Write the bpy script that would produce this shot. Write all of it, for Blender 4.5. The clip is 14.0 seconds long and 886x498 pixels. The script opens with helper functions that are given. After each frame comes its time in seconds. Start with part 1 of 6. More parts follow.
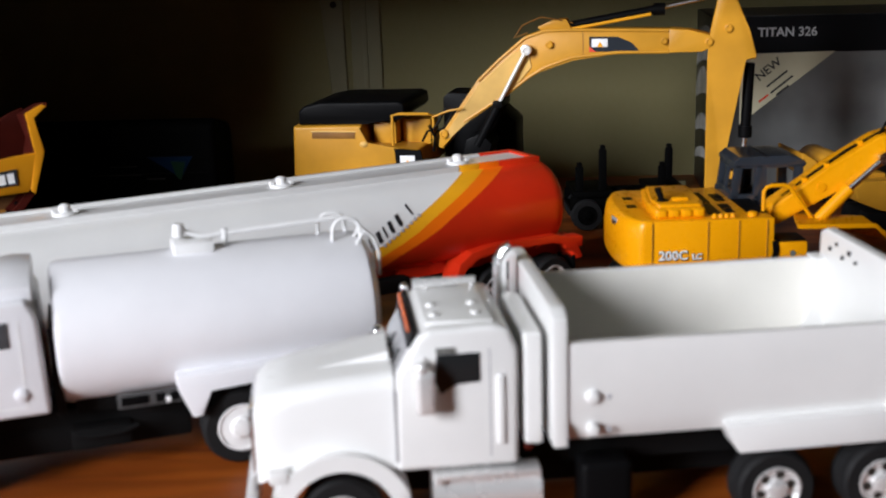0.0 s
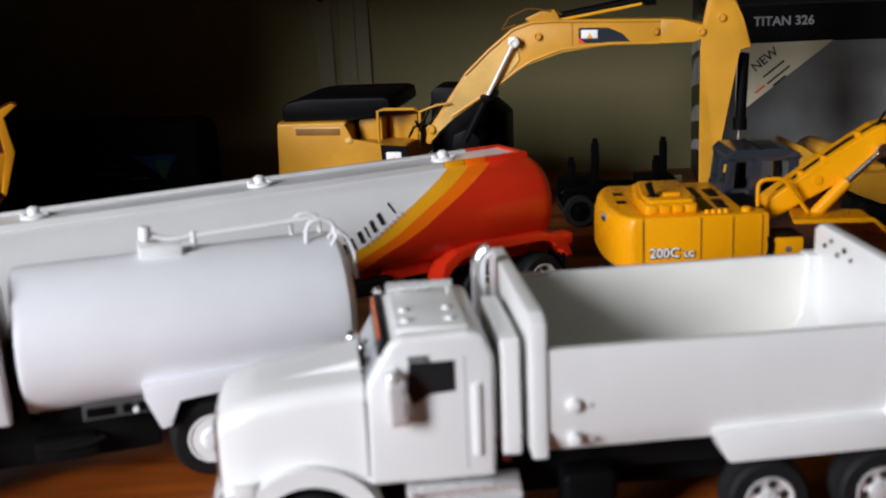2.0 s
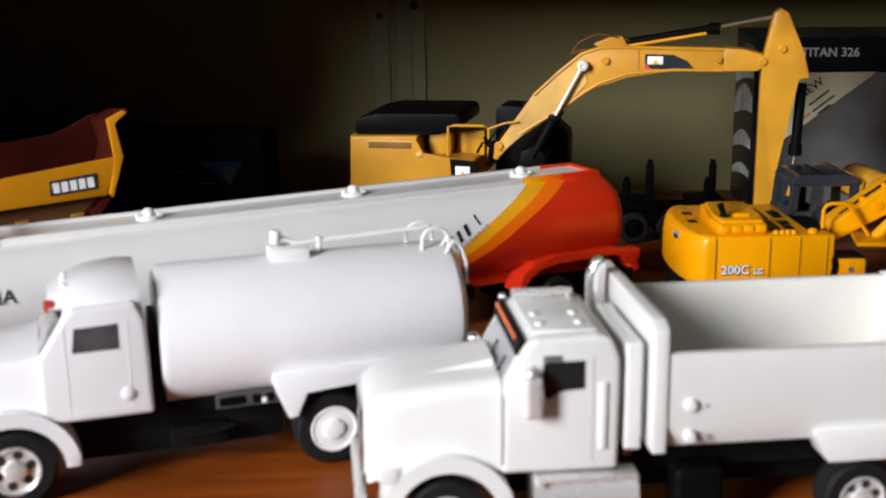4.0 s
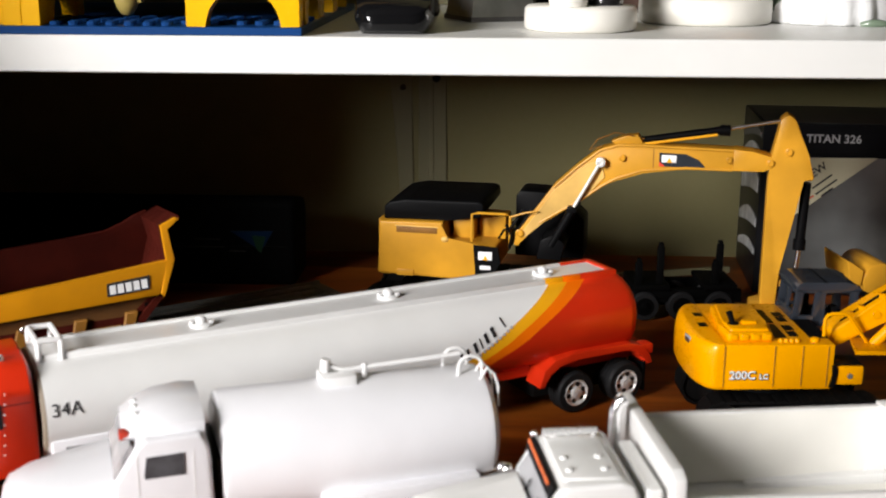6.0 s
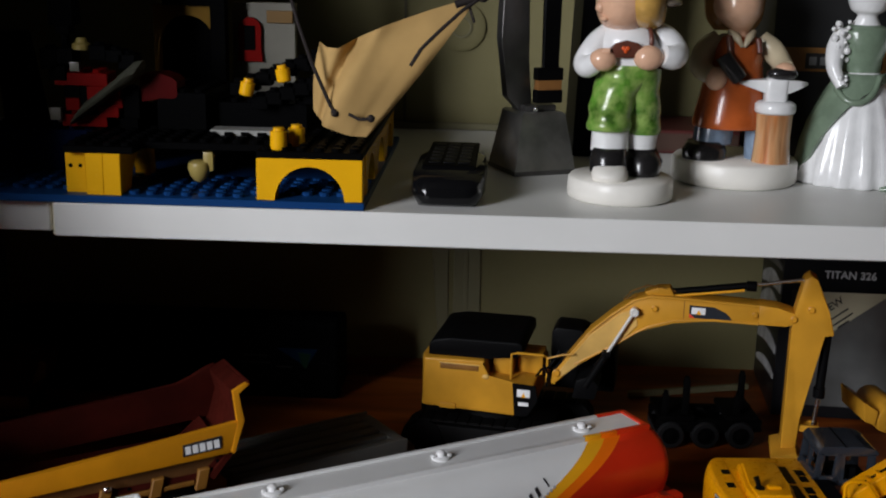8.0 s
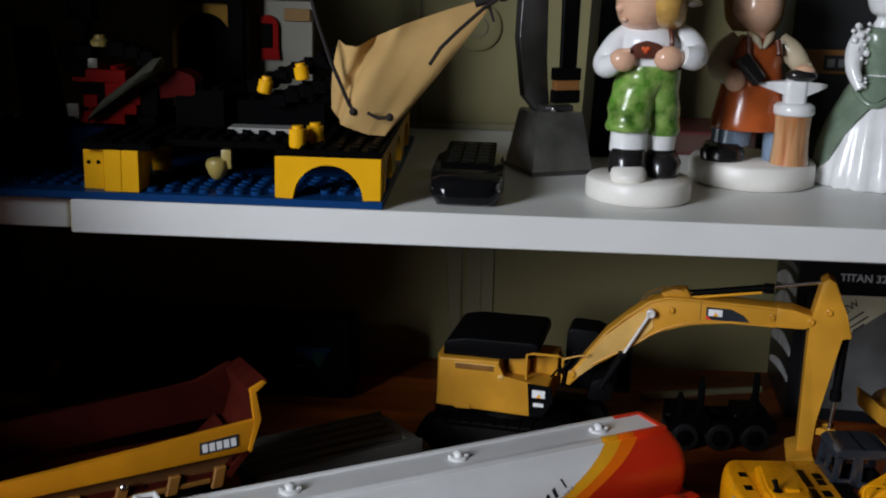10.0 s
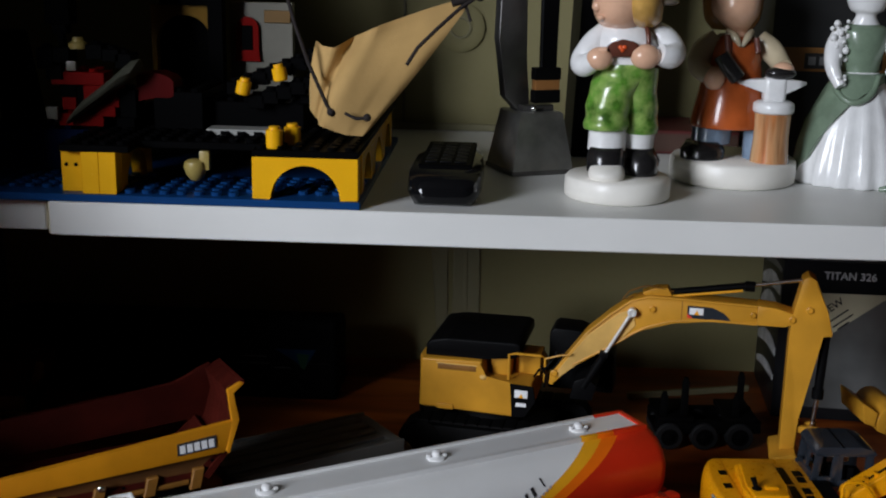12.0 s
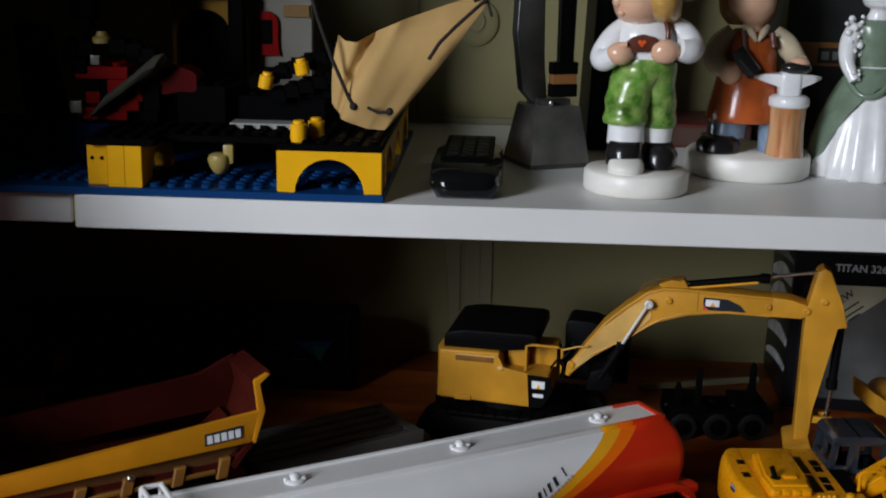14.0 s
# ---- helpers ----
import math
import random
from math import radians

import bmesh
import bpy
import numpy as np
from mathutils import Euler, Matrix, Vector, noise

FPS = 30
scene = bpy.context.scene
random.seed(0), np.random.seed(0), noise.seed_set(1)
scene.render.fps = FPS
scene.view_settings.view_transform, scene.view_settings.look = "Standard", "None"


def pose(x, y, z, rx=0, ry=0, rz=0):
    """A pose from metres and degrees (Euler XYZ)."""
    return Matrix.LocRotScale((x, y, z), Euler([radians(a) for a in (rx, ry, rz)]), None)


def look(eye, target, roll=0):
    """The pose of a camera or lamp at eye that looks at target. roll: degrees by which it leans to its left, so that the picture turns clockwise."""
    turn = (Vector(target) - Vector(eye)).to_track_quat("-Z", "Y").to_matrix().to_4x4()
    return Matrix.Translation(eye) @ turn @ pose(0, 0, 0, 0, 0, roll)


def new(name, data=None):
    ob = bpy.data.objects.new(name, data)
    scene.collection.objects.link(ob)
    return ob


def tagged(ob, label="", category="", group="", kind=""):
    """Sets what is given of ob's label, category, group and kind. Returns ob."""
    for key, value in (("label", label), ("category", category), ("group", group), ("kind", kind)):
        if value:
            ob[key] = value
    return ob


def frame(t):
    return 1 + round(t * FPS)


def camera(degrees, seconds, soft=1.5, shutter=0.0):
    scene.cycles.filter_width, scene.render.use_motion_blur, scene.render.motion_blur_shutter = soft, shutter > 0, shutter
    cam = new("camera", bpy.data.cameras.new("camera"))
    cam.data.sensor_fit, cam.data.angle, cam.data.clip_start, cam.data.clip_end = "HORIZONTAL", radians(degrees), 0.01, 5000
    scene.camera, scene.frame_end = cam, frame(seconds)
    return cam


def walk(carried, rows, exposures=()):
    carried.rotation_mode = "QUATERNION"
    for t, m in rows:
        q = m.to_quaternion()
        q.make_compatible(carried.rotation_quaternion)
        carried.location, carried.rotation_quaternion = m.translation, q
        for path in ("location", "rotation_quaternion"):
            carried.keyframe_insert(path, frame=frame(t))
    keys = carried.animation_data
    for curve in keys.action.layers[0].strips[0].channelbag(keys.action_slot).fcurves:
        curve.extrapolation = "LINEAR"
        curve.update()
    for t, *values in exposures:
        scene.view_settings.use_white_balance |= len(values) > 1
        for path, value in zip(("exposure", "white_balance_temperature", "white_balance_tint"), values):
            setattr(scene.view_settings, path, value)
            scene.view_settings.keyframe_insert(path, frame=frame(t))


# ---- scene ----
cam = camera(41.0, 14.0, soft=2.0)
cam.data.dof.use_dof, cam.data.dof.focus_distance, cam.data.dof.aperture_fstop = True, 0.6, 20.0
PATH = [
    (0, (0.2604, -0.4628, 0.1428), (0.1681, 1.4698, -0.3636), -1.86),
    (0.5, (0.2575, -0.4611, 0.1424), (0.1820, 1.4752, -0.3527), -2.41),
    (1, (0.2863, -0.4437, 0.1371), (0.1789, 1.4850, -0.3808), -3.29),
    (1.5, (0.2711, -0.4496, 0.1402), (0.1686, 1.4796, -0.3772), -2.55),
    (2, (0.2671, -0.4487, 0.1408), (0.1669, 1.4812, -0.3745), -2.52),
    (2.5, (0.2515, -0.4591, 0.1439), (0.1600, 1.4719, -0.3688), -1.71),
    (3, (0.2406, -0.4654, 0.1463), (0.1591, 1.4672, -0.3622), -1.06),
    (3.2, (0.2344, -0.4740, 0.1463), (0.1530, 1.4622, -0.3481), -0.78),
    (5.3, (0.2320, -0.4755, 0.1620), (0.1504, 1.4576, -0.3443), -0.53),
    (5.5, (0.2284, -0.4783, 0.1725), (0.1521, 1.4531, -0.3410), -0.18),
    (6, (0.2225, -0.4966, 0.1980), (0.1421, 1.4362, -0.3099), 0.23),
    (6.5, (0.2086, -0.5071, 0.2342), (0.1347, 1.4249, -0.2776), 0.88),
    (7, (0.2011, -0.5155, 0.2659), (0.1264, 1.4143, -0.2538), 1.17),
    (7.5, (0.2078, -0.5154, 0.2753), (0.1257, 1.4183, -0.2287), 0.84),
    (8, (0.2000, -0.5175, 0.2763), (0.1196, 1.4168, -0.2258), 1.19),
    (8.2, (0.2058, -0.5140, 0.2747), (0.1139, 1.4192, -0.2296), 0.99),
    (10.5, (0.1916, -0.5194, 0.2756), (0.1069, 1.4153, -0.2243), 1.64),
    (11, (0.1919, -0.5256, 0.2764), (0.1085, 1.4097, -0.2210), 1.50),
    (11.5, (0.1926, -0.5225, 0.2741), (0.1114, 1.4152, -0.2142), 1.60),
    (12, (0.2048, -0.5165, 0.2734), (0.1132, 1.4194, -0.2204), 1.16),
    (12.5, (0.2055, -0.5165, 0.2727), (0.1140, 1.4199, -0.2190), 1.14),
    (13, (0.2103, -0.5141, 0.2730), (0.1142, 1.4207, -0.2243), 0.94),
    (13.5, (0.2062, -0.5161, 0.2732), (0.0923, 1.4156, -0.2321), 0.11),
    (14, (0.1914, -0.5235, 0.2749), (0.1129, 1.4098, -0.2312), 1.25),
]
EXPO = [(0.0, -0.36, 6500, 10), (0.5, -0.4, 6500, 10), (1.5, -0.55, 6450, 10), (2.0, -0.53, 6450, 10), (2.5, -0.42, 6500, 10), (3.2, -0.4, 6550, 10), (5.5, -0.1, 7100, 10), (6.0, -0.1, 7100, 10), (6.5, -0.55, 6700, 10), (7.1, -1.14, 6700, 10), (7.6, -1.26, 6600, 10), (8.2, -1.26, 6550, 10), (10.5, -1.26, 6250, 9), (14.0, -1.26, 6250, 9)]
walk(cam, [(t, look(eye, target, roll)) for t, eye, target, roll in PATH], EXPO)

# ---------------------------------------------------------------- light
world = bpy.data.worlds.new("sky")
scene.world = world
world.use_nodes = True
wn = world.node_tree.nodes
sky = wn.new("ShaderNodeTexSky")
sky.sky_type, sky.sun_disc = "NISHITA", False
sky.sun_elevation, sky.sun_rotation = radians(38), radians(200)
world.node_tree.links.new(sky.outputs[0], wn["Background"].inputs[0])
wn["Background"].inputs[1].default_value = 0.12


def window_light(name, eye, target, sx, sy, watts, colour):
    data = bpy.data.lights.new(name, "AREA")
    data.shape, data.size, data.size_y, data.energy, data.color = "RECTANGLE", sx, sy, watts, colour
    ob = new(name, data)
    ob.matrix_world = look(eye, target)
    return ob


WIN_X0, WIN_X1, WIN_Y, WIN_Z0, WIN_Z1 = -1.75, -0.95, -1.9, 0.35, 1.4
window_light("window_daylight", ((WIN_X0 + WIN_X1) / 2, WIN_Y - 0.02, (WIN_Z0 + WIN_Z1) / 2), ((WIN_X0 + WIN_X1) / 2, 0, (WIN_Z0 + WIN_Z1) / 2 - 0.7), WIN_X1 - WIN_X0, WIN_Z1 - WIN_Z0, 197, (0.88, 0.90, 0.97))


# ---------------------------------------------------------------- materials
def material(name, colour, rough=0.4, metal=0.0, vary=0.08, scale=60.0, fine=900.0, bump=0.02, coat=0.0, stretch=None, second=None, mix=0.35, ior=1.45, spec=0.5, relief=0.0006):
    m = bpy.data.materials.new(name)
    m.use_nodes = True
    nt = m.node_tree
    n, l = nt.nodes, nt.links
    p = n["Principled BSDF"]
    tc = n.new("ShaderNodeTexCoord")
    big = n.new("ShaderNodeTexNoise")
    big.inputs["Scale"].default_value, big.inputs["Detail"].default_value = scale, 4
    small = n.new("ShaderNodeTexNoise")
    small.inputs["Scale"].default_value, small.inputs["Detail"].default_value = fine, 3
    where = tc.outputs["Object"]
    if stretch:
        mp = n.new("ShaderNodeMapping")
        mp.inputs["Scale"].default_value = stretch
        l.new(where, mp.inputs["Vector"])
        where = mp.outputs["Vector"]
    l.new(where, big.inputs["Vector"])
    l.new(where, small.inputs["Vector"])
    dark = tuple(c * (1 - vary) for c in colour)
    light = tuple(min(1, c * (1 + vary * 0.6)) for c in colour)
    ramp = n.new("ShaderNodeValToRGB")
    ramp.color_ramp.elements[0].position, ramp.color_ramp.elements[1].position = 0.35, 0.65
    ramp.color_ramp.elements[0].color, ramp.color_ramp.elements[1].color = (*dark, 1), (*light, 1)
    l.new(big.outputs["Fac"], ramp.inputs["Fac"])
    out = ramp.outputs["Color"]
    if second:
        r2 = n.new("ShaderNodeValToRGB")
        r2.color_ramp.elements[0].position, r2.color_ramp.elements[1].position = 0.5 - mix * 0.3, 0.5 + mix * 0.4
        l.new(small.outputs["Fac"], r2.inputs["Fac"])
        mx = n.new("ShaderNodeMix")
        mx.data_type = "RGBA"
        l.new(r2.outputs["Color"], mx.inputs["Factor"])
        l.new(out, mx.inputs["A"])
        mx.inputs["B"].default_value = (*second, 1)
        out = mx.outputs["Result"]
    l.new(out, p.inputs["Base Color"])
    rr = n.new("ShaderNodeMapRange")
    rr.inputs["To Min"].default_value, rr.inputs["To Max"].default_value = max(0.02, rough * 0.8), min(1, rough * 1.25)
    l.new(small.outputs["Fac"], rr.inputs["Value"])
    l.new(rr.outputs["Result"], p.inputs["Roughness"])
    p.inputs["Metallic"].default_value = metal
    p.inputs["IOR"].default_value = ior
    p.inputs["Specular IOR Level"].default_value = spec
    p.inputs["Coat Weight"].default_value = coat
    p.inputs["Coat Roughness"].default_value = 0.12
    if bump:
        b = n.new("ShaderNodeBump")
        b.inputs["Strength"].default_value, b.inputs["Distance"].default_value = bump, relief
        l.new(small.outputs["Fac"], b.inputs["Height"])
        l.new(b.outputs["Normal"], p.inputs["Normal"])
    return m


def wood_material():
    m = bpy.data.materials.new("cherry_wood")
    m.use_nodes = True
    n, l = m.node_tree.nodes, m.node_tree.links
    p = n["Principled BSDF"]
    tc = n.new("ShaderNodeTexCoord")
    mp = n.new("ShaderNodeMapping")
    mp.inputs["Scale"].default_value = (3.0, 26.0, 10.0)
    l.new(tc.outputs["Object"], mp.inputs["Vector"])
    a = n.new("ShaderNodeTexNoise")
    a.inputs["Scale"].default_value, a.inputs["Detail"].default_value, a.inputs["Distortion"].default_value = 2.2, 8, 0.8
    l.new(mp.outputs["Vector"], a.inputs["Vector"])
    r = n.new("ShaderNodeValToRGB")
    e = r.color_ramp.elements
    e[0].position, e[0].color = 0.3, (0.1, 0.02, 0.004, 1)
    e[1].position, e[1].color = 0.72, (0.42, 0.112, 0.014, 1)
    mid = r.color_ramp.elements.new(0.52)
    mid.color = (0.25, 0.057, 0.007, 1)
    l.new(a.outputs["Fac"], r.inputs["Fac"])
    g = n.new("ShaderNodeTexNoise")
    g.inputs["Scale"].default_value, g.inputs["Detail"].default_value = 30, 4
    l.new(mp.outputs["Vector"], g.inputs["Vector"])
    mx = n.new("ShaderNodeMix")
    mx.data_type, mx.blend_type = "RGBA", "MULTIPLY"
    mx.inputs["Factor"].default_value = 0.5
    l.new(r.outputs["Color"], mx.inputs["A"])
    l.new(g.outputs["Color"], mx.inputs["B"])
    mx2 = n.new("ShaderNodeMix")
    mx2.data_type = "RGBA"
    mx2.inputs["Factor"].default_value = 0.5
    l.new(r.outputs["Color"], mx2.inputs["A"])
    l.new(mx.outputs["Result"], mx2.inputs["B"])
    l.new(mx2.outputs["Result"], p.inputs["Base Color"])
    p.inputs["Roughness"].default_value = 0.42
    p.inputs["Specular IOR Level"].default_value = 0.18
    b = n.new("ShaderNodeBump")
    b.inputs["Strength"].default_value, b.inputs["Distance"].default_value = 0.12, 0.0004
    l.new(g.outputs["Fac"], b.inputs["Height"])
    l.new(b.outputs["Normal"], p.inputs["Normal"])
    return m


WOOD = wood_material()
# cream paint darkened to olive: part of the wall's shade is in this colour
WALL = material("shaded_cream_wall_paint", (0.215, 0.19, 0.085), 0.75, vary=0.05, scale=8, fine=260, bump=0.25)
# near-black on the unseen room shell, to hold bounce light down
ROOM = material("low_bounce_room_paint", (0.04, 0.037, 0.034), 0.8, vary=0.05, scale=3, fine=120, bump=0.2)
SHELF = material("white_melamine", (0.74, 0.74, 0.71), 0.38, vary=0.05, scale=14, fine=600, bump=0.04)
SHELF_SIDE = material("raw_cream_edge", (0.62, 0.56, 0.40), 0.7, vary=0.12, scale=60, fine=600, bump=0.2)
# cream strip paint, darkened along with the shaded wall colour
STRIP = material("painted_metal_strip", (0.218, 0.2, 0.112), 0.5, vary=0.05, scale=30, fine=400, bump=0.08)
HOLE = material("dark_hole", (0.02, 0.014, 0.01), 0.9)
WHITE = material("white_model_paint", (0.76, 0.76, 0.78), 0.34, vary=0.03, scale=50, fine=900, bump=0.02, coat=0.25)
WHITE_WARM = material("warm_white_model_paint", (0.77, 0.768, 0.75), 0.36, vary=0.03, scale=50, fine=900, bump=0.02, coat=0.2)
WHITE_FLAT = material("white_plastic", (0.8, 0.8, 0.79), 0.42, vary=0.03, scale=70, fine=1200, bump=0.03)
CREAM = material("cream_bed_lining", (0.76, 0.745, 0.69), 0.5, vary=0.05, scale=40, fine=700, bump=0.06)
TANKW = material("silver_white_tank_paint", (0.78, 0.78, 0.765), 0.3, vary=0.04, scale=30, fine=800, bump=0.02, coat=0.3)
RED = material("red_model_paint", (0.6, 0.026, 0.006), 0.32, vary=0.08, scale=40, fine=700, bump=0.02, coat=0.12)
ORANGE = material("orange_stripe_paint", (0.92, 0.17, 0.004), 0.32, vary=0.04)
AMBER = material("amber_stripe_paint", (0.88, 0.4, 0.012), 0.32, vary=0.04)
YELLOW = material("construction_yellow_paint", (0.82, 0.33, 0.002), 0.28, vary=0.04, scale=40, fine=500, bump=0.02, coat=0.12, spec=0.35)
WARM_YELLOW = material("warm_yellow_paint", (0.6, 0.285, 0.024), 0.36, vary=0.2, scale=34, fine=500, bump=0.08, spec=0.25)
WARM_PALE = material("worn_pale_yellow_paint", (0.66, 0.4, 0.11), 0.4, vary=0.22, scale=40, fine=500, bump=0.1, spec=0.3)
OCHRE = material("ochre_yellow_paint", (0.6, 0.24, 0.006), 0.45, spec=0.25, vary=0.14, scale=40, fine=500, bump=0.08)
# darker ochre for ribs, vent, seam, hose and the far dumper's trim
OCHRE_DULL = material("dark_ochre_paint", (0.24, 0.1, 0.01), 0.6, vary=0.25, scale=60, fine=400, bump=0.1)
# red-brown darkened further to carry the deep shade inside the dumper body
RUST = material("shaded_rust_brown_paint", (0.055, 0.006, 0.003), 0.65, spec=0.12, vary=0.25, scale=60, fine=300, bump=0.2)
BLACK = material("black_plastic", (0.0035, 0.0035, 0.0038), 0.42, spec=0.06, vary=0.1, scale=50, fine=800, bump=0.05)
BLACK_MATT = material("matt_black_metal", (0.005, 0.0048, 0.0048), 0.6, spec=0.1, vary=0.15, scale=50, fine=600, bump=0.1)
DEEP_BLACK = material("deep_black_plastic", (0.002, 0.002, 0.002), 0.6, spec=0.03, vary=0.1, scale=60, bump=0.05)
RUBBER = material("tyre_rubber", (0.01, 0.01, 0.0105), 0.6, spec=0.2, vary=0.12, scale=90, fine=900, bump=0.2)
CHROME = material("chrome", (0.9, 0.9, 0.91), 0.2, metal=1.0, vary=0.02, bump=0.0)
SILVER = material("silver_rod", (0.72, 0.72, 0.72), 0.25, metal=1.0, vary=0.04, bump=0.02)
RIM = material("plated_plastic_rim", (0.88, 0.88, 0.87), 0.27, metal=0.55, vary=0.02, fine=90, bump=0.0)
GREYCAB = material("blue_grey_cab_plastic", (0.024, 0.029, 0.037), 0.18, vary=0.12, bump=0.03, coat=0.3)
GLASS_GREY = material("grey_side_window", (0.07, 0.072, 0.078), 0.15, vary=0.3, scale=160, bump=0.0)
GLASS_DARK = material("dark_window", (0.015, 0.017, 0.018), 0.12, vary=0.05, bump=0.0)
# opaque grey puts the glass's reflection into the base colour
SCREEN = material("grey_reflection_windscreen", (0.36, 0.36, 0.37), 0.15, vary=0.1, bump=0.0)
TEXT_GREY = material("shadow_grey_seam", (0.4, 0.4, 0.42), 0.6, vary=0.05)
GREYRIB = material("grey_ribbed_plastic", (0.13, 0.13, 0.118), 0.55, vary=0.1, scale=40, fine=500, bump=0.1, spec=0.3)
TEXT_W = material("white_print", (0.8, 0.8, 0.8), 0.5, vary=0.02)
TEXT_DIM = material("dull_grey_lettering", (0.22, 0.22, 0.22), 0.5, vary=0.05)
TEXT_B = material("black_print", (0.02, 0.02, 0.022), 0.5, vary=0.02)
TEXT_R = material("red_print", (0.7, 0.05, 0.02), 0.5, vary=0.02)
LAMP_RED = material("red_lens", (0.5, 0.05, 0.03), 0.2, vary=0.05, bump=0.0)
LAMP_ORANGE = material("amber_lens", (0.85, 0.16, 0.03), 0.2, vary=0.05, bump=0.0)


# ---------------------------------------------------------------- mesh helpers (millimetres inside, metres outside)
class G:
    def __init__(self):
        self.bm = bmesh.new()
        self.done = self.bm.faces.layers.int.new("done")

    def paint(self, k):
        """Gives all faces made since the last call the material of that number."""
        for f in self.bm.faces:
            if not f[self.done]:
                f.material_index, f[self.done] = k, 1
        return self

    def face(self, pts):
        return self.bm.faces.new([self.bm.verts.new(p) for p in pts])

    def _bevel(self, faces, r, seg):
        if r > 0:
            edges = list({e for f in faces for e in f.edges})
            bmesh.ops.bevel(self.bm, geom=edges, offset=r, segments=seg, affect="EDGES", profile=0.6, clamp_overlap=True)

    def box(self, x0, x1, y0, y1, z0, z1, r=0.0, seg=2):
        v = [self.bm.verts.new(p) for p in ((x0, y0, z0), (x1, y0, z0), (x1, y1, z0), (x0, y1, z0), (x0, y0, z1), (x1, y0, z1), (x1, y1, z1), (x0, y1, z1))]
        fs = [self.bm.faces.new([v[i] for i in q]) for q in ((3, 2, 1, 0), (4, 5, 6, 7), (0, 1, 5, 4), (1, 2, 6, 5), (2, 3, 7, 6), (3, 0, 4, 7))]
        self._bevel(fs, r, seg)
        return self

    def loft(self, rings, cap=True, closed=True):
        vs = [[self.bm.verts.new(p) for p in ring] for ring in rings]
        k = len(vs[0])
        for a, b in zip(vs, vs[1:]):
            for i in range(k if closed else k - 1):
                j = (i + 1) % k
                self.bm.faces.new((a[i], a[j], b[j], b[i]))
        if cap:
            self.bm.faces.new(vs[0][::-1])
            self.bm.faces.new(vs[-1])
        return self

    def prism(self, pts, axis, a0, a1, r=0.0, seg=2):
        put = {"y": lambda p, a: (p[0], a, p[1]), "x": lambda p, a: (a, p[0], p[1]), "z": lambda p, a: (p[0], p[1], a)}[axis]
        n0 = set(self.bm.faces)
        a = [self.bm.verts.new(put(p, a0)) for p in pts]
        b = [self.bm.verts.new(put(p, a1)) for p in pts]
        k = len(pts)
        for i in range(k):
            self.bm.faces.new((a[i], a[(i + 1) % k], b[(i + 1) % k], b[i]))
        self.bm.faces.new(a[::-1])
        self.bm.faces.new(b)
        self._bevel([f for f in self.bm.faces if f not in n0], r, seg)
        return self

    def cyl(self, p, q, r, r2=None, n=20, cap=True):
        p, q = Vector(p), Vector(q)
        r2 = r if r2 is None else r2
        d = (q - p).normalized()
        u = d.orthogonal().normalized()
        w = d.cross(u)
        ring = lambda c, s: [c + s * (math.cos(2 * math.pi * i / n) * u + math.sin(2 * math.pi * i / n) * w) for i in range(n)]
        return self.loft([ring(p, r), ring(q, r2)], cap)

    def turn(self, profile, c, axis="z", n=28, cap=True):
        """A turned shape: profile rows of (radius, height) about an axis through c."""
        rings = []
        for r, h in profile:
            ring = []
            for i in range(n):
                a = 2 * math.pi * i / n
                u, w = max(r, 0.01) * math.cos(a), max(r, 0.01) * math.sin(a)
                ring.append({"z": (c[0] + u, c[1] + w, c[2] + h), "y": (c[0] + u, c[1] + h, c[2] + w), "x": (c[0] + h, c[1] + u, c[2] + w)}[axis])
            rings.append(ring)
        return self.loft(rings, cap)

    def tube(self, pts, r, n=8):
        pts = [Vector(p) for p in pts]
        rings, u = [], None
        for i, p in enumerate(pts):
            d = (pts[min(i + 1, len(pts) - 1)] - pts[max(i - 1, 0)]).normalized()
            u = d.orthogonal().normalized() if u is None else (u - d * u.dot(d)).normalized()
            w = d.cross(u)
            rings.append([p + r * (math.cos(2 * math.pi * k / n) * u + math.sin(2 * math.pi * k / n) * w) for k in range(n)])
        return self.loft(rings)

    def ball(self, c, rx, ry=None, rz=None, n=18, m=10):
        ry, rz = ry or rx, rz or rx
        rings = []
        for j in range(m + 1):
            t = math.pi * (j / m) * 0.98 + 0.01 * math.pi
            rings.append([(c[0] + rx * math.sin(t) * math.cos(2 * math.pi * i / n), c[1] + ry * math.sin(t) * math.sin(2 * math.pi * i / n), c[2] - rz * math.cos(t)) for i in range(n)])
        return self.loft(rings)


def finish(name, g, mat, angle=35):
    bmesh.ops.recalc_face_normals(g.bm, faces=g.bm.faces[:])
    bmesh.ops.scale(g.bm, vec=(0.001, 0.001, 0.001), verts=g.bm.verts[:])
    me = bpy.data.meshes.new(name)
    g.bm.to_mesh(me)
    g.bm.free()
    for m in (mat if isinstance(mat, (list, tuple)) else [mat]):
        me.materials.append(m)
    me.polygons.foreach_set("use_smooth", [True] * len(me.polygons))
    me.set_sharp_from_angle(angle=radians(angle))
    return me


def part(name, g, mat, parent, label="", angle=35):
    ob = new(name, finish(name, g, mat, angle))
    ob.parent = parent
    return tagged(ob, label)


def thing(name, label, category, x, y, z=0.0, deg=0.0, group="", kind=""):
    ob = new(name)
    ob.empty_display_size = 0.02
    ob.matrix_world = pose(x, y, z, 0, 0, deg)
    return tagged(ob, label, category, group, kind)


def solid(name, g, mat, label, category="", kind="", at=None, group="", angle=35):
    ob = new(name, finish(name, g, mat, angle))
    if at is not None:
        ob.matrix_world = at
    return tagged(ob, label, category, group, kind)


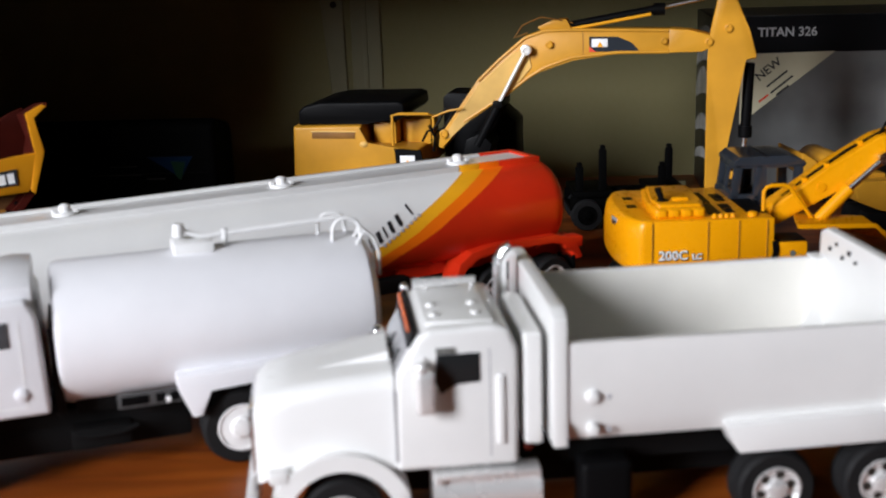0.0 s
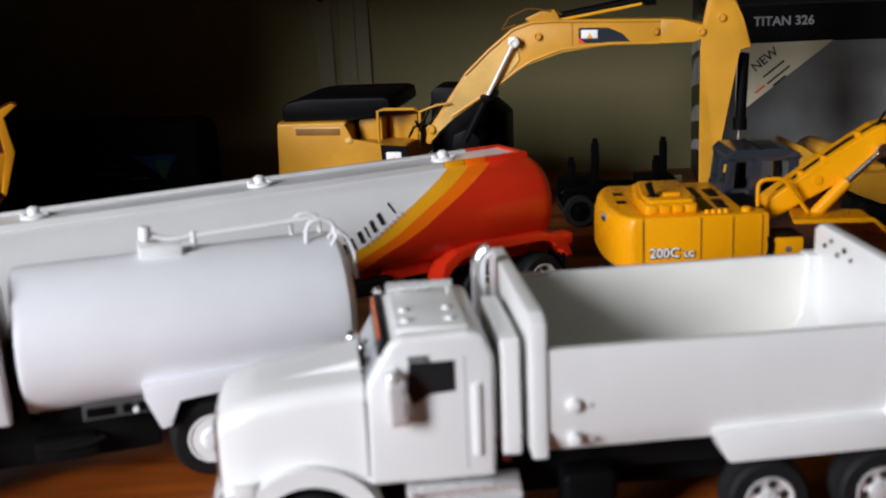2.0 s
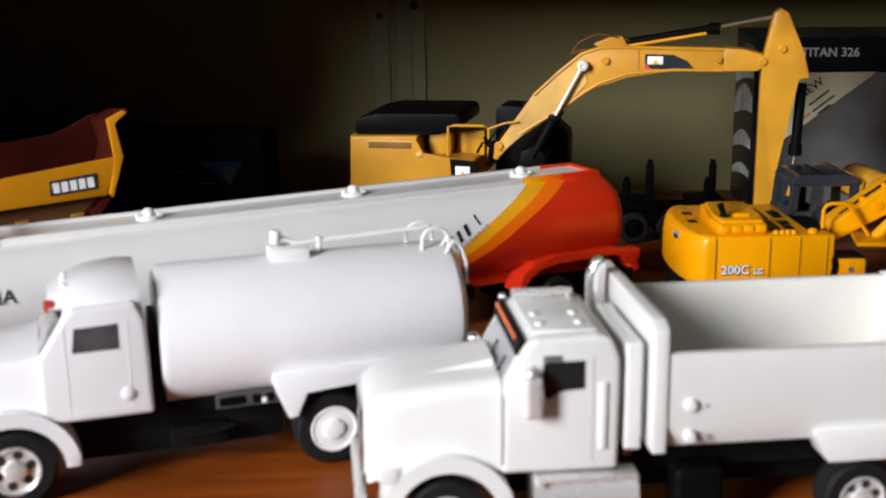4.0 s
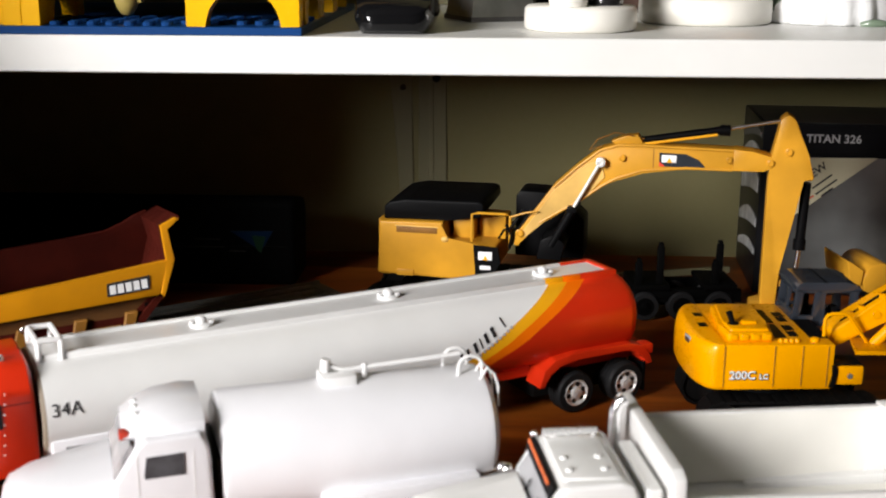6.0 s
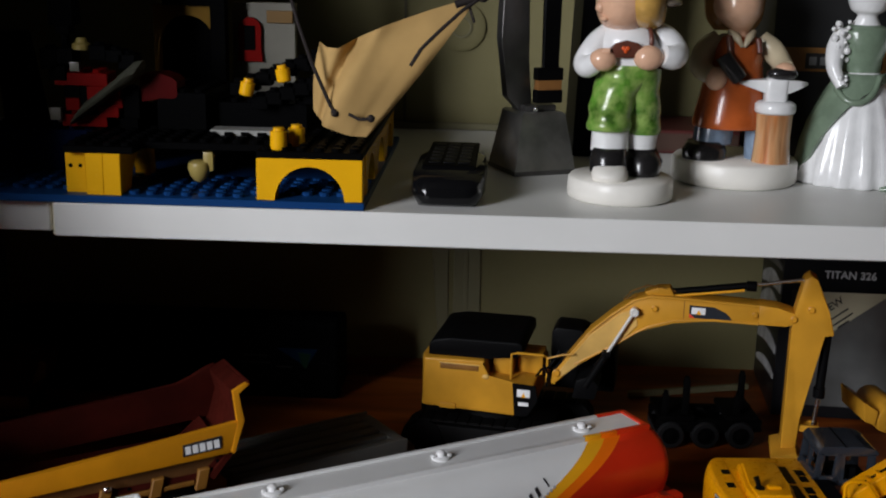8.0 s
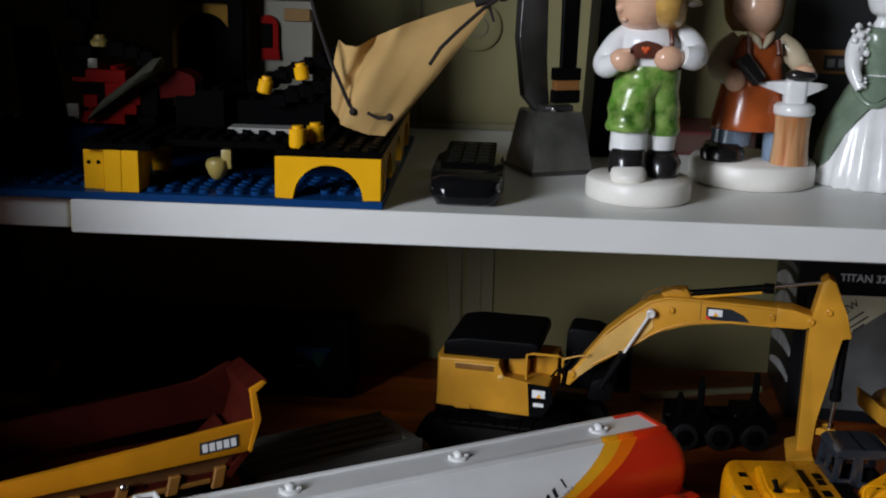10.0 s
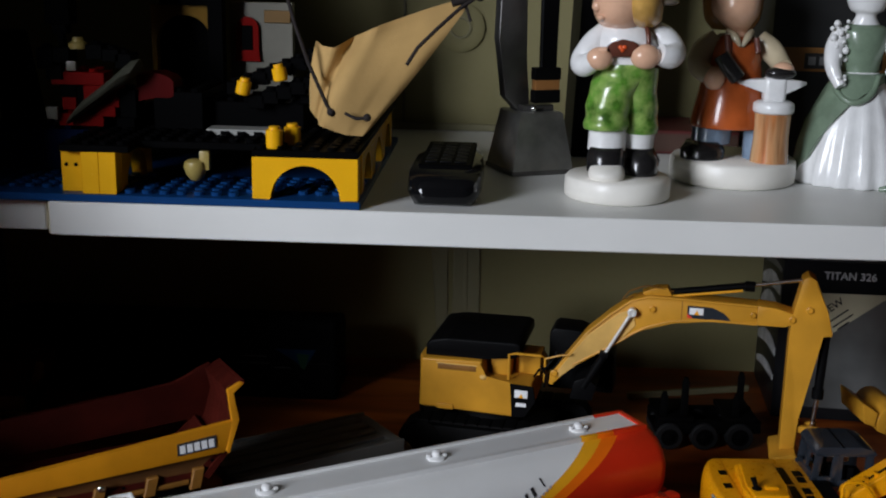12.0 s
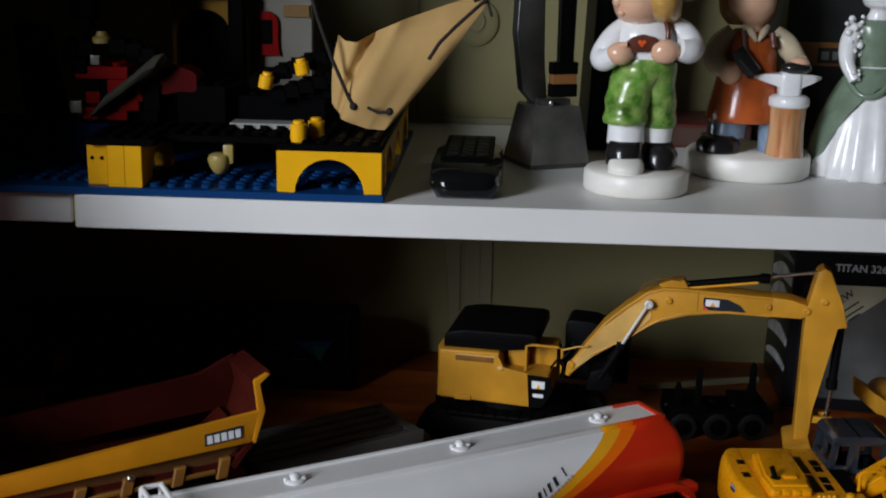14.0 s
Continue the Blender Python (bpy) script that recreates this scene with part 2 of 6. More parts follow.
def lettering(name, text, size, mat, parent, m, label="", thick=0.05, shear=0.0, bold=0.0):
    """Printed letters as a mesh; m places them, in metres, with x along the line and z out of the print."""
    cu = bpy.data.curves.new(name, "FONT")
    cu.body, cu.size, cu.extrude, cu.shear, cu.offset = text, size * 0.001, thick * 0.001, shear, bold * 0.001
    cu.align_x, cu.align_y, cu.resolution_u = "CENTER", "CENTER", 3
    tmp = bpy.data.objects.new(name + "_curve", cu)
    scene.collection.objects.link(tmp)
    dg = bpy.context.evaluated_depsgraph_get()
    me = bpy.data.meshes.new_from_object(tmp.evaluated_get(dg))
    bpy.data.objects.remove(tmp)
    bpy.data.curves.remove(cu)
    me.materials.clear()
    me.materials.append(mat)
    ob = new(name, me)
    ob.parent = parent
    ob.matrix_basis = m
    return tagged(ob, label)


def front(x, y, z, rz=0.0, slope=0.0):
    """Pose (mm) of print on a face that looks towards -y, turned by slope within the face."""
    return pose(x / 1000, y / 1000, z / 1000, 90, 0, rz) @ pose(0, 0, 0, 0, 0, slope)


def arc(cx, cz, r, a0, a1, n):
    return [(cx + r * math.cos(radians(a0 + (a1 - a0) * i / n)), cz + r * math.sin(radians(a0 + (a1 - a0) * i / n))) for i in range(n + 1)]


def wheel(parent, x, y, z, r, width, hub, style="spokes", rim_mat=None, side=-1):
    """A road wheel whose face looks towards -y (side -1) or +y."""
    rim_mat = rim_mat or RIM
    w = new("wheel")
    w.parent = parent
    w.location = (x / 1000, y / 1000, z / 1000)
    g, h = G(), width
    rr = hub * 1.12
    prof = [(rr, 0), (r * 0.9, 0), (r * 0.97, h * 0.08), (r, h * 0.2), (r, h * 0.34), (r * 0.965, h * 0.36), (r * 0.965, h * 0.42), (r, h * 0.44), (r, h * 0.56), (r * 0.965, h * 0.58), (r * 0.965, h * 0.64), (r, h * 0.66), (r, h * 0.8), (r * 0.97, h * 0.92), (r * 0.9, h), (rr, h), (rr, 0)]
    g.turn([(a, -side * b) for a, b in prof], (0, 0, 0), "y", 36, False)
    part("tyre", g, RUBBER, w)
    g = G()
    d = lambda v: -side * v
    if style == "spokes":
        g.turn([(rr, d(2.5)), (rr, d(-0.25)), (rr * 0.93, d(-0.35)), (rr * 0.86, d(0.1)), (rr * 0.8, d(0.7)), (rr * 0.46, d(0.45)), (rr * 0.42, d(-0.5)), (rr * 0.3, d(-0.9)), (0.2, d(-1.0))], (0, 0, 0), "y", 32)
        hole = finish("rim_opening", G().turn([(rr * 0.19, d(0.2)), (rr * 0.19, d(-0.06)), (0.05, d(-0.07))], (0, 0, 0), "y", 12), HOLE)
        for i in range(6):
            a = 2 * math.pi * i / 6 + 0.3
            ob = new("rim_opening", hole)
            ob.parent = w
            ob.location = (math.cos(a) * rr * 0.64 / 1000, d(0.52) / 1000, math.sin(a) * rr * 0.64 / 1000)
    else:
        g.turn([(rr, d(2.5)), (rr, d(-0.15)), (rr * 0.93, d(-0.25)), (rr * 0.86, d(0.15)), (rr * 0.5, d(0.0)), (rr * 0.44, d(-0.5)), (rr * 0.3, d(-0.8)), (0.2, d(-0.85))], (0, 0, 0), "y", 32)
    for i in range(8):
        a = 2 * math.pi * (i + 0.5) / 8
        g.cyl((math.cos(a) * rr * 0.36, d(-1.0), math.sin(a) * rr * 0.36), (math.cos(a) * rr * 0.36, d(0.3), math.sin(a) * rr * 0.36), 0.26, n=8)
    part("rim", g, rim_mat, w, "chromed rim" if rim_mat is RIM else "painted rim")
    return w


# ---------------------------------------------------------------- the place
TOP = 158.0          # upper shelf surface, mm above the wooden top
BACK = 250.0

g = G().box(-129, 900, -330, BACK, -26, 0, 2.5, 2)
solid("table_top", g, WOOD, "reddish cherry-stained wooden top with glossy grain", "table top", "structure")
g = G().box(-128, 880, -310, BACK, -720, -27)
solid("table_base", g, WOOD, "plain cherry-stained wooden cabinet body under the top", "cabinet", "structure")
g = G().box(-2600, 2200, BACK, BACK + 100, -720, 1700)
solid("wall_back", g, WALL, "cream painted back wall with shade put into its colour", "wall", "structure")
# added panel out of view, shaped to shade the left end of both shelves
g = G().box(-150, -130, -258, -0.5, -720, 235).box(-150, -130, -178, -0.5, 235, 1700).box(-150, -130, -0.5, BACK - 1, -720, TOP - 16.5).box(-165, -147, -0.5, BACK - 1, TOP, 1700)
solid("light_block_left", g, ROOM, "added panel out of view that blocks light from the left", "wall", "structure")
g = G().box(-2700, -2601, -2000, BACK, -720, 1700)
solid("wall_west", g, ROOM, "plain room wall", "wall", "structure")
g = G().box(2201, 2300, -2000, BACK, -720, 1700)
solid("wall_east", g, ROOM, "plain room wall", "wall", "structure")
wx0, wx1, wz0, wz1, wy = WIN_X0 * 1000, WIN_X1 * 1000, WIN_Z0 * 1000, WIN_Z1 * 1000, WIN_Y * 1000
g = G()
g.box(-2600, wx0, wy - 100, wy, -720, 1700).box(wx1, 2200, wy - 100, wy, -720, 1700).box(wx0, wx1, wy - 100, wy, -720, wz0).box(wx0, wx1, wy - 100, wy, wz1, 1700)
solid("wall_window", g, ROOM, "room wall with a window opening", "wall", "structure")
g = G().box(-2700, 2300, -2000, BACK + 100, -820, -721)
solid("floor", g, ROOM, "plain room floor", "floor", "structure")
g = G().box(-2700, 2300, -2000, BACK + 100, 1701, 1800)
solid("ceiling", g, ROOM, "plain room ceiling", "ceiling", "structure")

# shelves
shelf = thing("shelf_board", "white melamine shelf board with a straight front edge", "shelf", 0, 0, 0, 0, "white shelf boards")
part("board", G().box(0.6, 820, 0, BACK - 0.5, TOP - 15.5, TOP, 0.5, 1), SHELF, shelf)
part("end_edge", G().box(0, 0.6, 0.5, BACK - 1, TOP - 15, TOP - 0.5), SHELF_SIDE, shelf, "raw cream end edge")
shelf = thing("shelf_board", "shorter white shelf board butting against the longer one", "shelf", 0, 0, 0, 0, "white shelf boards")
part("board", G().box(-460, -4.5, 9, BACK - 0.5, TOP - 15.5, TOP, 0.5, 1), SHELF, shelf)
part("end_edge", G().box(-4.5, -3.9, 9.5, BACK - 1, TOP - 15, TOP - 0.5), SHELF_SIDE, shelf, "raw cream end edge")

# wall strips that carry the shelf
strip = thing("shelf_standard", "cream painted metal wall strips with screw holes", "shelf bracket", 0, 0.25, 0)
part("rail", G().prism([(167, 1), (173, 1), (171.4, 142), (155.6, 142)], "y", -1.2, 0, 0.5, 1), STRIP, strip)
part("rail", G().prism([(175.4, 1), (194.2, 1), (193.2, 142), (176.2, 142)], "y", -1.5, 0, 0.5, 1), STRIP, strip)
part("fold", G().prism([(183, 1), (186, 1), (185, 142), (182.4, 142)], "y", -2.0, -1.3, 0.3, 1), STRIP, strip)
part("screw_hole", G().cyl((187, -2.3, 113), (187, 0, 113), 2.6), HOLE, strip, "dark round screw hole")
part("screw_hole", G().cyl((166, -1.5, 107), (166, 0, 107), 2.0), HOLE, strip, "small grey screw hole")


# ---------------------------------------------------------------- white dump truck
def dump_truck():
    t = thing("toy_dump_truck", "white die-cast dump truck with an empty open bed", "toy truck", 0.276, -0.202, 0, 8.4)
    W = 62
    # chassis
    for yy in (14, 40):
        part("chassis_rail", G().box(-66, 92, yy, yy + 8, 15, 21), BLACK_MATT, t)
    part("subframe", G().box(-10, 90, 12, 50, 21.2, 24.4, 0.5), BLACK_MATT, t)
    # bed
    g = G()
    side = [(2, 51), (0, 51), (0, 32), (3, 26), (9, 24.5), (9, 26.5), (4.2, 27.6), (2, 32.5)]
    g.prism(side, "x", 0, 86)
    g.prism([(W - a, b) for a, b in side], "x", 0, 86)
    g.box(0, 86, 8, W - 8, 24.5, 26.5)
    part("bed", g, WHITE_WARM, t)
    part("bed_lining", G().box(1.5, 85, 9, W - 9, 26.6, 27.2).prism([(2.1, 50.4), (2.5, 50.4), (2.5, 33), (5, 28), (2.1, 32)], "x", 1, 85).prism([(W - 2.1, 50.4), (W - 2.5, 50.4), (W - 2.5, 33), (W - 5, 28), (W - 2.1, 32)], "x", 1, 85), CREAM, t, "cream inside of the bed")
    part("headboard", G().prism([(-0.8, 25.5), (W + 0.8, 25.5), (W + 0.8, 57.4), (W - 3, 59.4), (3, 59.4), (-0.8, 57.4)], "x", -3.6, 0, 0.6, 2), WHITE_WARM, t)
    part("tailgate", G().prism([(0.5, 24), (W - 0.5, 24), (W - 0.5, 58), (W - 4, 60), (4, 60), (0.5, 58)], "x", 87, 90, 0.5, 2), WHITE_WARM, t)
    for y0 in (-2.2, W - 5):
        g = G().prism([(84, 51.5), (94.5, 51.5), (94.5, 19), (83.5, 19), (82.5, 22.5), (78, 29.5), (81.6, 31.5), (83.4, 35)], "y", y0, y0 + 7.2, 0.9, 2)
        part("corner_post", g, WHITE_WARM, t)
    g = G()
    for i, (z, r) in enumerate(((55, 0.6), (57.2, 0.5), (54.4, 0.6), (56.6, 0.7), (55, 0.5))):
        g.cyl((86.4, W - 8 - 4 * i, z), (87.2, W - 8 - 4 * i, z), r, n=12)
    part("latch_holes", g, BLACK, t, "dark latch holes in the tailgate")
    for x, z in ((6, 37.8), (6, 29.5)):
        part("bolt", G().turn([(1.7, 0.2), (1.7, -1.0), (1.2, -1.7), (0.1, -1.9)], (x, 0.2, z), "y", 16), WHITE_WARM, t, "raised white hinge bolt")
        part("pin", G().cyl((x + 4, 0.4, z - 0.4), (x + 4, -0.3, z - 0.4), 0.6, n=10), TEXT_GREY, t)
    for y0 in (-2, W - 8):
        part("mudguard", G().prism([(38, 28.5), (41.5, 21), (86, 21.5), (86, 30)], "y", y0, y0 + 10, 0.9, 2), WHITE_WARM, t)
    # cab
    CW = 38
    y0, y1 = 1.0, 1.0 + CW
    prof = [(-11.5, 21.5), (-11.2, 50), (-13.5, 55.5), (-17, 56.5), (-32, 56), (-34.5, 54.5), (-40, 45), (-40.5, 21.5)]
    g = G()
    g.prism(prof, "y", y0, y1, 1.6, 3)
    part("cab", g, WHITE_WARM, t)
    part("side_window", G().prism([(-20.3, 50.2), (-20.3, 43), (-26, 42.8), (-29.6, 40.4), (-31, 43.5), (-30.4, 50.2)], "y", y0 - 0.25, y0 + 0.6, 0.1, 1), GLASS_DARK, t, "dark side window")
    for k in (0, 1):
        part("wiper", G().tube([(-40.6, y0 + 9 + 12 * k, 45.6), (-40.2, y0 + 6 + 12 * k, 47.4), (-38.6, y0 + 7 + 12 * k, 50)], 0.35, 6), BLACK, t, "black windscreen wiper")
    part("windscreen", G().loft([[(-39.9, y0 + 3, 45.8), (-39.9, y1 - 3, 45.8), (-35.4, y1 - 4.5, 53.6), (-35.4, y0 + 4.5, 53.6)], [(-38.6, y0 + 3, 45.4), (-38.6, y1 - 3, 45.4), (-34.2, y1 - 4.5, 53.2), (-34.2, y0 + 4.5, 53.2)]]), SCREEN, t, "windscreen with a grey reflection painted in")
    part("grab_bar", G().box(-16.6, -14.6, y0 - 0.7, y0 + 0.5, 27, 44.5, 0.6, 3), WHITE_WARM, t)
    part("door_seam", G().box(-18.2, -17.9, y0 - 0.06, y0 + 0.3, 24, 51), TEXT_GREY, t)
    part("bonnet_seam", G().box(-40.7, -40.4, y0 - 0.06, y0 + 0.6, 24, 42), TEXT_GREY, t)
    part("window_trim", G().box(-30.6, -26, y0 - 0.5, y0 + 0.3, 50.4, 51.8, 0.4), GREYRIB, t, "dark trim over the side window")
    part("vent_panel", G().box(-9.8, -5.4, 2.4, 36, 25.5, 53.6, 0.9, 3), WHITE_WARM, t)
    part("tail_marker", G().box(-10, -8, 1.6, 3, 24.6, 26, 0.4), RUST, t, "tiny brown marker")
    # roof lamps
    for x, y in ((-30, y0 + 9), (-30, y0 + 17), (-20, y0 + 9), (-20, y0 + 17)):
        part("roof_lamp", G().turn([(1.3, 0), (1.3, 0.5), (0.9, 1.3), (0.1, 1.5)], (x, y, 56.2), "z", 12), WHITE_WARM, t, "small white roof lamp")
    part("roof_panel", G().prism([(-32.5, y0 + 4.5), (-16.5, y0 + 3.4), (-16.5, y1 - 3.4), (-32.5, y1 - 4.5)], "z", 55.4, 56.9, 0.6, 2), WHITE_WARM, t)
    part("air_horn", G().cyl((-33, y1 - 6, 58.2), (-17, y1 - 6, 58.4), 1.3, 0.9, 14).cyl((-30, y1 - 6, 56), (-30, y1 - 6, 58), 0.5, n=8).cyl((-18, y1 - 6, 56), (-18, y1 - 6, 58), 0.5, n=8), RIM, t, "plated air horn")
    part("corner_lamp", G().ball((-35.0, y1 - 2.5, 56.4), 1.1), CHROME, t)
    part("visor", G().prism([(-37.2, 51.6), (-35.2, 55.4), (-34.2, 55.2), (-36, 51.2)], "y", y0 + 2.2, y1 - 1, 0.3, 1), BLACK, t, "black sun visor")
    for k in range(5):
        ya = y0 + 6.4 + 6.2 * k
        part("clearance_lamp", G().prism([(-36.75, 54.0), (-36.3, 54.9), (-35.9, 54.7), (-36.3, 53.8)], "y", ya, ya + 5.4, 0.2, 1), LAMP_ORANGE, t, "amber lamp above the windscreen")
    # bonnet: lofted from windscreen to grille
    def section(x, hw, z0, z1, r):
        c = (y0 + y1) / 2
        pts = [(x, c - hw, z0), (x, c - hw, z1 - r)]
        pts += [(x, c - hw + r - r * math.cos(a), z1 - r + r * math.sin(a)) for a in (0.4, 0.8, 1.2, math.pi / 2)]
        pts += [(x, c, z1 + 1.0)]
        pts += [(x, c + hw - r + r * math.cos(a), z1 - r + r * math.sin(a)) for a in (math.pi / 2, 1.2, 0.8, 0.4)]
        return pts + [(x, c + hw, z1 - r), (x, c + hw, z0)]
    g = G()
    g.loft([section(-40.4, 17.8, 22, 45.6, 4), section(-52, 16.6, 26, 44.4, 4), section(-64, 15.6, 24, 42.6, 4.5), section(-71, 15, 20, 40.6, 5), section(-73.4, 14, 19, 38, 4)])
    part("bonnet", g, WHITE_WARM, t)
    part("bonnet_ridge", G().loft([[(-41, y0 + 11, 46), (-41, y0 + 27, 46), (-41, y0 + 26, 47.6), (-41, y0 + 12, 47.6)], [(-70, y0 + 13, 40.6), (-70, y0 + 25, 40.6), (-70, y0 + 24, 41.6), (-70, y0 + 14, 41.6)]]), WHITE_WARM, t)
    part("grille", G().box(-74.6, -73.2, y0 + 8, y1 - 8, 20, 37, 0.6), CHROME, t)
    part("bumper", G().box(-76.5, -73.6, y0 - 0.5, y1 + 0.5, 10, 17.5, 1.2, 3), RIM, t, "chrome bumper")
    for s, yy in ((-1, y0 - 0.8), (1, y1 - 9)):
        outer = arc(-54, 10, 17.2, 12, 168, 18)
        inner = arc(-54, 10, 13.0, 14, 166, 18)
        part("front_wing", G().prism(outer + inner[::-1], "y", yy, yy + 9.8, 0.7, 2), WHITE_WARM, t)
    part("wing_lamp", G().box(-70.6, -66, y0 - 1.1, y0 + 1, 21, 24.5, 0.6), WHITE_WARM, t)
    # mirrors and exhausts
    for s, yy in ((-1, y0 - 3.4), (1, y1 + 3.4)):
        part("mirror", G().box(-35.6, -31.2, yy - 1.6, yy + 1.4, 37.2, 47.6, 1.35, 4).cyl((-33.4, yy, 47), (-33.4, yy - s * 3.6, 49.5), 0.5, n=8).cyl((-33.4, yy, 38), (-33.4, yy - s * 3.6, 38), 0.5, n=8).ball((-34.2, yy, 48.4), 1.7), RIM, t, "chrome wing mirror")
    part("far_mirror", G().ball((-42, 41, 43.4), 1.9).cyl((-42.4, 41, 43), (-47.4, 41, 40.6), 0.8, n=8).box(-42.6, -40.6, 40.4, 42, 35.6, 42, 0.5), CHROME, t, "chrome fender mirror")
    for yy in (y1 + 4.5,):
        part("exhaust", G().tube([(-9, yy, 22), (-9, yy, 56), (-8.8, yy, 60), (-7.8, yy, 62.4), (-5.8, yy, 63.6)], 1.9, 14), CHROME, t, "curved chrome exhaust stack")
    part("fuel_tank", G().cyl((-32, y0 + 5.5, 13.5), (-6, y0 + 5.5, 13.5), 6.2, n=26).box(-31.5, -30.5, y0 - 1.2, y0 + 6, 18, 19.8).box(-7.5, -6.5, y0 - 1.2, y0 + 6, 18, 19.8).box(-31.5, -6.5, y0 - 1.4, y0 + 3, 19, 20.4, 0.4), RIM, t, "chrome fuel tank with steps")
    part("air_tank", G().box(4, 17, 3, 12, 4, 19, 2, 3), BLACK, t)
    part("drive_shaft", G().box(-40, 66, 22, 40, 6, 15.5, 1.5), BLACK_MATT, t)
    for x in (51.8, 78.8):
        for side, yy in ((-1, -0.6), (1, W + 0.6)):
            wheel(t, x, yy, 10.1, 10.1, 9, 5.4, "spokes", RIM, side)
    for side, yy in ((-1, y0 + 0.8), (1, y1 - 0.8)):
        wheel(t, -54, yy, 10.1, 10.1, 7, 5.4, "spokes", RIM, side)
    return t


# ---------------------------------------------------------------- white water tanker
def water_truck():
    t = thing("toy_water_truck", "white die-cast tank truck with hoops and a pipe on its tank", "toy truck", 0.188, -0.156, 0, 20)
    A = 21.5            # axis of the truck, mm behind its near side
    R = 20.5
    cz = 39.6
    def ring(x, k, n=36):
        return [(x, A + k * R * math.cos(2 * math.pi * i / n), cz + k * R * 0.98 * math.sin(2 * math.pi * i / n)) for i in range(n)]
    g = G()
    g.loft([ring(-47.2, 0.5), ring(-47.4, 0.9), ring(-46.6, 0.975), ring(-45, 1.0), ring(37, 1.0), ring(40, 0.975), ring(42.4, 0.85), ring(43.6, 0.55), ring(44, 0.1)])
    part("tank", g, WHITE, t)
    part("tank_saddle", G().box(-44, 40, A - 11, A + 11, 18.5, 24.5, 0.6), BLACK_MATT, t)
    part("hatch", G().box(-13.5, -2.2, A - 5, A + 5, cz + R - 1.2, cz + R + 2.2, 0.6, 2), WHITE_FLAT, t)
    zt = cz + R
    part("pipe", G().tube([(-11, A, zt + 5.6), (-9, A, zt + 4.2), (-6, A, zt + 3.0), (-2, A, zt + 2.8), (4, A, zt + 3.1), (18, A, zt + 3.6), (34, A, zt + 4.2)], 0.75, 10).cyl((-11.6, A, zt + 3.2), (-11.2, A, zt + 7.0), 1.6, n=14).cyl((1.5, A, zt - 0.5), (1.5, A, zt + 4.3), 0.9, n=10), WHITE_FLAT, t, "white overflow pipe")
    for yy, x in ((A - 5.5, 36), (A + 3.5, 33.5)):
        hoop = [(x - 4.2 * math.cos(a), yy, zt - 1.5 + (6.5 if 0 < i < 10 else 0) * 1.0 * math.sin(a) ** 0.5 if 0 < a < math.pi else zt - 1.5) for i, a in enumerate([math.pi * k / 10 for k in range(11)])]
        part("hoop", G().tube(hoop, 0.6, 8), WHITE_FLAT, t, "white ladder hoop")
    for yy in (A - 9.5, A - 3.5):
        part("ladder_rail", G().tube([(38, yy, zt - 2), (40.5, yy, zt + 1.8), (43, yy, zt - 0.6), (44.4, yy, zt - 5), (44.6, yy, zt - 12)], 0.5, 8), WHITE_FLAT, t)
    for yy in (A - 9, A + 4):
        part("chassis_rail", G().box(-92, 42, yy, yy + 5, 14, 19.5), BLACK_MATT, t)
    part("side_rack", G().box(-33, -14.5, 6.0, 7.4, 19.8, 24, 0.3), material("dull_chassis_grey", (0.06, 0.06, 0.06), 0.5, vary=0.1), t, "grey side rack with dark slots")
    for x0, x1 in ((-32, -24.5), (-22.6, -20), (-18.6, -16.2)):
        part("rack_slot", G().box(x0, x1, 5.7, 6.3, 20.6, 23.2, 0.25), BLACK, t)
    part("rack_hook", G().box(-20, -18.6, 5.2, 6.0, 20.4, 22, 0.3), WHITE_FLAT, t)
    part("battery_box", G().box(-46, -30, 7, 16, 9, 15, 1), BLACK_MATT, t)
    # black underbody, made deep to block light and darken the floor behind
    part("underbody_light_block", G().box(-76, -13, 12, 35, 7, 15, 1.5), BLACK_MATT, t)
    part("spare_hose", G().tube([(-45, 7, 13.6), (-40, 6.6, 13), (-33, 6.6, 13.2), (-28, 7, 14.4)], 0.9, 8), BLACK_MATT, t)
    part("air_line", G().box(-49, -46.5, 6, 36, 20, 44, 0.5), BLACK_MATT, t)
    for yy in (-1.0, 2 * A - 12):
        part("mudguard", G().prism([(-17, 29.5), (-17, 26), (-13.4, 17), (-10.4, 17.4), (-8.5, 25), (34, 26.4), (34, 30.8)], "y", yy, yy + 13, 0.7, 2), WHITE, t)
    part("tail_lamp", G().ball((43.2, 3.5, 29.8), 2.0, 1.6, 2.0).cyl((37, 4, 29), (43, 4, 29.6), 0.8, n=8), CHROME, t, "rear chrome lamp")
    part("rear_plate", G().box(36, 44, 4, 2 * A - 4, 20, 29, 0.5), material("rear_plate_grey", (0.35, 0.32, 0.28), 0.5), t)
    # cab with sleeper roof
    y0, y1 = 1.5, 2 * A - 1.5
    g = G().prism([(-50.2, 23), (-51, 50), (-53.5, 55.2), (-70, 54.6), (-72, 53), (-79.5, 41.5), (-79.5, 23)], "y", y0, y1, 2.0, 3)
    part("cab", g, WHITE, t)
    def roof(x, hw, z):
        return [(x, A - hw, 53.5), (x, A - hw * 0.96, z - 3), (x, A - hw * 0.7, z - 0.6), (x, A, z), (x, A + hw * 0.7, z - 0.6), (x, A + hw * 0.96, z - 3), (x, A + hw, 53.5)]
    part("roof_fairing", G().loft([roof(-52, 17, 60.6), roof(-57, 17.5, 61), roof(-66, 17, 60), roof(-72, 15.5, 57.8), roof(-76, 13, 55.2)]), WHITE, t)
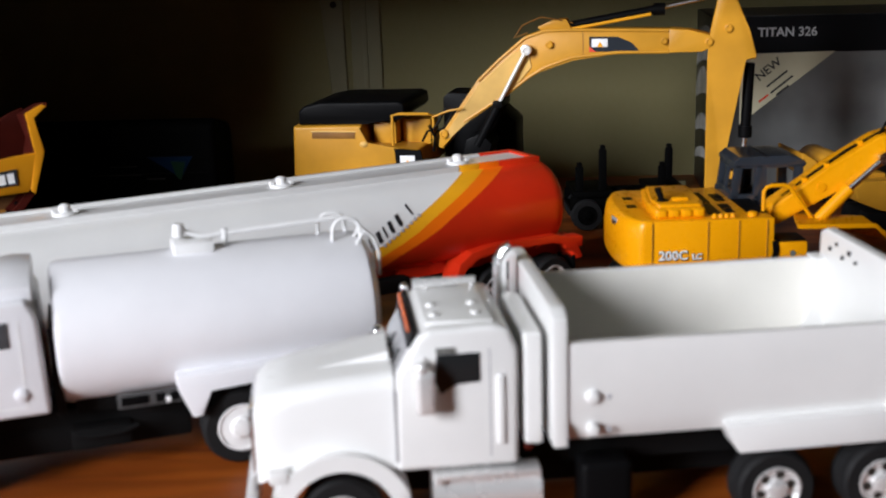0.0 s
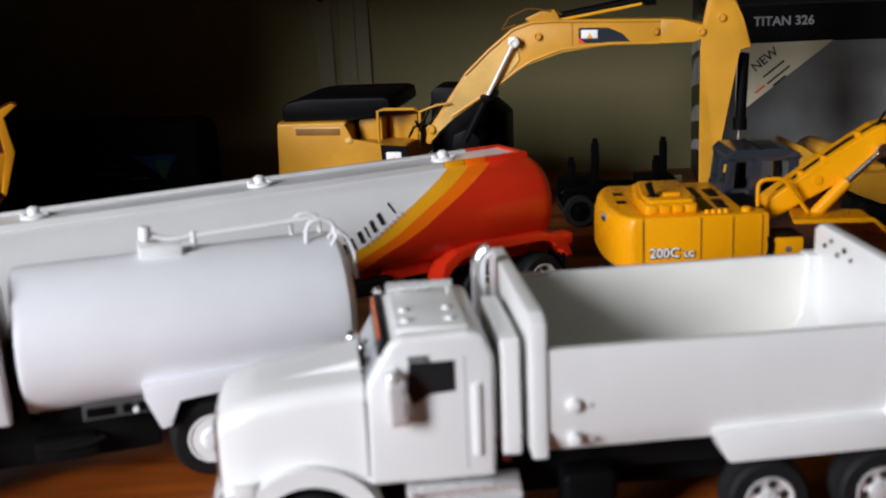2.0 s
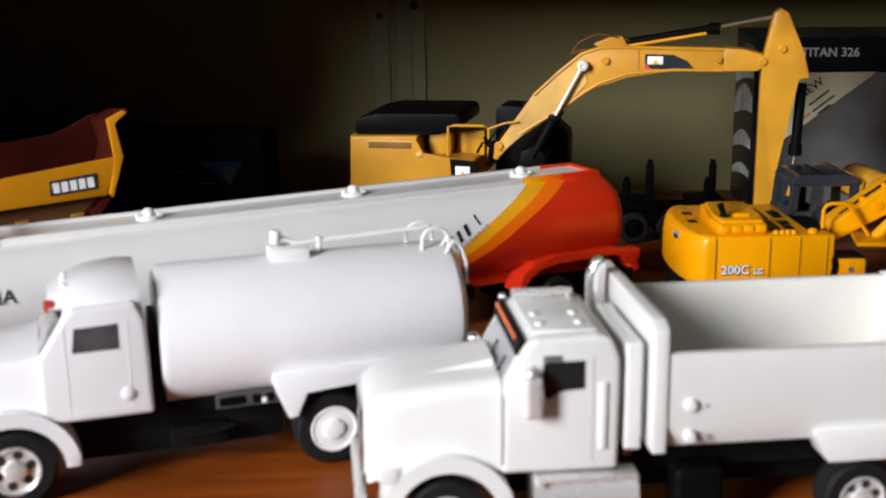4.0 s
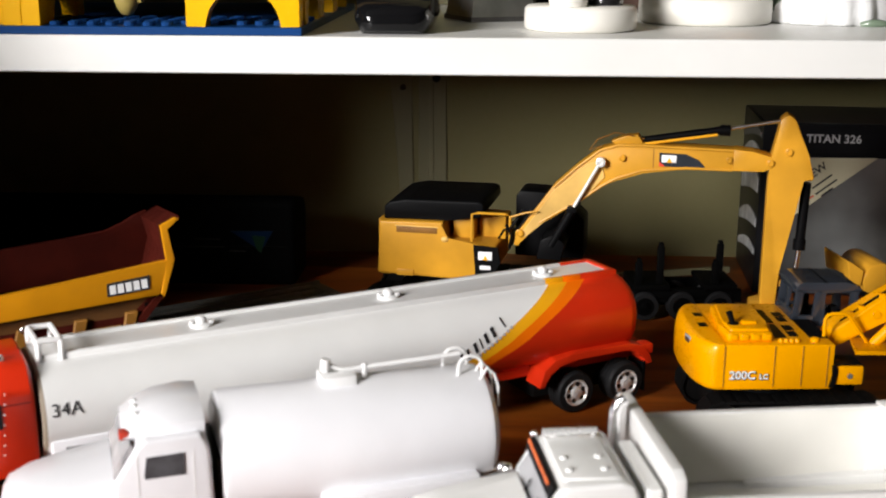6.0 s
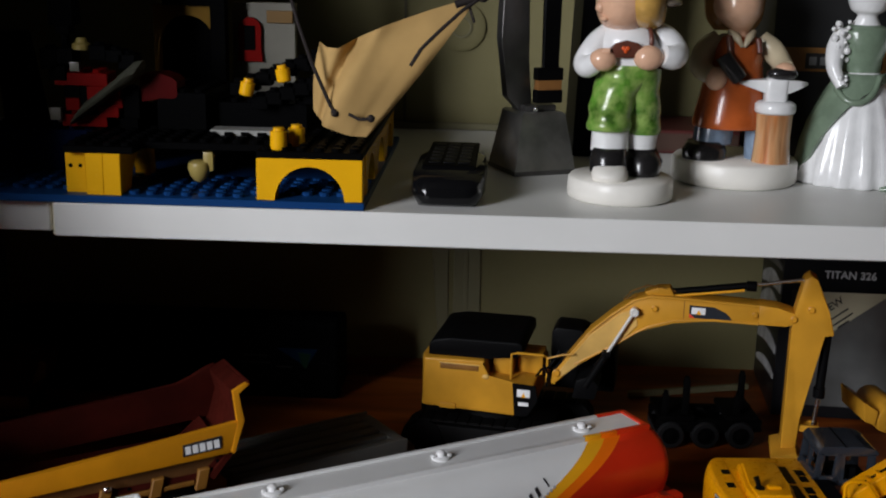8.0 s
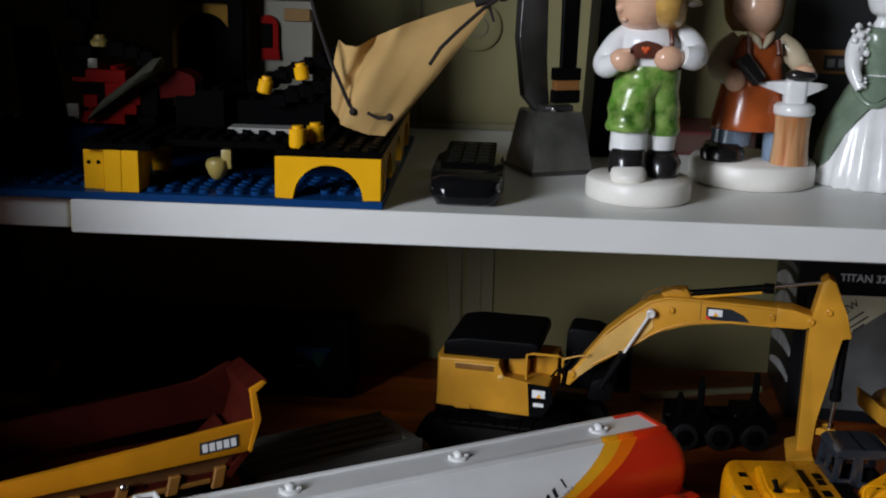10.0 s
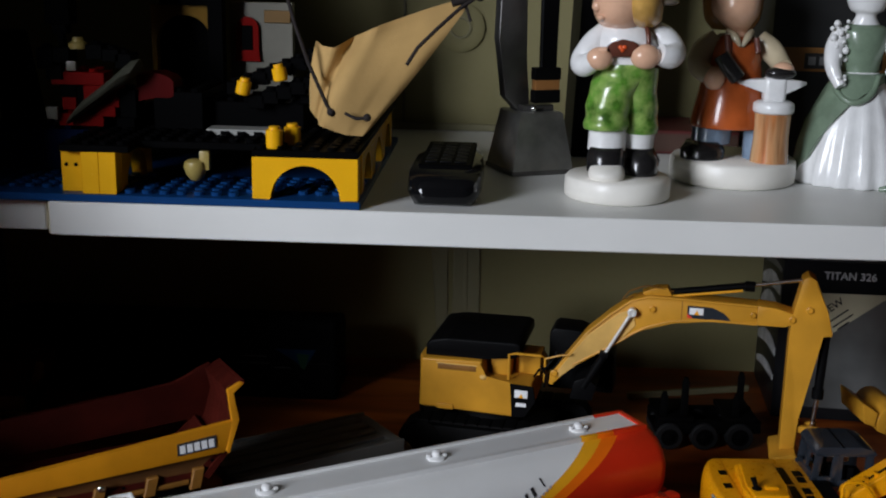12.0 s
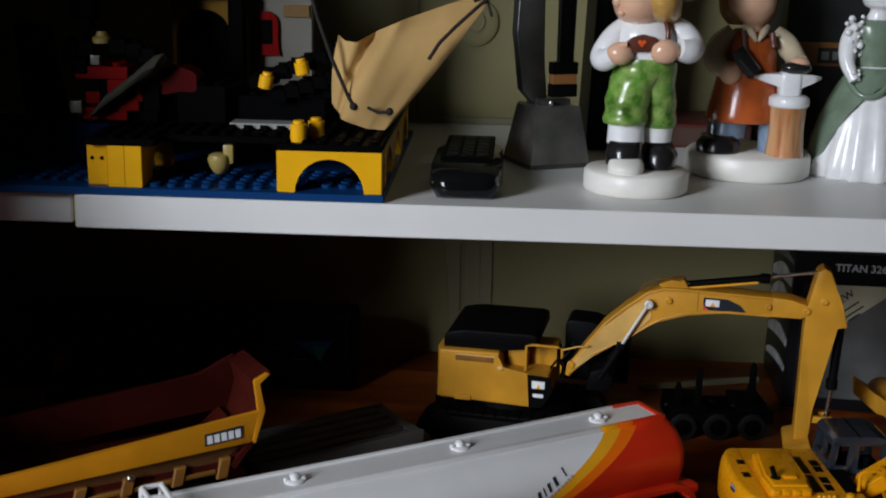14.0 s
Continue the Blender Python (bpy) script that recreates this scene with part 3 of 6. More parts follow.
    part("side_window", G().prism([(-58.6, 49.8), (-58.6, 42.8), (-70.4, 42.6), (-70.6, 43.4), (-69.8, 49.4)], "y", y0 - 0.25, y0 + 0.5), GLASS_GREY, t, "dark grey side window")
    # the screen's pale reflection is its base colour here
    part("windscreen", G().loft([[(-79.0, y0 + 2.5, 42.5), (-79.0, y1 - 2.5, 42.5), (-73.2, y1 - 3, 51.8), (-73.2, y0 + 3, 51.8)], [(-79.4, y0 + 2.5, 42.8), (-79.4, y1 - 2.5, 42.8), (-73.8, y1 - 3, 52.1), (-73.8, y0 + 3, 52.1)]]), material("pale_reflection_windscreen", (0.42, 0.4, 0.4), 0.12, vary=0.2, scale=90, bump=0.0), t, "windscreen with a pale reflection painted in")
    part("visor_glass", G().loft([[(-76.6, y0 + 2.4, 47.6), (-76.6, y1 - 2.4, 47.6), (-73.6, y1 - 3, 52.6), (-73.6, y0 + 3, 52.6)], [(-77.1, y0 + 2.4, 47.8), (-77.1, y1 - 2.4, 47.8), (-74.1, y1 - 3, 52.9), (-74.1, y0 + 3, 52.9)]]), SCREEN, t, "grey upper band of the windscreen")
    for k in range(5):
        part("roof_marker", G().turn([(1.3, 0), (1.2, 0.3), (0.7, 0.8), (0.1, 0.9)], (-70.4 - 1.1 * math.cos((k - 2) * 0.5), A - 11 + 5.5 * k, 57.9 - 0.32 * (k - 2) ** 2), "z", 10), WHITE_FLAT, t, "small white roof marker")
    part("marker_lamp", G().box(-77.0, -74.0, A - 13, A - 9, 52.6, 55.2, 0.6), LAMP_RED, t, "red marker lamp above the windscreen")
    part("door_seam", G().box(-72.6, -72.2, y0 - 0.1, y0 + 0.3, 26, 50).box(-56.2, -55.8, y0 - 0.1, y0 + 0.3, 26, 50).box(-72.6, -55.8, y0 - 0.1, y0 + 0.3, 25.6, 26), WHITE_FLAT, t)
    part("fuel_cap", G().turn([(1.8, 0.3), (1.8, -0.5), (1.2, -0.8), (0.1, -0.9)], (-57, y0, 29.5), "y", 14), WHITE, t)
    def sec(x, hw, z0, z1):
        r = 3.5
        return [(x, A - hw, z0), (x, A - hw, z1 - r), (x, A - hw + 1, z1 - 1.2), (x, A - hw + r, z1), (x, A, z1 + 1), (x, A + hw - r, z1), (x, A + hw - 1, z1 - 1.2), (x, A + hw, z1 - r), (x, A + hw, z0)]
    part("bonnet", G().loft([sec(-79.3, 18, 22, 42.6), sec(-92, 16.5, 24, 41), sec(-104, 15, 22, 38.6), sec(-110, 14, 18, 36), sec(-112, 12.5, 17, 33)]), WHITE, t)
    for yy in (0.2, 2 * A - 9.4):
        part("front_wing", G().prism(arc(-88, 10.6, 17.5, 0, 170, 18) + arc(-88, 10.6, 13.4, 0, 168, 18)[::-1], "y", yy, yy + 9.2, 0.7, 2), WHITE, t)
    part("bumper", G().box(-115, -112.2, 1, 2 * A - 1, 9, 16, 1.2, 3), RIM, t, "chrome bumper")
    for x, r in ((0, 11.2),):
        for side, yy in ((-1, 1.6), (1, 2 * A - 1.6)):
            wheel(t, x, yy, r, r, 10, 6.2, "disc", WHITE_FLAT, side)
    for x in (25,):
        for side, yy in ((-1, 1.6), (1, 2 * A - 1.6)):
            wheel(t, x, yy, 11.2, 11.2, 10, 6.2, "disc", WHITE_FLAT, side)
    for side, yy in ((-1, 1.2), (1, 2 * A - 1.2)):
        wheel(t, -88, yy, 11.2, 11.2, 8, 6.2, "spokes", RIM, side)
    return t


dump_truck()
water_truck()


# ---------------------------------------------------------------- red and white fuel tanker
def fuel_tanker():
    t = thing("toy_fuel_tanker", "silver-white fuel tanker with red rear, orange stripes and red tractor", "toy truck", 0.181, -0.037, 0, 30.5)
    cz, ry, rz = 37.5, 24.0, 18.5
    X0, X1 = -133.0, 118.0

    def outline(k=1.0, flat=8.5):
        """Cross-section: an oval with a flat walkway on top."""
        pts = []
        n = 44
        for i in range(n):
            a = 2 * math.pi * i / n
            c, s = math.cos(a), math.sin(a)
            y = ry * k * math.copysign(abs(c) ** 0.86, c)
            z = rz * k * math.copysign(abs(s) ** 0.86, s)
            pts.append((y, cz + z))
        return pts
    # the stripes run obliquely: cut the shell along slanted planes
    def slant(z):
        q = max(-1.0, min(1.0, (z - cz) / rz))
        a = math.degrees(math.asin(math.copysign(abs(q) ** (1 / 0.86), q)))
        return 0.66 * a - 0.002 * a * a if a > 0 else 26 * math.tanh(0.8 * a / 26)

    def station(x, k, lean, bulge=0.0):
        return [(x + (slant(z) if lean else 0) + bulge, y, z) for y, z in outline(k)]
    cuts = [("tank_shell", -139.5, 35, TANKW, "silver-white tank shell"), ("stripe", 35, 44.5, AMBER, "amber slanted stripe"), ("stripe", 44.5, 53.5, ORANGE, "orange slanted stripe")]
    for name, a, b, mat, lab in cuts:
        rings = []
        steps = 12 if name == "tank_shell" else 3
        for i in range(steps + 1):
            x = a + (b - a) * i / steps
            lean = 1.0 if a >= 35 else max(0.0, (x + 25) / 60)
            rings.append([(x + slant(z) * lean, y, z) for y, z in outline(1.0)])
        part(name, G().loft(rings, cap=(name == "tank_shell")), mat, t, lab)
    rings = [[(53.5 + (105 - 53.5) * f + slant(z) * (1 - f), y, z) for y, z in outline(1.0)] for f in (0, 0.5, 1.0)]
    for k, x in ((0.97, 108), (0.88, 110.4), (0.7, 112), (0.4, 113), (0.05, 113.4)):
        rings.append([(x, y, z) for y, z in outline(k)])
    part("tank_rear", G().loft(rings), RED, t, "red rear of the tank")
    # front end set browner and darker than the shell
    part("front_dome", G().loft([[(x, y, z) for y, z in outline(k)] for k, x in ((1.0, -139.5), (0.985, -140.6), (0.95, -141), (0.93, -140.2), (0.6, -140.6), (0.1, -141))]), material("dull_brown_tank_end", (0.3, 0.25, 0.19), 0.5, vary=0.2, scale=30), t, "dull brownish front end of the tank")
    # walkway: raised kerbs along the top
    top = cz + rz
    part("walkway", G().box(-138, 104, -7.5, 9.5, top - 2.5, top + 0.22).box(-138, 70, -9.6, -7.2, top - 3, top + 1.2, 0.5).box(-138, 90, 9.2, 11.4, top - 3, top + 1.2, 0.5), TANKW, t, "recessed walkway on top of the tank")
    part("kerb_stripe", G().box(70.1, 79, -9.6, -7.2, top - 3, top + 1.2, 0.4), AMBER, t)
    part("kerb_stripe", G().box(79.1, 88, -9.6, -7.2, top - 3, top + 1.2, 0.4), ORANGE, t)
    part("walkway_end", G().box(88.1, 106, -9.6, -7.2, top - 3, top + 1.2, 0.5).box(90, 106, 9.2, 11.4, top - 3, top + 1.2, 0.5).box(104, 107, -9.6, 11.4, top - 3, top + 1.0, 0.5), RED, t)
    for x in (-77.5, 0.5, 75):
        g = G().turn([(4.4, -0.4), (4.4, 0.6), (3.6, 1.2), (2.2, 1.4), (2.0, 3.2), (1.2, 3.8), (0.1, 4.0)], (x, 1, top), "z", 18).box(x - 4.5, x - 2.8, 0, 2, top + 1, top + 2.4, 0.3).box(x + 2.6, x + 4.4, -1, 1, top + 0.8, top + 2.2, 0.3)
        part("manhole_lid", g, WHITE_FLAT, t, "white manhole lid")
    for x in (-138.4, -130.6):
        part("guard_hoop", G().tube([(x, -9.5, top - 3), (x, -9.2, top + 4.4), (x, -8, top + 6), (x, 9.5, top + 6), (x, 11, top + 4.6), (x, 11.4, top - 3)], 1.05, 8), WHITE_FLAT, t, "white guard hoop")
    for y in (-8.2, 9.6):
        part("hoop_tie", G().tube([(-138.4, y, top + 6), (-130.6, y, top + 6)], 1.0, 8), WHITE_FLAT, t)
    part("locker", G().box(-138.5, -100, -23.6, -11, 17, 30.5, 0.9, 2), WHITE, t, "white locker under the tank")
    part("locker_slot", G().box(-134, -117, -23.85, -23.3, 25.6, 27.8, 0.3), BLACK, t)
    # print on the near flank, laid on the curved shell
    def flank(x, z):
        s = min(1.0, abs(z - cz) / rz) ** (1 / 0.86)
        return Vector((x, -ry * math.sqrt(max(0.0, 1 - s * s)) ** 0.86, z))

    def printed(x, z, dx, dz, lift=0.12):
        """Pose on the shell at (x, z): local x runs along (dx, dz), local z points outwards."""
        p = flank(x, z)
        run = (flank(x + dx * 0.1, z + dz * 0.1) - flank(x - dx * 0.1, z - dz * 0.1)).normalized()
        up = flank(x, z + 0.3) - flank(x, z - 0.3)
        out = Vector((1, 0, 0)).cross(up).normalized()
        side = out.cross(run)
        m = Matrix((run, side, out)).transposed().to_4x4()
        m.translation = (p + out * lift) * 0.001
        return m
    lettering("writing", "34A", 6.5, TEXT_B, t, printed(-132.6, 41.6, 1, 0, 0.2), "black unit number print", 0.03)
    # plain bars stand for the slanted maker's name and the smaller line under it
    for f, w in ((-0.30, 1.3), (-0.16, 1.2), (0.02, 1.5), (0.15, 0.6), (0.29, 1.5), (0.47, 1.7), (0.74, 0.8)):
        bar = part("print_bar", G().prism([(-w / 2 - 0.4, -2.2), (w / 2 - 0.4, -2.2), (w / 2 + 0.4, 2.2), (-w / 2 + 0.4, 2.2)], "z", -0.03, 0.03), TEXT_B, t, "black printed bar")
        bar.matrix_basis = printed(27.4 + 18.6 * f, 37.6 + 11.6 * f, 18.6, 11.6)
    for i in range(9):
        f = 0.0 + 0.1 * i
        bar = part("print_bar", G().box(-0.55, 0.55, -0.6, 0.6, -0.03, 0.03), TEXT_GREY, t, "small black print bar")
        bar.matrix_basis = printed(30.0 + 18.6 * f, 34.4 + 11.6 * f, 18.6, 11.6)
    # undercarriage
    part("frame", G().box(40, 118, -14, -9, 17, 24).box(40, 118, 9, 14, 17, 24).box(-120, 60, -10, 10, 17, 21, 0.8), RED, t)
    part("hose_tray", G().box(-30, 42, -20, -13, 14, 19.5, 1.2), BLACK_MATT, t)
    for yy in (-25.5, 14):
        g = G().prism([(58, 15), (60.5, 22.5), (66, 26.5), (76, 28), (104, 28), (111, 26), (115, 22), (117, 17), (114.5, 17), (112, 21), (108, 24), (103, 25.6), (77, 25.6), (68, 24), (63, 20.5), (60.8, 15)], "y", yy, yy + 11.5, 0.6, 2)
        part("mudguard", g, RED, t, "red mudguard")
    part("rear_bumper", G().box(113, 117, -24, 24, 16, 20.5, 1.0).box(109, 117.6, -25, -18, 21, 26, 1.4).box(109, 117.6, 18, 25, 21, 26, 1.4), RED, t)
    part("axle_housing", G().box(62, 112, -14, 14, 6, 17, 1.5), BLACK_MATT, t, "black axles and suspension")
    for yy in (-24, 13):
        part("mud_flap", G().box(113, 114.2, yy, yy + 11, 4, 18), BLACK, t)
    for x in (65, 82, 99):
        part("saddle", G().box(x - 0.9, x + 0.9, -20.5, -15, 22, 29, 0.4), RED, t)
    part("landing_gear", G().box(-92, -89, -16, -12, 2, 22, 0.4).box(-95, -86, -18, -10, 0.1, 2, 0.4), BLACK_MATT, t)
    for x in (77.7, 104):
        for side, yy in ((-1, -24.2), (1, 24.2)):
            wheel(t, x, yy, 9.4, 9.4, 9, 5.2, "spokes", RIM, side)
    # tractor
    kids = set(t.children)
    def cab_ring(x, top, hw=22.0):
        return [(x, -hw, 20), (x, -hw, top - 11), (x, -hw + 1.2, top - 7), (x, -hw + 5, top - 2), (x, -hw + 9, top), (x, hw - 9, top), (x, hw - 5, top - 2), (x, hw - 1.2, top - 7), (x, hw, top - 11), (x, hw, 20)]
    part("tractor_cab", G().loft([cab_ring(-141, 56.5, 21.4), cab_ring(-142.2, 58), cab_ring(-160, 58), cab_ring(-166, 56), cab_ring(-172, 47), cab_ring(-177, 40)]), RED, t, "red cab")
    part("cab_window", G().prism([(-152, 46.5), (-152, 38), (-169, 37.5), (-171, 40), (-167, 46.5)], "y", -22.3, -21.5), GLASS_DARK, t, "dark side window")
    part("bonnet", G().box(-214, -177, -15, 15, 18, 38, 4, 3), RED, t)
    part("cab_seam", G().box(-170, -142.4, -22.15, -21.8, 45.6, 46.1), material("dark_red_seam", (0.2, 0.008, 0.004), 0.5), t)
    part("sleeper_back", G().box(-141.1, -140.4, -17, 17, 24, 46, 0.3), BLACK_MATT, t)
    g = G()
    for i in range(7):
        g.ball((-150.5 - 0.3 * i, -22.0, 50 - 3.6 * i), 0.3, n=8, m=6)
    part("rivets", g, WHITE_FLAT, t, "row of pale rivets")
    part("roof_lamp", G().turn([(1.6, 0), (1.6, 1.4), (1.0, 2.6), (0.1, 3)], (-150, -10, 57.6), "z", 12), CHROME, t)
    part("mirror", G().box(-171, -165, 3, 5, 56, 63, 1.0).cyl((-168, 4, 50), (-168, 4, 57), 0.6, n=8), BLACK, t)
    part("mirror_cap", G().ball((-168, 4, 63.5), 3.2, 1.6, 2.0), CHROME, t)
    part("exhaust", G().cyl((-178, -17, 18), (-178, -17, 60), 1.6, n=14), CHROME, t)
    part("tractor_frame", G().box(-205, -96, -9, 9, 12, 18), BLACK_MATT, t)
    for x in (-112, -136, -198):
        for side, yy in ((-1, -23.5), (1, 23.5)):
            wheel(t, x, yy, 10, 10, 8.5, 5.4, "spokes", RIM, side)
    for ob in t.children:
        if ob not in kids:
            ob.location.x -= 0.0015
    return t


def track_unit(parent, x0, x1, y0, y1, r, n=34):
    """One crawler track: a belt of shoes round two end wheels, with rollers."""
    tr = new("track")
    tr.parent = parent
    g = G()
    a, b = x0 + r, x1 - r
    path = []
    per = 2 * (b - a) + 2 * math.pi * r
    for i in range(n):
        s = per * i / n
        if s < b - a:
            path.append((a + s, 0.9, 0))
        elif s < b - a + math.pi * r:
            q = (s - (b - a)) / r
            path.append((b + (r - 0.9) * math.sin(q), r - (r - 0.9) * math.cos(q), q))
        elif s < 2 * (b - a) + math.pi * r:
            path.append((b - (s - (b - a) - math.pi * r), 2 * r - 0.9, math.pi))
        else:
            q = (s - 2 * (b - a) - math.pi * r) / r
            path.append((a - (r - 0.9) * math.sin(q), r + (r - 0.9) * math.cos(q), math.pi + q))
    h = per / n * 0.46
    g.loft([[(u, yy, v) for u, v in ((-h, -0.5), (-h * 0.5, -0.9), (h, -0.5), (h, 0.6), (-h, 0.6))] for yy in (y0, y1)])
    me = finish("shoe", g, BLACK_MATT)
    for x, z, q in path:
        shoe = new("shoe", me)
        shoe.parent = tr
        shoe.matrix_basis = pose(x / 1000, 0, z / 1000, 0, -math.degrees(q), 0)
    g = G()
    for x in (a, b):
        g.turn([(r - 2, 0), (r - 2, y1 - y0 - 3)], (x, y0 + 1.5, r), "y", 24)
    for i in range(6):
        x = a + (b - a) * (i + 0.5) / 6
        g.cyl((x, y0 + 1.5, 3.4), (x, y1 - 1.5, 3.4), 2.2, n=14)
    g.box(a, b, y0 + 2, y1 - 2, 4, 2 * r - 4, 0.8)
    part("track_frame", g, BLACK_MATT, tr)
    return tr


# ---------------------------------------------------------------- smaller yellow excavator
def small_excavator():
    t = thing("toy_excavator", "bright yellow die-cast excavator with a grey cab and arm stretched out", "toy excavator", 0.312, -0.049, 0, 4)
    W = 56
    # house: rounded counterweight and side boxes
    near = [(4, 0), (1.6, 0), (0.4, 0.15), (-0.6, 0.6), (-1.8, 1.5), (-3.2, 3.0), (-4.6, 5.6), (-5.7, 8.8), (-6.5, 12.5), (-7.1, 17), (-7.5, 22)]
    plan = near + [(-7.6, W / 2)] + [(x, W - y) for x, y in reversed(near)]

    def ring(z, inset, side):
        return [(x if x >= 4 else min(4, x + inset * (4 - x) / 11.6), y + (W / 2 - y) * side / (W / 2), z) for x, y in plan]
    part("counterweight", G().loft([ring(23.6, 1.4, 0.8), ring(24.2, 0.6, 0.2), ring(25.4, 0.1, 0), ring(34, 0, 0), ring(38, 0.35, 0), ring(40.6, 1.1, 0.1), ring(42, 2.1, 0.35), ring(42.6, 2.9, 0.8), ring(42.8, 3.8, 1.6)]), YELLOW, t, "", 50)
    part("deck", G().box(4, 48, 0.2, W - 0.2, 23.6, 42.6, 1.0, 2), YELLOW, t)
    g = G()
    for x in (3.9, 24.0, 35.2, 45.4):
        g.box(x - 0.18, x + 0.18, -0.12, 0.4, 25, 42)
    part("panel_seam", g, material("seam_shadow_paint", (0.3, 0.13, 0.01), 0.6), t)
    part("engine_hood", G().prism([(5.5, 3.6), (24, 3.6), (25, 14), (26, 42), (7.5, 42), (5, 16)], "z", 42.4, 46.4, 1.9, 4), YELLOW, t, "raised engine hood")
    part("hood_step", G().prism([(7, 6), (22.8, 6), (24, 16), (25, 40), (9, 40), (6.6, 17)], "z", 45.6, 47.4, 1.0, 3), YELLOW, t)
    g = G()
    for i in range(4):
        g.box(6.4 + 4.5 * i, 9.6 + 4.5 * i, 2.9, 5.0, 43.4, 46.0, 0.6, 2)
    part("hood_ribs", g, YELLOW, t)
    part("hood_handle", G().box(13.5, 19.5, 12, 15, 46.8, 48.6, 0.7, 2), YELLOW, t)
    part("exhaust_socket", G().turn([(2.2, 0), (2.2, 0.5), (1.3, 0.5)], (10, 13, 47.2), "z", 16), BLACK, t)
    part("exhaust", G().cyl((10, 13, 47.2), (8.2, 14, 52.2), 1.0, 1.3, 12), BLACK, t, "short black exhaust stub")
    for x0, x1, y0, y1 in ((26.4, 31.2, 28, 45), (26, 30.8, 8.6, 25.4), (34, 38, 36.2, 41.6), (34, 37.6, 29.6, 35), (33, 36.8, 17.8, 23.8), (32.6, 36.2, 10.4, 16.2), (0, 3.6, 36.8, 41.4), (-1, 2.6, 23, 28)):
        part("deck_grating", G().box(x0, x1, y0, y1, 42.4, 42.9), BLACK, t, "black anti-slip pad")
    part("deck_recess", G().box(40.2, 47.6, 8, 33, 42.3, 42.8), BLACK, t, "black recess in the deck")
    g = G()
    for i in range(4):
        g.ball((27 + 2.2 * i, 3.6, 43), 1.1, n=10, m=6)
    g.turn([(1.8, 0), (1.8, 1.2), (1.2, 1.6), (0.1, 1.7)], (41, 4.5, 42.6), "z", 14)
    part("filler_caps", g, YELLOW, t)
    badge = part("tail_badge", G().prism([(-0.8, 36.2), (5.6, 36.2), (5.2, 39.8), (-0.4, 39.8)], "y", 0, 0.4), material("pale_blue_badge", (0.3, 0.33, 0.38), 0.4), t, "pale blue badge")
    badge.matrix_basis = pose(-0.00705, 0.0213, 0.0007, 0, 0, -83)
    part("badge_bar", G().box(0.4, 4.6, -0.25, 0.05, 37.2, 38.8), TEXT_B, badge)
    lettering("writing_edge", "200C", 4.8, TEXT_B, t, front(11.65, -0.06, 29.6), "black edge of the model number", 0.04, bold=0.3)
    lettering("writing_edge", "LC", 3.0, TEXT_B, t, front(20.15, -0.06, 29.05), "black edge of the model letters", 0.04, bold=0.3)
    lettering("writing", "200C", 4.8, TEXT_W, t, front(11.4, -0.12, 29.8), "white model number", 0.05, bold=0.06)
    lettering("writing", "LC", 3.0, TEXT_W, t, front(20, -0.12, 29.2), "small white model letters", 0.05, bold=0.08)
    part("battery_box", G().box(49, 60.5, 0.6, 14, 25.2, 33.2, 1.2, 2), YELLOW, t)
    part("battery_tread", G().box(49.6, 60, 1.6, 13, 33.1, 33.7, 0.2), BLACK, t)
    part("side_step", G().prism([(46.4, 24.5), (48.6, 24.5), (49.6, 31), (48.8, 34), (47.2, 34), (47.6, 30)], "y", -0.3, 2), BLACK, t)
    part("badge", G().cyl((55, 0.7, 29), (55, 0.4, 29), 1.1, n=16), GREYRIB, t)
    part("handrail", G().tube([(46.5, 10, 42), (46.5, 10, 50), (47.5, 10, 51.6), (49.5, 10, 52.2), (54, 10, 52.2), (56, 10, 51.4), (57, 10, 50), (66, 12, 38)], 0.75, 10), YELLOW, t)
    # cab on the far side
    g = G()
    for y0, y1 in ((32, 33.8), (52.2, 54)):
        g.prism([(39.6, 40), (43.2, 40), (45, 56), (41.6, 56)], "y", y0, y1, 0.6, 2)
        g.prism([(48.6, 40), (52.6, 40), (52.8, 56), (49.8, 56)], "y", y0, y1, 0.5, 2)
        g.prism([(66.4, 40), (68.6, 40), (68, 56), (65.6, 56)], "y", y0, y1, 0.5, 2)
        g.box(41.4, 68.6, y0, y1, 54.2, 57, 0.5, 2)
        g.box(39.6, 52, y0, y1, 39.6, 44.4, 0.5, 2).box(51, 68.6, y0, y1, 39.6, 42.6, 0.5, 2)
        g.box(52.4, 54, y0 + 0.1, y1 - 0.1, 42, 55).box(64.6, 66.4, y0 + 0.1, y1 - 0.1, 42, 55)
    g.prism([(39.6, 39.6), (41.2, 39.6), (42, 46), (40.4, 46)], "y", 33, 53, 0.4)
    g.prism([(41.2, 54), (42.8, 54), (43.2, 57), (41.6, 57)], "y", 33, 53, 0.4)
    g.prism([(40.2, 46), (41.8, 46), (42.9, 54.6), (41.3, 54.6)], "y", 41, 44, 0.3)
    part("cab_frame", g, GREYCAB, t, "blue-grey cab frame with open windows")
    part("cab_roof", G().prism([(41, 55.4), (41.4, 57), (43.6, 58.9), (62, 59), (66.6, 57.8), (69.2, 55.8), (69, 55)], "y", 31.6, 54.4, 1.5, 4), GREYCAB, t)
    part("roof_seam", G().box(53.2, 53.8, 31.2, 54.8, 58.7, 59.15), BLACK, t)
    part("cab_floor", G().box(40.6, 68, 33, 53, 39.6, 41), BLACK, t)
    part("seat", G().box(46, 53, 39, 48, 41, 45, 0.9, 2).box(45.4, 47.6, 39, 48, 44, 54, 0.9, 2), BLACK, t)
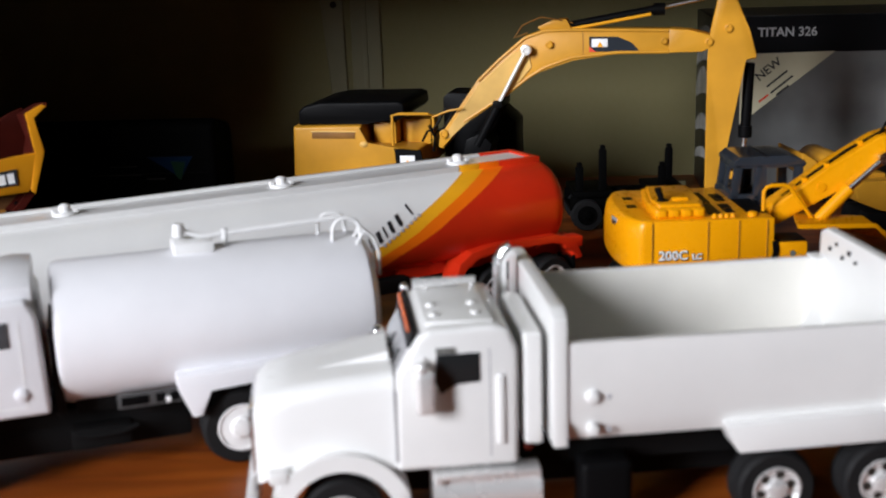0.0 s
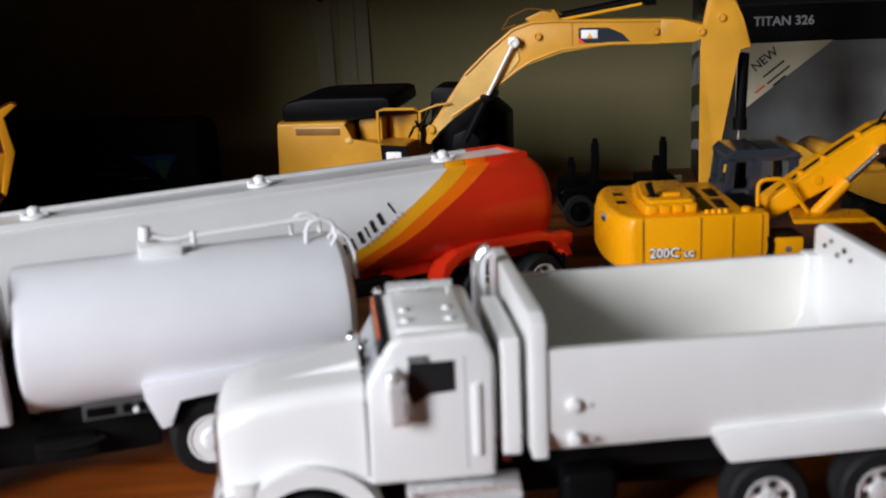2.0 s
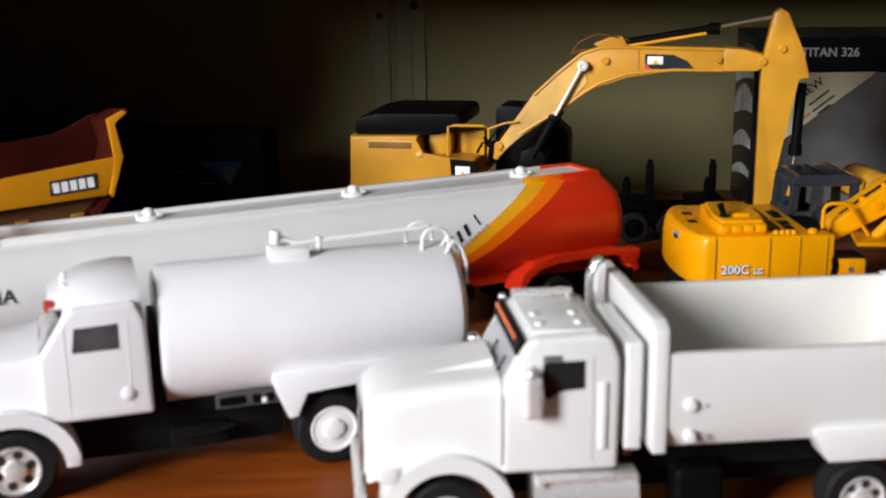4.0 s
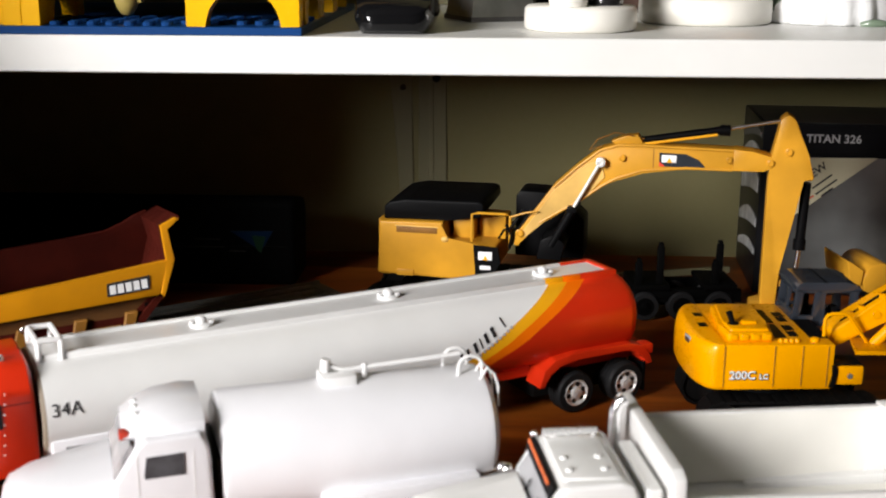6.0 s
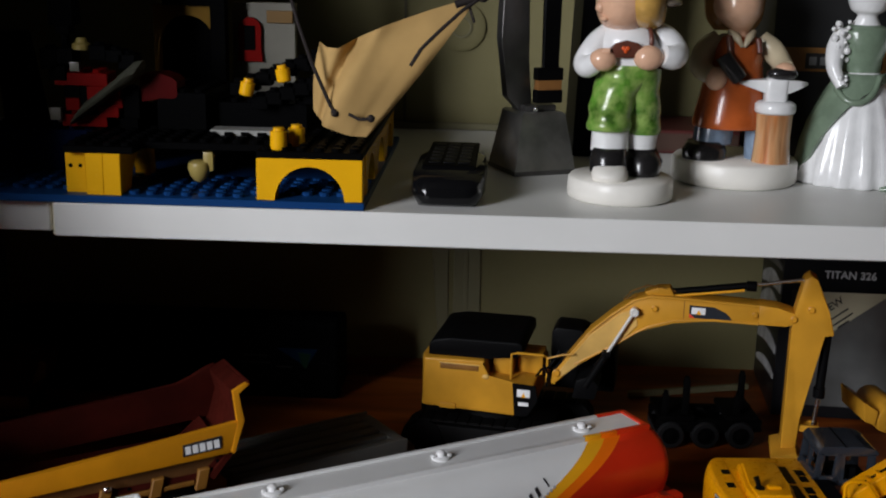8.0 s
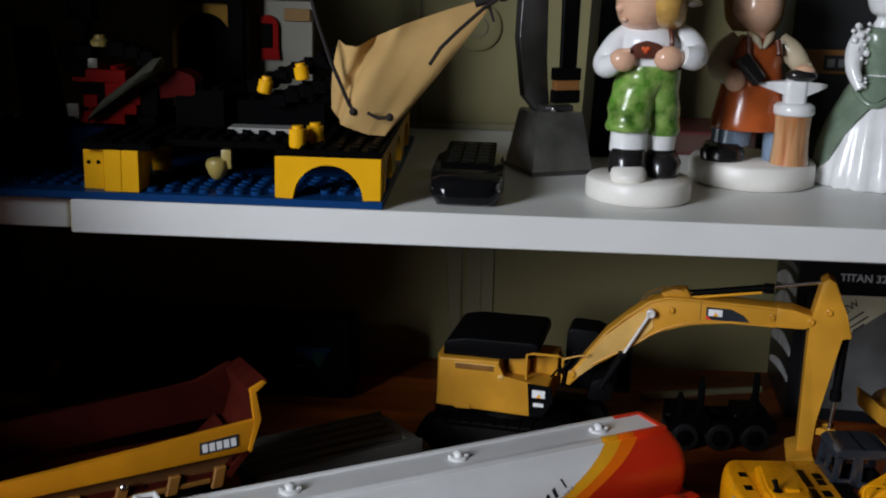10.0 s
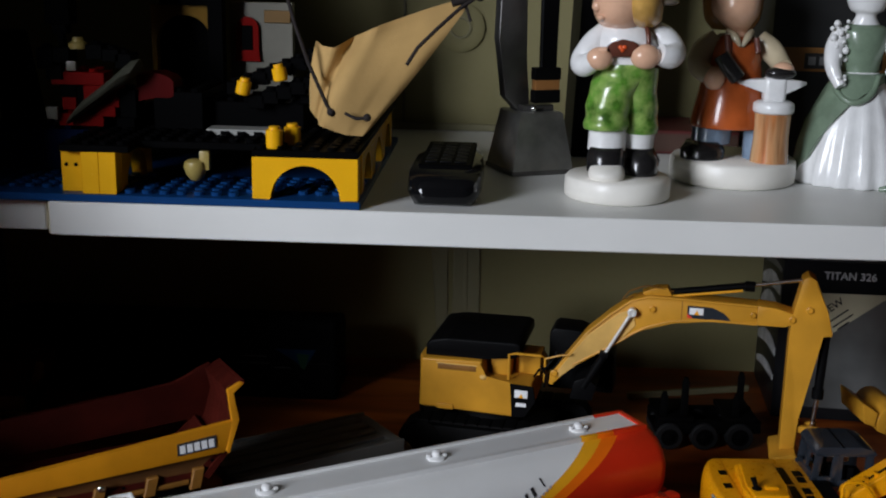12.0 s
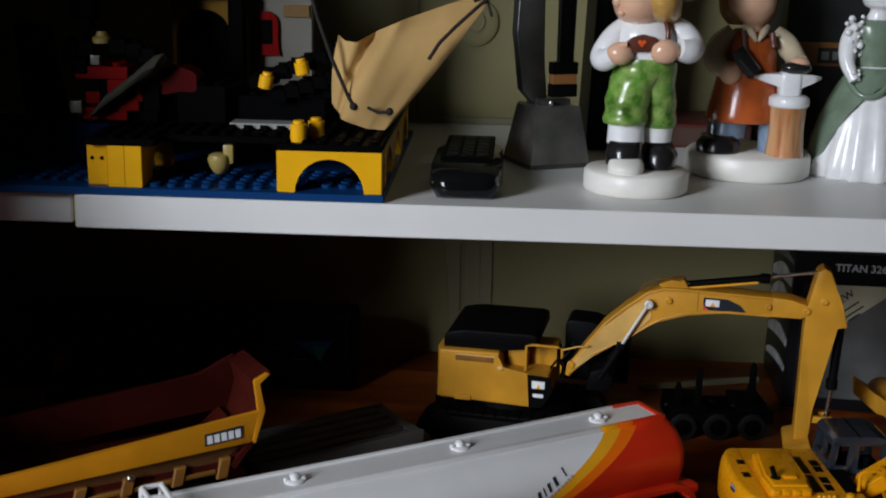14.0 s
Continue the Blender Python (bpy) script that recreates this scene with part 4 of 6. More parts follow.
    part("control_stand", G().box(58, 61, 36, 40, 41, 47, 0.6), BLACK, t)
    # boom
    by0, by1 = 15, 27
    lower = [(50, 38), (53, 36), (79.5, 50), (93, 58.8), (112, 60), (130, 55), (150, 47), (151, 53), (131, 65.5), (113, 71.5), (104, 71.5), (90, 68), (72, 57), (52, 43.5)]
    part("boom", G().prism(lower, "y", by0, by1, 0.9, 2), YELLOW, t)
    part("boom_cylinder", G().cyl((66, by0 - 2, 36), (79, by0 - 2, 49.5), 2.3, n=16), YELLOW, t, "yellow hydraulic cylinder")
    part("boom_rod", G().cyl((78, by0 - 2, 48.4), (91, by0 - 2, 60), 1.2, n=12).turn([(2.4, -1.2), (2.4, 1.2), (1.2, 1.3)], (91.5, by0 - 2, 60.2), "y", 16), SILVER, t, "silver hydraulic rod")
    part("boom_pivot", G().cyl((69.2, by0 - 0.6, 50), (69.2, by1 + 0.6, 50), 1.7, n=16), YELLOW, t)
    part("boom_pivot", G().cyl((104, by0 - 0.5, 63), (104, by1 + 0.5, 63), 1.2, n=12), YELLOW, t)
    part("hose", G().tube([(56, by0 + 4, 46), (66, by0 + 4, 53.6), (80, by0 + 4, 63), (92, by0 + 4, 69.2), (98, by0 + 4, 70.6)], 0.55, 8).tube([(91, by0 + 3, 68.6), (92, by0, 73), (97, by0 - 1, 76.5), (103, by0, 75), (108, by0 + 3, 71.5)], 0.5, 8).tube([(93, by0 + 2, 69), (95, by0 - 2, 66), (93, by0 - 2.4, 62)], 0.45, 8), BLACK, t, "black hydraulic hoses")
    g = G()
    for x, z in ((60, 49), (64, 51.8), (72, 57), (84, 65)):
        g.box(x - 1, x + 1, by0 + 2.5, by0 + 6, z - 0.8, z + 1.2, 0.3)
    part("hose_clamp", g, YELLOW, t)
    part("stick", G().prism([(144, 58), (152, 60), (158, 54), (150, 18), (146, 17), (144, 45)], "y", by0 + 1, by1 - 1, 0.8, 2), YELLOW, t)
    part("bucket", G().prism([(140, 4), (158, 2), (162, 14), (152, 20), (142, 18)], "y", by0 - 4, by1 + 4, 0.8, 2), YELLOW, t)
    part("tool_platform", G().loft([[(57, 2, 39.2), (86, 4, 38), (97, 14, 29.5), (97, 17, 29.5), (86, 17, 38), (60, 17, 40)], [(57, 2, 37.6), (86, 4, 36.4), (96, 14, 28), (96, 17, 28), (86, 17, 36.4), (60, 17, 38.4)]]), YELLOW, t)
    part("turntable", G().cyl((26, W / 2, 17), (26, W / 2, 23.7), 17, n=32), BLACK_MATT, t)
    part("undercarriage", G().box(4, 62, 14, W - 14, 6, 17, 1.5), BLACK_MATT, t)
    track_unit(t, -3, 74, 2, 14, 9.0)
    track_unit(t, -3, 74, W - 14, W - 2, 9.0)
    return t


# ---------------------------------------------------------------- larger excavator with raised boom
SILVER_ROD = material("pale_plated_rod", (0.75, 0.74, 0.7), 0.3, metal=0.3, vary=0.05, bump=0.0)


def large_excavator():
    t = thing("toy_excavator", "large yellow die-cast excavator with raised boom and black engine cover", "toy excavator", 0.2743, 0.0653, 0, -10)
    H0 = 31.0
    part("house", G().prism([(-111, H0 + 1.5), (-110, 59.8), (-77, 60.6), (-75.5, 51.5), (-50, 49.6), (-48, 40), (-58, H0)], "y", 0, 58, 1.2, 3), WARM_YELLOW, t)
    part("counterweight", G().prism([(-112.5, 8), (-110, 1.5), (-104, 1.0), (-104, 57), (-110, 56.5), (-112.5, 50)], "z", H0 + 0.5, 59.4, 1.4, 3), WARM_YELLOW, t)
    part("vent", G().box(-101, -80, -0.3, 0.6, 54.4, 57.6, 0.3), OCHRE_DULL, t, "brown side vent")
    # pale strip paints the highlight along the vent's upper edge
    part("vent_highlight", G().box(-101.6, -79.4, -0.25, 0.6, 57.4, 58.1, 0.2), WARM_PALE, t)
    part("hinge_cover", G().ball((-76, 0.5, 51.8), 2.2, 1.4, 1.6), WARM_PALE, t)
    part("step", G().box(-101, -92, -0.9, 0.8, H0 + 1, H0 + 4.2, 0.6), WARM_YELLOW, t)
    part("engine_cover", G().prism([(-108.6, 60), (-108.4, 66.4), (-106, 68.8), (-97, 70.6), (-60, 71), (-57.4, 70), (-56.8, 65), (-60, 62.4), (-76, 60.6)], "y", 4, 54, 1.2, 3), BLACK, t, "black engine cover")
    part("badge_panel", G().prism([(-61.5, 50), (-49, 49.2), (-47.5, 41), (-53, 31.6), (-60, 31.2)], "y", -0.5, 0.6, 0.2, 1), BLACK, t)
    part("badge", G().box(-58.8, -51.8, -0.8, -0.4, 42.5, 46.8, 0.2), TEXT_W, t, "white badge shape on black")
    part("badge_wedge", G().prism([(-56.4, 42.6), (-54, 42.6), (-55.2, 45)], "y", -1.0, -0.7), AMBER, t)
    part("badge_bar", G().box(-58, -52.4, -0.8, -0.4, 37.5, 39.6, 0.2), TEXT_W, t)
    part("tool_box", G().box(-62, -48, 18, 34, 49, 61, 1.0).box(-74, -63, 10, 34, 50, 61, 1.0), WARM_YELLOW, t)
    part("handrail", G().tube([(-63, 4, 49.6), (-63, 4, 64.6), (-60, 4, 65.4), (-46, 4, 65.4), (-44, 6, 64), (-44, 6, 50)], 0.7, 8).tube([(-44, 4, 64), (-36, 3, 67), (-30, 3, 68)], 0.5, 8), WARM_YELLOW, t)
    for x, y in ((-40, 4), (-44, 2)):
        part("hose", G().tube([(x - 6, y + 6, 52), (x - 3, y + 4, 57), (x, y + 3, 58), (x + 3, y + 3, 62), (x + 6, y + 4, 68)], 0.6, 8), BLACK, t, "black hydraulic hose")
    part("hose", G().tube([(-46, 5, 60), (-43, 4, 55), (-44, 5, 48)], 0.7, 8), BLACK, t, "black hydraulic hose")
    # operator cab, dark
    part("cab", G().prism([(-46, 36), (-46, 68.5), (-43.5, 71), (-30, 70.6), (-20, 66), (-10, 57), (-10, 36)], "y", 36, 58, 1.4, 2), BLACK, t, "black operator cab")
    # boom
    y0, y1 = 6, 18
    part("boom", G().prism([(-42, 49.5), (-39.5, 49), (-30.4, 60.5), (-8, 74.6), (0, 81), (7, 85.2), (20, 89.6), (40, 91.6), (66, 91.6), (66.4, 101.8), (40, 102.4), (17, 102.8), (8, 102.6), (-1, 99.8), (-12, 91), (-23, 80.6), (-41.4, 54.6)], "y", y0, y1, 0.8, 2), WARM_YELLOW, t)
    part("boom_plate", G().prism([(-40, 54), (-36, 54), (-26, 63), (-4, 79), (2, 86), (0, 95), (-7, 92), (-22.4, 78.6)], "y", y0 - 0.5, y0 + 0.4, 0.2, 1), WARM_PALE, t, "paler worn boom plate")
    for zz in (0, 1):
        edge = ((-22.6, 80), (-11.8, 90.2), (-1, 99), (8, 102), (17, 102.2), (40, 101.8), (62, 101.4)) if zz else ((-29.6, 61.6), (-8, 75.2), (0.4, 81.6), (7.4, 85.8), (20, 90.2), (40, 92.2), (62, 92.2))
        part("boom_flange", G().tube([(x, y0 - 0.1, z) for x, z in edge], 0.75, 8), WARM_YELLOW, t)
    part("boom_seam", G().box(24.6, 25.0, y0 - 0.1, y0 + 0.3, 91.4, 102), OCHRE_DULL, t)
    part("boom_tip", G().prism([(62, 91.8), (76, 92.0), (80.6, 94), (81.6, 96.8), (79, 99.4), (71, 101.4), (62, 102.2)], "y", y0 - 0.7, y1 + 0.7, 0.7, 2), WARM_YELLOW, t)
    for x, z, r in ((-39, 56, 2.4), (10, 96, 2.0), (60, 97, 1.8), (79, 96.4, 2.0), (87, 102, 2.1)):
        part("pivot_pin", G().turn([(r * 0.85, 0.4), (r * 0.85, -0.5), (r * 0.55, -0.8), (r * 0.5, -0.4), (0.1, -0.4)], (x, y0 - 1.0, z), "y", 16), WARM_YELLOW, t)
    part("boom_badge", G().prism([(27.5, 99.2), (40, 99), (46, 96.4), (49.5, 92.6), (27.5, 92.6)], "y", y0 - 0.3, y0 + 0.4), GREYCAB, t, "dark boom badge")
    part("badge_print", G().box(28.6, 35.6, y0 - 0.5, y0 - 0.1, 94.6, 98.2, 0.2), TEXT_W, t)
    part("badge_wedge", G().prism([(31, 94.7), (33.6, 94.7), (32.3, 97)], "y", y0 - 0.6, y0 - 0.3), AMBER, t)
    part("badge_corner", G().prism([(27.5, 92.6), (27.5, 95), (30.5, 92.6)], "y", y0 - 0.5, y0 - 0.2), TEXT_R, t)
    for yy in (y0 - 3, y1 + 3):
        part("boom_cylinder", G().cyl((-23, yy, 51), (-12.5, yy, 70.5), 2.2, n=16), BLACK, t, "black boom cylinder")
        part("boom_rod", G().cyl((-13.4, yy, 69), (-0.4, yy, 93.4), 0.9, n=12).turn([(0.1, -1.2), (1.2, -1.25), (1.3, -1.8), (2.3, -1.6), (2.3, 1.4), (1.2, 1.5)], (0, yy, 94), "y", 18), SILVER_ROD, t, "whitish boom rod")
    part("rod_bracket", G().box(-15.4, -10.8, y0 - 5.4, y1 + 5.4, 68.6, 71.4, 0.5), BLACK, t)
    part("cylinder_foot", G().prism([(-30, 44), (-18, 44), (-16, 52), (-21, 57), (-28, 54)], "y", y0 - 4.5, y1 + 4.5, 0.8, 2), BLACK, t)
    yc = (y0 + y1) / 2
    part("stick_cylinder", G().cyl((13, yc, 102.8), (57, yc, 110.4), 1.9, n=16).turn([(2.7, 0), (2.7, 5)], (55, yc, 110.1), "x", 18), BLACK, t, "black stick cylinder")
    part("stick_rod", G().cyl((57, yc, 110.4), (85, yc, 116), 0.9, n=12), SILVER, t)
    part("cylinder_mount", G().prism([(6, 102), (20, 102.2), (17, 107), (11, 106.4), (4, 103.4)], "y", yc - 4, yc + 4, 0.6, 2), WARM_YELLOW, t)
    part("cylinder_shield", G().cyl((16, yc - 2.4, 101.8), (54, yc - 2.4, 108.2), 0.7, n=8), AMBER, t)
    part("boom_hose", G().tube([(0, y0 + 2, 101), (-6, y0 + 1, 99), (-2, y0 - 0.5, 104.5), (6, y0, 108), (14, y0 + 2, 106.6), (20, y0 + 3, 105)], 0.35, 8), OCHRE_DULL, t)
    # stick
    part("stick", G().prism([(78.4, 90), (79, 98), (82.6, 117), (85.5, 119.4), (89, 117.4), (96, 101), (99.2, 90), (98.4, 88.6), (94, 89.4), (86.6, 44), (86, 28), (78.4, 26)], "y", y0 - 0.5, y1 + 0.5, 0.9, 2), WARM_YELLOW, t)
    part("bucket_cylinder", G().cyl((96.5, yc, 86.5), (95.5, yc, 58), 2.3, n=16).turn([(3.0, 0), (3.0, 5)], (95.4, yc, 54), "z", 16), BLACK, t, "black bucket cylinder")
    part("bucket_rod", G().cyl((95.5, yc, 56), (94, yc, 38), 1.1, n=12), SILVER, t)
    part("linkage", G().box(83, 97, y0 + 1, y0 + 3.5, 36, 39.5, 0.5).box(83, 97, y1 - 3.5, y1 - 1, 36, 39.5, 0.5).box(82, 86, y0, y1, 20, 30, 0.6), WARM_YELLOW, t)
    g = G().prism([(74, 24), (86, 28), (92, 14), (86, 3), (74, 1), (65, 6), (66, 9), (74, 6), (82, 10), (84, 18), (74, 20)], "y", y0 - 8, y1 + 10, 0.7, 2)
    part("bucket", g, WARM_YELLOW, t)
    g = G()
    for i in range(5):
        g.box(59, 66, y0 - 7 + 6 * i, y0 - 4 + 6 * i, 5, 7.6, 0.4)
    part("bucket_teeth", g, BLACK_MATT, t)
    part("turntable", G().cyl((-75, 29, 22), (-75, 29, H0 + 0.5), 20, n=32), BLACK_MATT, t)
    part("undercarriage", G().box(-105, -40, 14, 44, 8, 22, 1.5), BLACK_MATT, t)
    track_unit(t, -122, -22, -1, 12, 12.5)
    track_unit(t, -122, -22, 46, 59, 12.5)
    return t


# ---------------------------------------------------------------- articulated dumper, black case, ribbed trailer, stake trailer
def articulated_dumper():
    t = thing("toy_dumper", "ochre articulated dump truck with a rust-brown empty body", "toy truck", 0.0763, -0.0475, 0, 29)
    # body: sides flare, rear lip kicks up
    end = [(4, 47.5), (14, 58), (17.6, 71), (15.2, 86), (21.4, 89), (23.2, 88.2), (17.6, 84.6), (20.6, 72), (15.6, 56.4), (6.5, 45.4)]
    part("body_side", G().prism([(-100, 59.8), (-65, 62.9), (-24, 67.0), (16.6, 71.4), (19, 71.6), (13.4, 57.4), (-52, 54.2), (-100, 51.2)], "y", -1.2, 1.6, 0.6, 2), OCHRE, t)
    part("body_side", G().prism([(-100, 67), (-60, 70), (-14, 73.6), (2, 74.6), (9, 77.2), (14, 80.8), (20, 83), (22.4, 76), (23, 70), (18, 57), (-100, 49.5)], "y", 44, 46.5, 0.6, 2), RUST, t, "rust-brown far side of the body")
    part("lower_side", G().prism([(-100, 51), (13, 57.2), (6, 47), (-2, 43), (-100, 38)], "y", 2.5, 5, 0.5, 1), material("brown_flank_paint", (0.1, 0.038, 0.006), 0.6, vary=0.25, scale=50), t, "dark brown lower flank")
    g = G()
    for x in (-84, -62, -42, -20, 0):
        g.prism([(x, 51.2 + 0.04 * x), (x + 5, 51.4 + 0.04 * x), (x + 3, 42), (x - 2, 41.6)], "y", 0.2, 3, 0.4, 1)
    g.prism([(-100, 42), (-2, 46.4), (-2, 44.4), (-100, 40)], "y", 0.8, 3, 0.3, 1)
    part("side_ribs", g, OCHRE_DULL, t, "dark ochre side ribs")
    for x, z in ((8.6, 53.4), (6, 50), (-30, 47.5)):
        part("bolt", G().cyl((x, 3, z), (x, 1.8, z), 0.8, n=10), BLACK, t)
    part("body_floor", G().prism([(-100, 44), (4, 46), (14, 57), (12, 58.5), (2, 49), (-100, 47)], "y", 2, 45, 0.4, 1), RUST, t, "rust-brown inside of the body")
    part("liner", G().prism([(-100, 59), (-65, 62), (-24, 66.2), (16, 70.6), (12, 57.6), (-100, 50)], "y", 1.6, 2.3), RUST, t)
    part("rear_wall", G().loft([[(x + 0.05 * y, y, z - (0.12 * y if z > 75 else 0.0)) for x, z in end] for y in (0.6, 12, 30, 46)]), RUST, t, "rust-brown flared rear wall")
    part("rear_edge", G().prism(end[1:-1], "y", -1.3, 0.8, 0.4, 2), OCHRE, t, "ochre edge of the flared rear wall")
    part("rear_rim", G().tube([(22.6 + 0.05 * y, y, 88.8 - 0.12 * y) for y in (0, 15, 30, 46)], 0.8, 8), RUST, t)
    part("name_plate", G().prism([(-7.2, 59.4), (9.8, 60.6), (9.8, 66.4), (-7.2, 64.8)], "y", -1.6, -1.0), TEXT_B, t)
    for i in range(5):
        g = G().box(-1.2, 1.2, -1.9, 1.9, 0, 0.08)
        bar = part("print_bar", g, TEXT_W, t, "white printed bar")
        bar.matrix_basis = front(-5.0 + 3.15 * i, -1.66, 62.2 + 0.24 * i, 0, 4)
    part("marker", G().ball((-39.5, -1.2, 50.4), 2.0, 1.4, 1.8), CHROME, t)
    part("chassis", G().box(-120, 6, 12, 34, 22, 40, 2), BLACK_MATT, t)
    part("front_guard", G().prism([(-100, 40), (-100, 70), (-112, 74), (-114, 70), (-103, 40)], "y", 0, 45, 0.6, 1), OCHRE, t)
    part("cab", G().box(-150, -118, 8, 38, 26, 62, 3, 2), OCHRE, t)
    for x in (-8, -46, -132):
        for side, yy in ((-1, 2), (1, 44)):
            wheel(t, x, yy, 18, 18, 12, 9, "disc", OCHRE, side)
    return t


def black_case():
    t = thing("black_case", "black equipment case with a small blue print, standing against the wall", "case", 0.0, 0.0, 0)
    cloth = material("black_case_vinyl", (0.0025, 0.0025, 0.0027), 0.55, spec=0.04, vary=0.2, scale=40, fine=900, bump=0.1)
    part("shell", G().prism([(166, 0.2), (166, 49), (170, 53.4), (203, 46), (208, 40), (208, 0.2)], "x", -95, 109, 3.5, 3), cloth, t)
    part("seam", G().box(-92, 104, 165.4, 166.4, 23.6, 24.2, 0.2), BLACK_MATT, t)
    part("label", G().prism([(71, 33), (96, 33), (89, 21), (82, 26)], "y", 165.2, 166.2), material("blue_print", (0.004, 0.018, 0.05), 0.5, spec=0.06), t, "blue printed patch")
    part("label_corner", G().prism([(84, 30.5), (92, 30), (89, 20), (86.5, 22)], "y", 164.9, 165.4), material("green_print", (0.012, 0.04, 0.02), 0.5, spec=0.1), t)
    dull = material("faint_grey_print", (0.05, 0.05, 0.05), 0.6, spec=0.1)
    for x0, x1, z in ((38, 67, 23), (70, 80, 20.6), (50, 65, 27.6), (-66, -43, 29)):
        part("print_line", G().box(x0, x1, 165.5, 166.2, z, z + 0.6), dull, t, "thin grey printed line")
    return t


def ribbed_ramp():
    t = thing("toy_flatbed_trailer", "dull grey flatbed toy trailer with a ribbed deck", "toy trailer", 0.103, 0.072, 0, 36)
    part("deck", G().box(-62, 24, -56, -15, 22, 27, 1.0), GREYRIB, t)
    for y in (-55, -46.6, -38.2, -29.8, -21.4):
        part("rib", G().box(-62, 24, y, y + 5.4, 27, 29, 0.7), GREYRIB, t)
    for y in (-56.8, -15.4):
        part("side_rail", G().box(-62, 30, y, y + 1.6, 21, 30, 0.5), GREYRIB, t)
    part("ramp", G().prism([(24, 22), (24, 28.6), (30, 29), (36, 24), (40, 8), (37, 7), (32, 21)], "y", -54, -17, 0.6, 1), GREYRIB, t)
    part("beam", G().box(-58, 20, -42, -29, 12, 22, 1.0), BLACK_MATT, t)
    for x in (-44, 2):
        for side, yy in ((-1, -54), (1, -17)):
            wheel(t, x, yy, 8, 8, 7, 4.4, "disc", BLACK_MATT, side)
    return t


def far_dumper():
    t = thing("toy_dumper", "red-brown and ochre toy dump truck at far left, dimness painted in", "toy truck", -0.082, 0.105, 0, 4)
    part("body", G().prism([(-32, 22), (-32, 40), (24, 40), (30, 38), (27, 26), (22, 20)], "y", 0, 34, 1.6, 3), RUST, t, "red-brown body")
    # ochre trim takes the darker ochre, so the dim corner is in its colour
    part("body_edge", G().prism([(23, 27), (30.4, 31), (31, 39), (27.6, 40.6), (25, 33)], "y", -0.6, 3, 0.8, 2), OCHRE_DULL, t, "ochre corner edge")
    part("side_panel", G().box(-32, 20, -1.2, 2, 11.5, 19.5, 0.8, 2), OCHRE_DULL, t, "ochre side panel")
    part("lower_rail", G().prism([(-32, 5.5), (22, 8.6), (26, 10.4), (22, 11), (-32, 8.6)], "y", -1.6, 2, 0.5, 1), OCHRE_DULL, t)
    part("chassis", G().box(-32, 20, 8, 26, 8, 21, 1.0), BLACK_MATT, t)
    for x in (-22, 10):
        for side, yy in ((-1, 3), (1, 31)):
            wheel(t, x, yy, 7, 7, 6, 4, "disc", BLACK_MATT, side)
    return t


def stake_trailer():
    t = thing("toy_stake_trailer", "black toy log trailer with upright stakes", "toy trailer", 0.322, 0.128, 0, 4)
    part("frame", G().box(-26, 34, -14, -10, 12, 17, 0.6).box(-26, 34, 8, 12, 12, 17, 0.6).box(-26, 34, -14, 12, 10, 12), DEEP_BLACK, t)
    for x, y, h in ((-21.5, -12, 32), (-10, -12, 40.5), (19.5, -12, 31), (27.5, 10, 36)):
        part("stake", G().box(x - 1.9, x + 1.9, y - 1.4, y + 1.4, 12, h, 0.6).box(x - 1.2, x + 1.2, y - 1.6, y + 1.6, h - 0.4, h + 2.0, 0.5), DEEP_BLACK, t)
    part("bolster", G().box(-25, -5, -16, 14, 17, 20, 0.5).box(13, 31, -16, 14, 17, 20, 0.5), DEEP_BLACK, t)
    for x in (-18, 2, 22):
        for side, yy in ((-1, -16), (1, 14)):
            wheel(t, x, yy, 8, 8, 7, 4.4, "disc", DEEP_BLACK, side)
    part("chassis", G().box(-24, 30, -6, 4, 6, 11), DEEP_BLACK, t)
    return t


def white_rod():
    t = thing("white_rod", "thin pale plastic strip lying along the wall", "strip", 0.33, 0.2, 0, 15)
    part("rod", G().box(-42, 40, -1.6, 1.6, 0.1, 4, 0.6), STRIP, t)
    return t


def yellow_loader():
    t = thing("toy_loader", "yellow toy loader half hidden behind the other machines", "toy loader", 0.433, 0.108, 0, 8)
    bowl = [(-24, 30)] + arc(-15, 31, 8.5, 170, 20, 10) + [(-5, 30), (-8, 25), (-16, 22), (-23, 25)]
    part("bucket", G().prism(bowl, "y", -16, 16, 1.2, 2), WARM_YELLOW, t, "rounded yellow bucket")
    part("bucket_lip", G().prism([(-33, 41), (-32, 41), (-24, 36), (-25, 28), (-31, 30)], "y", -16, 14, 0.3, 1), WARM_YELLOW, t)
    part("body", G().prism([(-6, 23), (-2, 26), (58, 26), (66, 20), (66, 8), (34, 7), (22, 9.8), (8, 11), (-4, 16)], "y", -16, 14, 1.0, 2), WARM_YELLOW, t)
    part("hood", G().box(12, 60, -10, 10, 25.6, 34, 1.6, 2), BLACK, t, "black engine hood")
    part("arm", G().prism([(-16, 26), (-14, 31), (20, 27), (20, 23), (-12, 22)], "y", -8, 8, 0.8, 2), WARM_YELLOW, t)
    for y0 in (-14, 4):
        part("crawler", G().prism([(0, 4), (4, 0.4), (56, 0.4), (60, 4), (58, 9), (2, 10)], "y", y0, y0 + 9, 1.0, 2), BLACK_MATT, t)
    return t


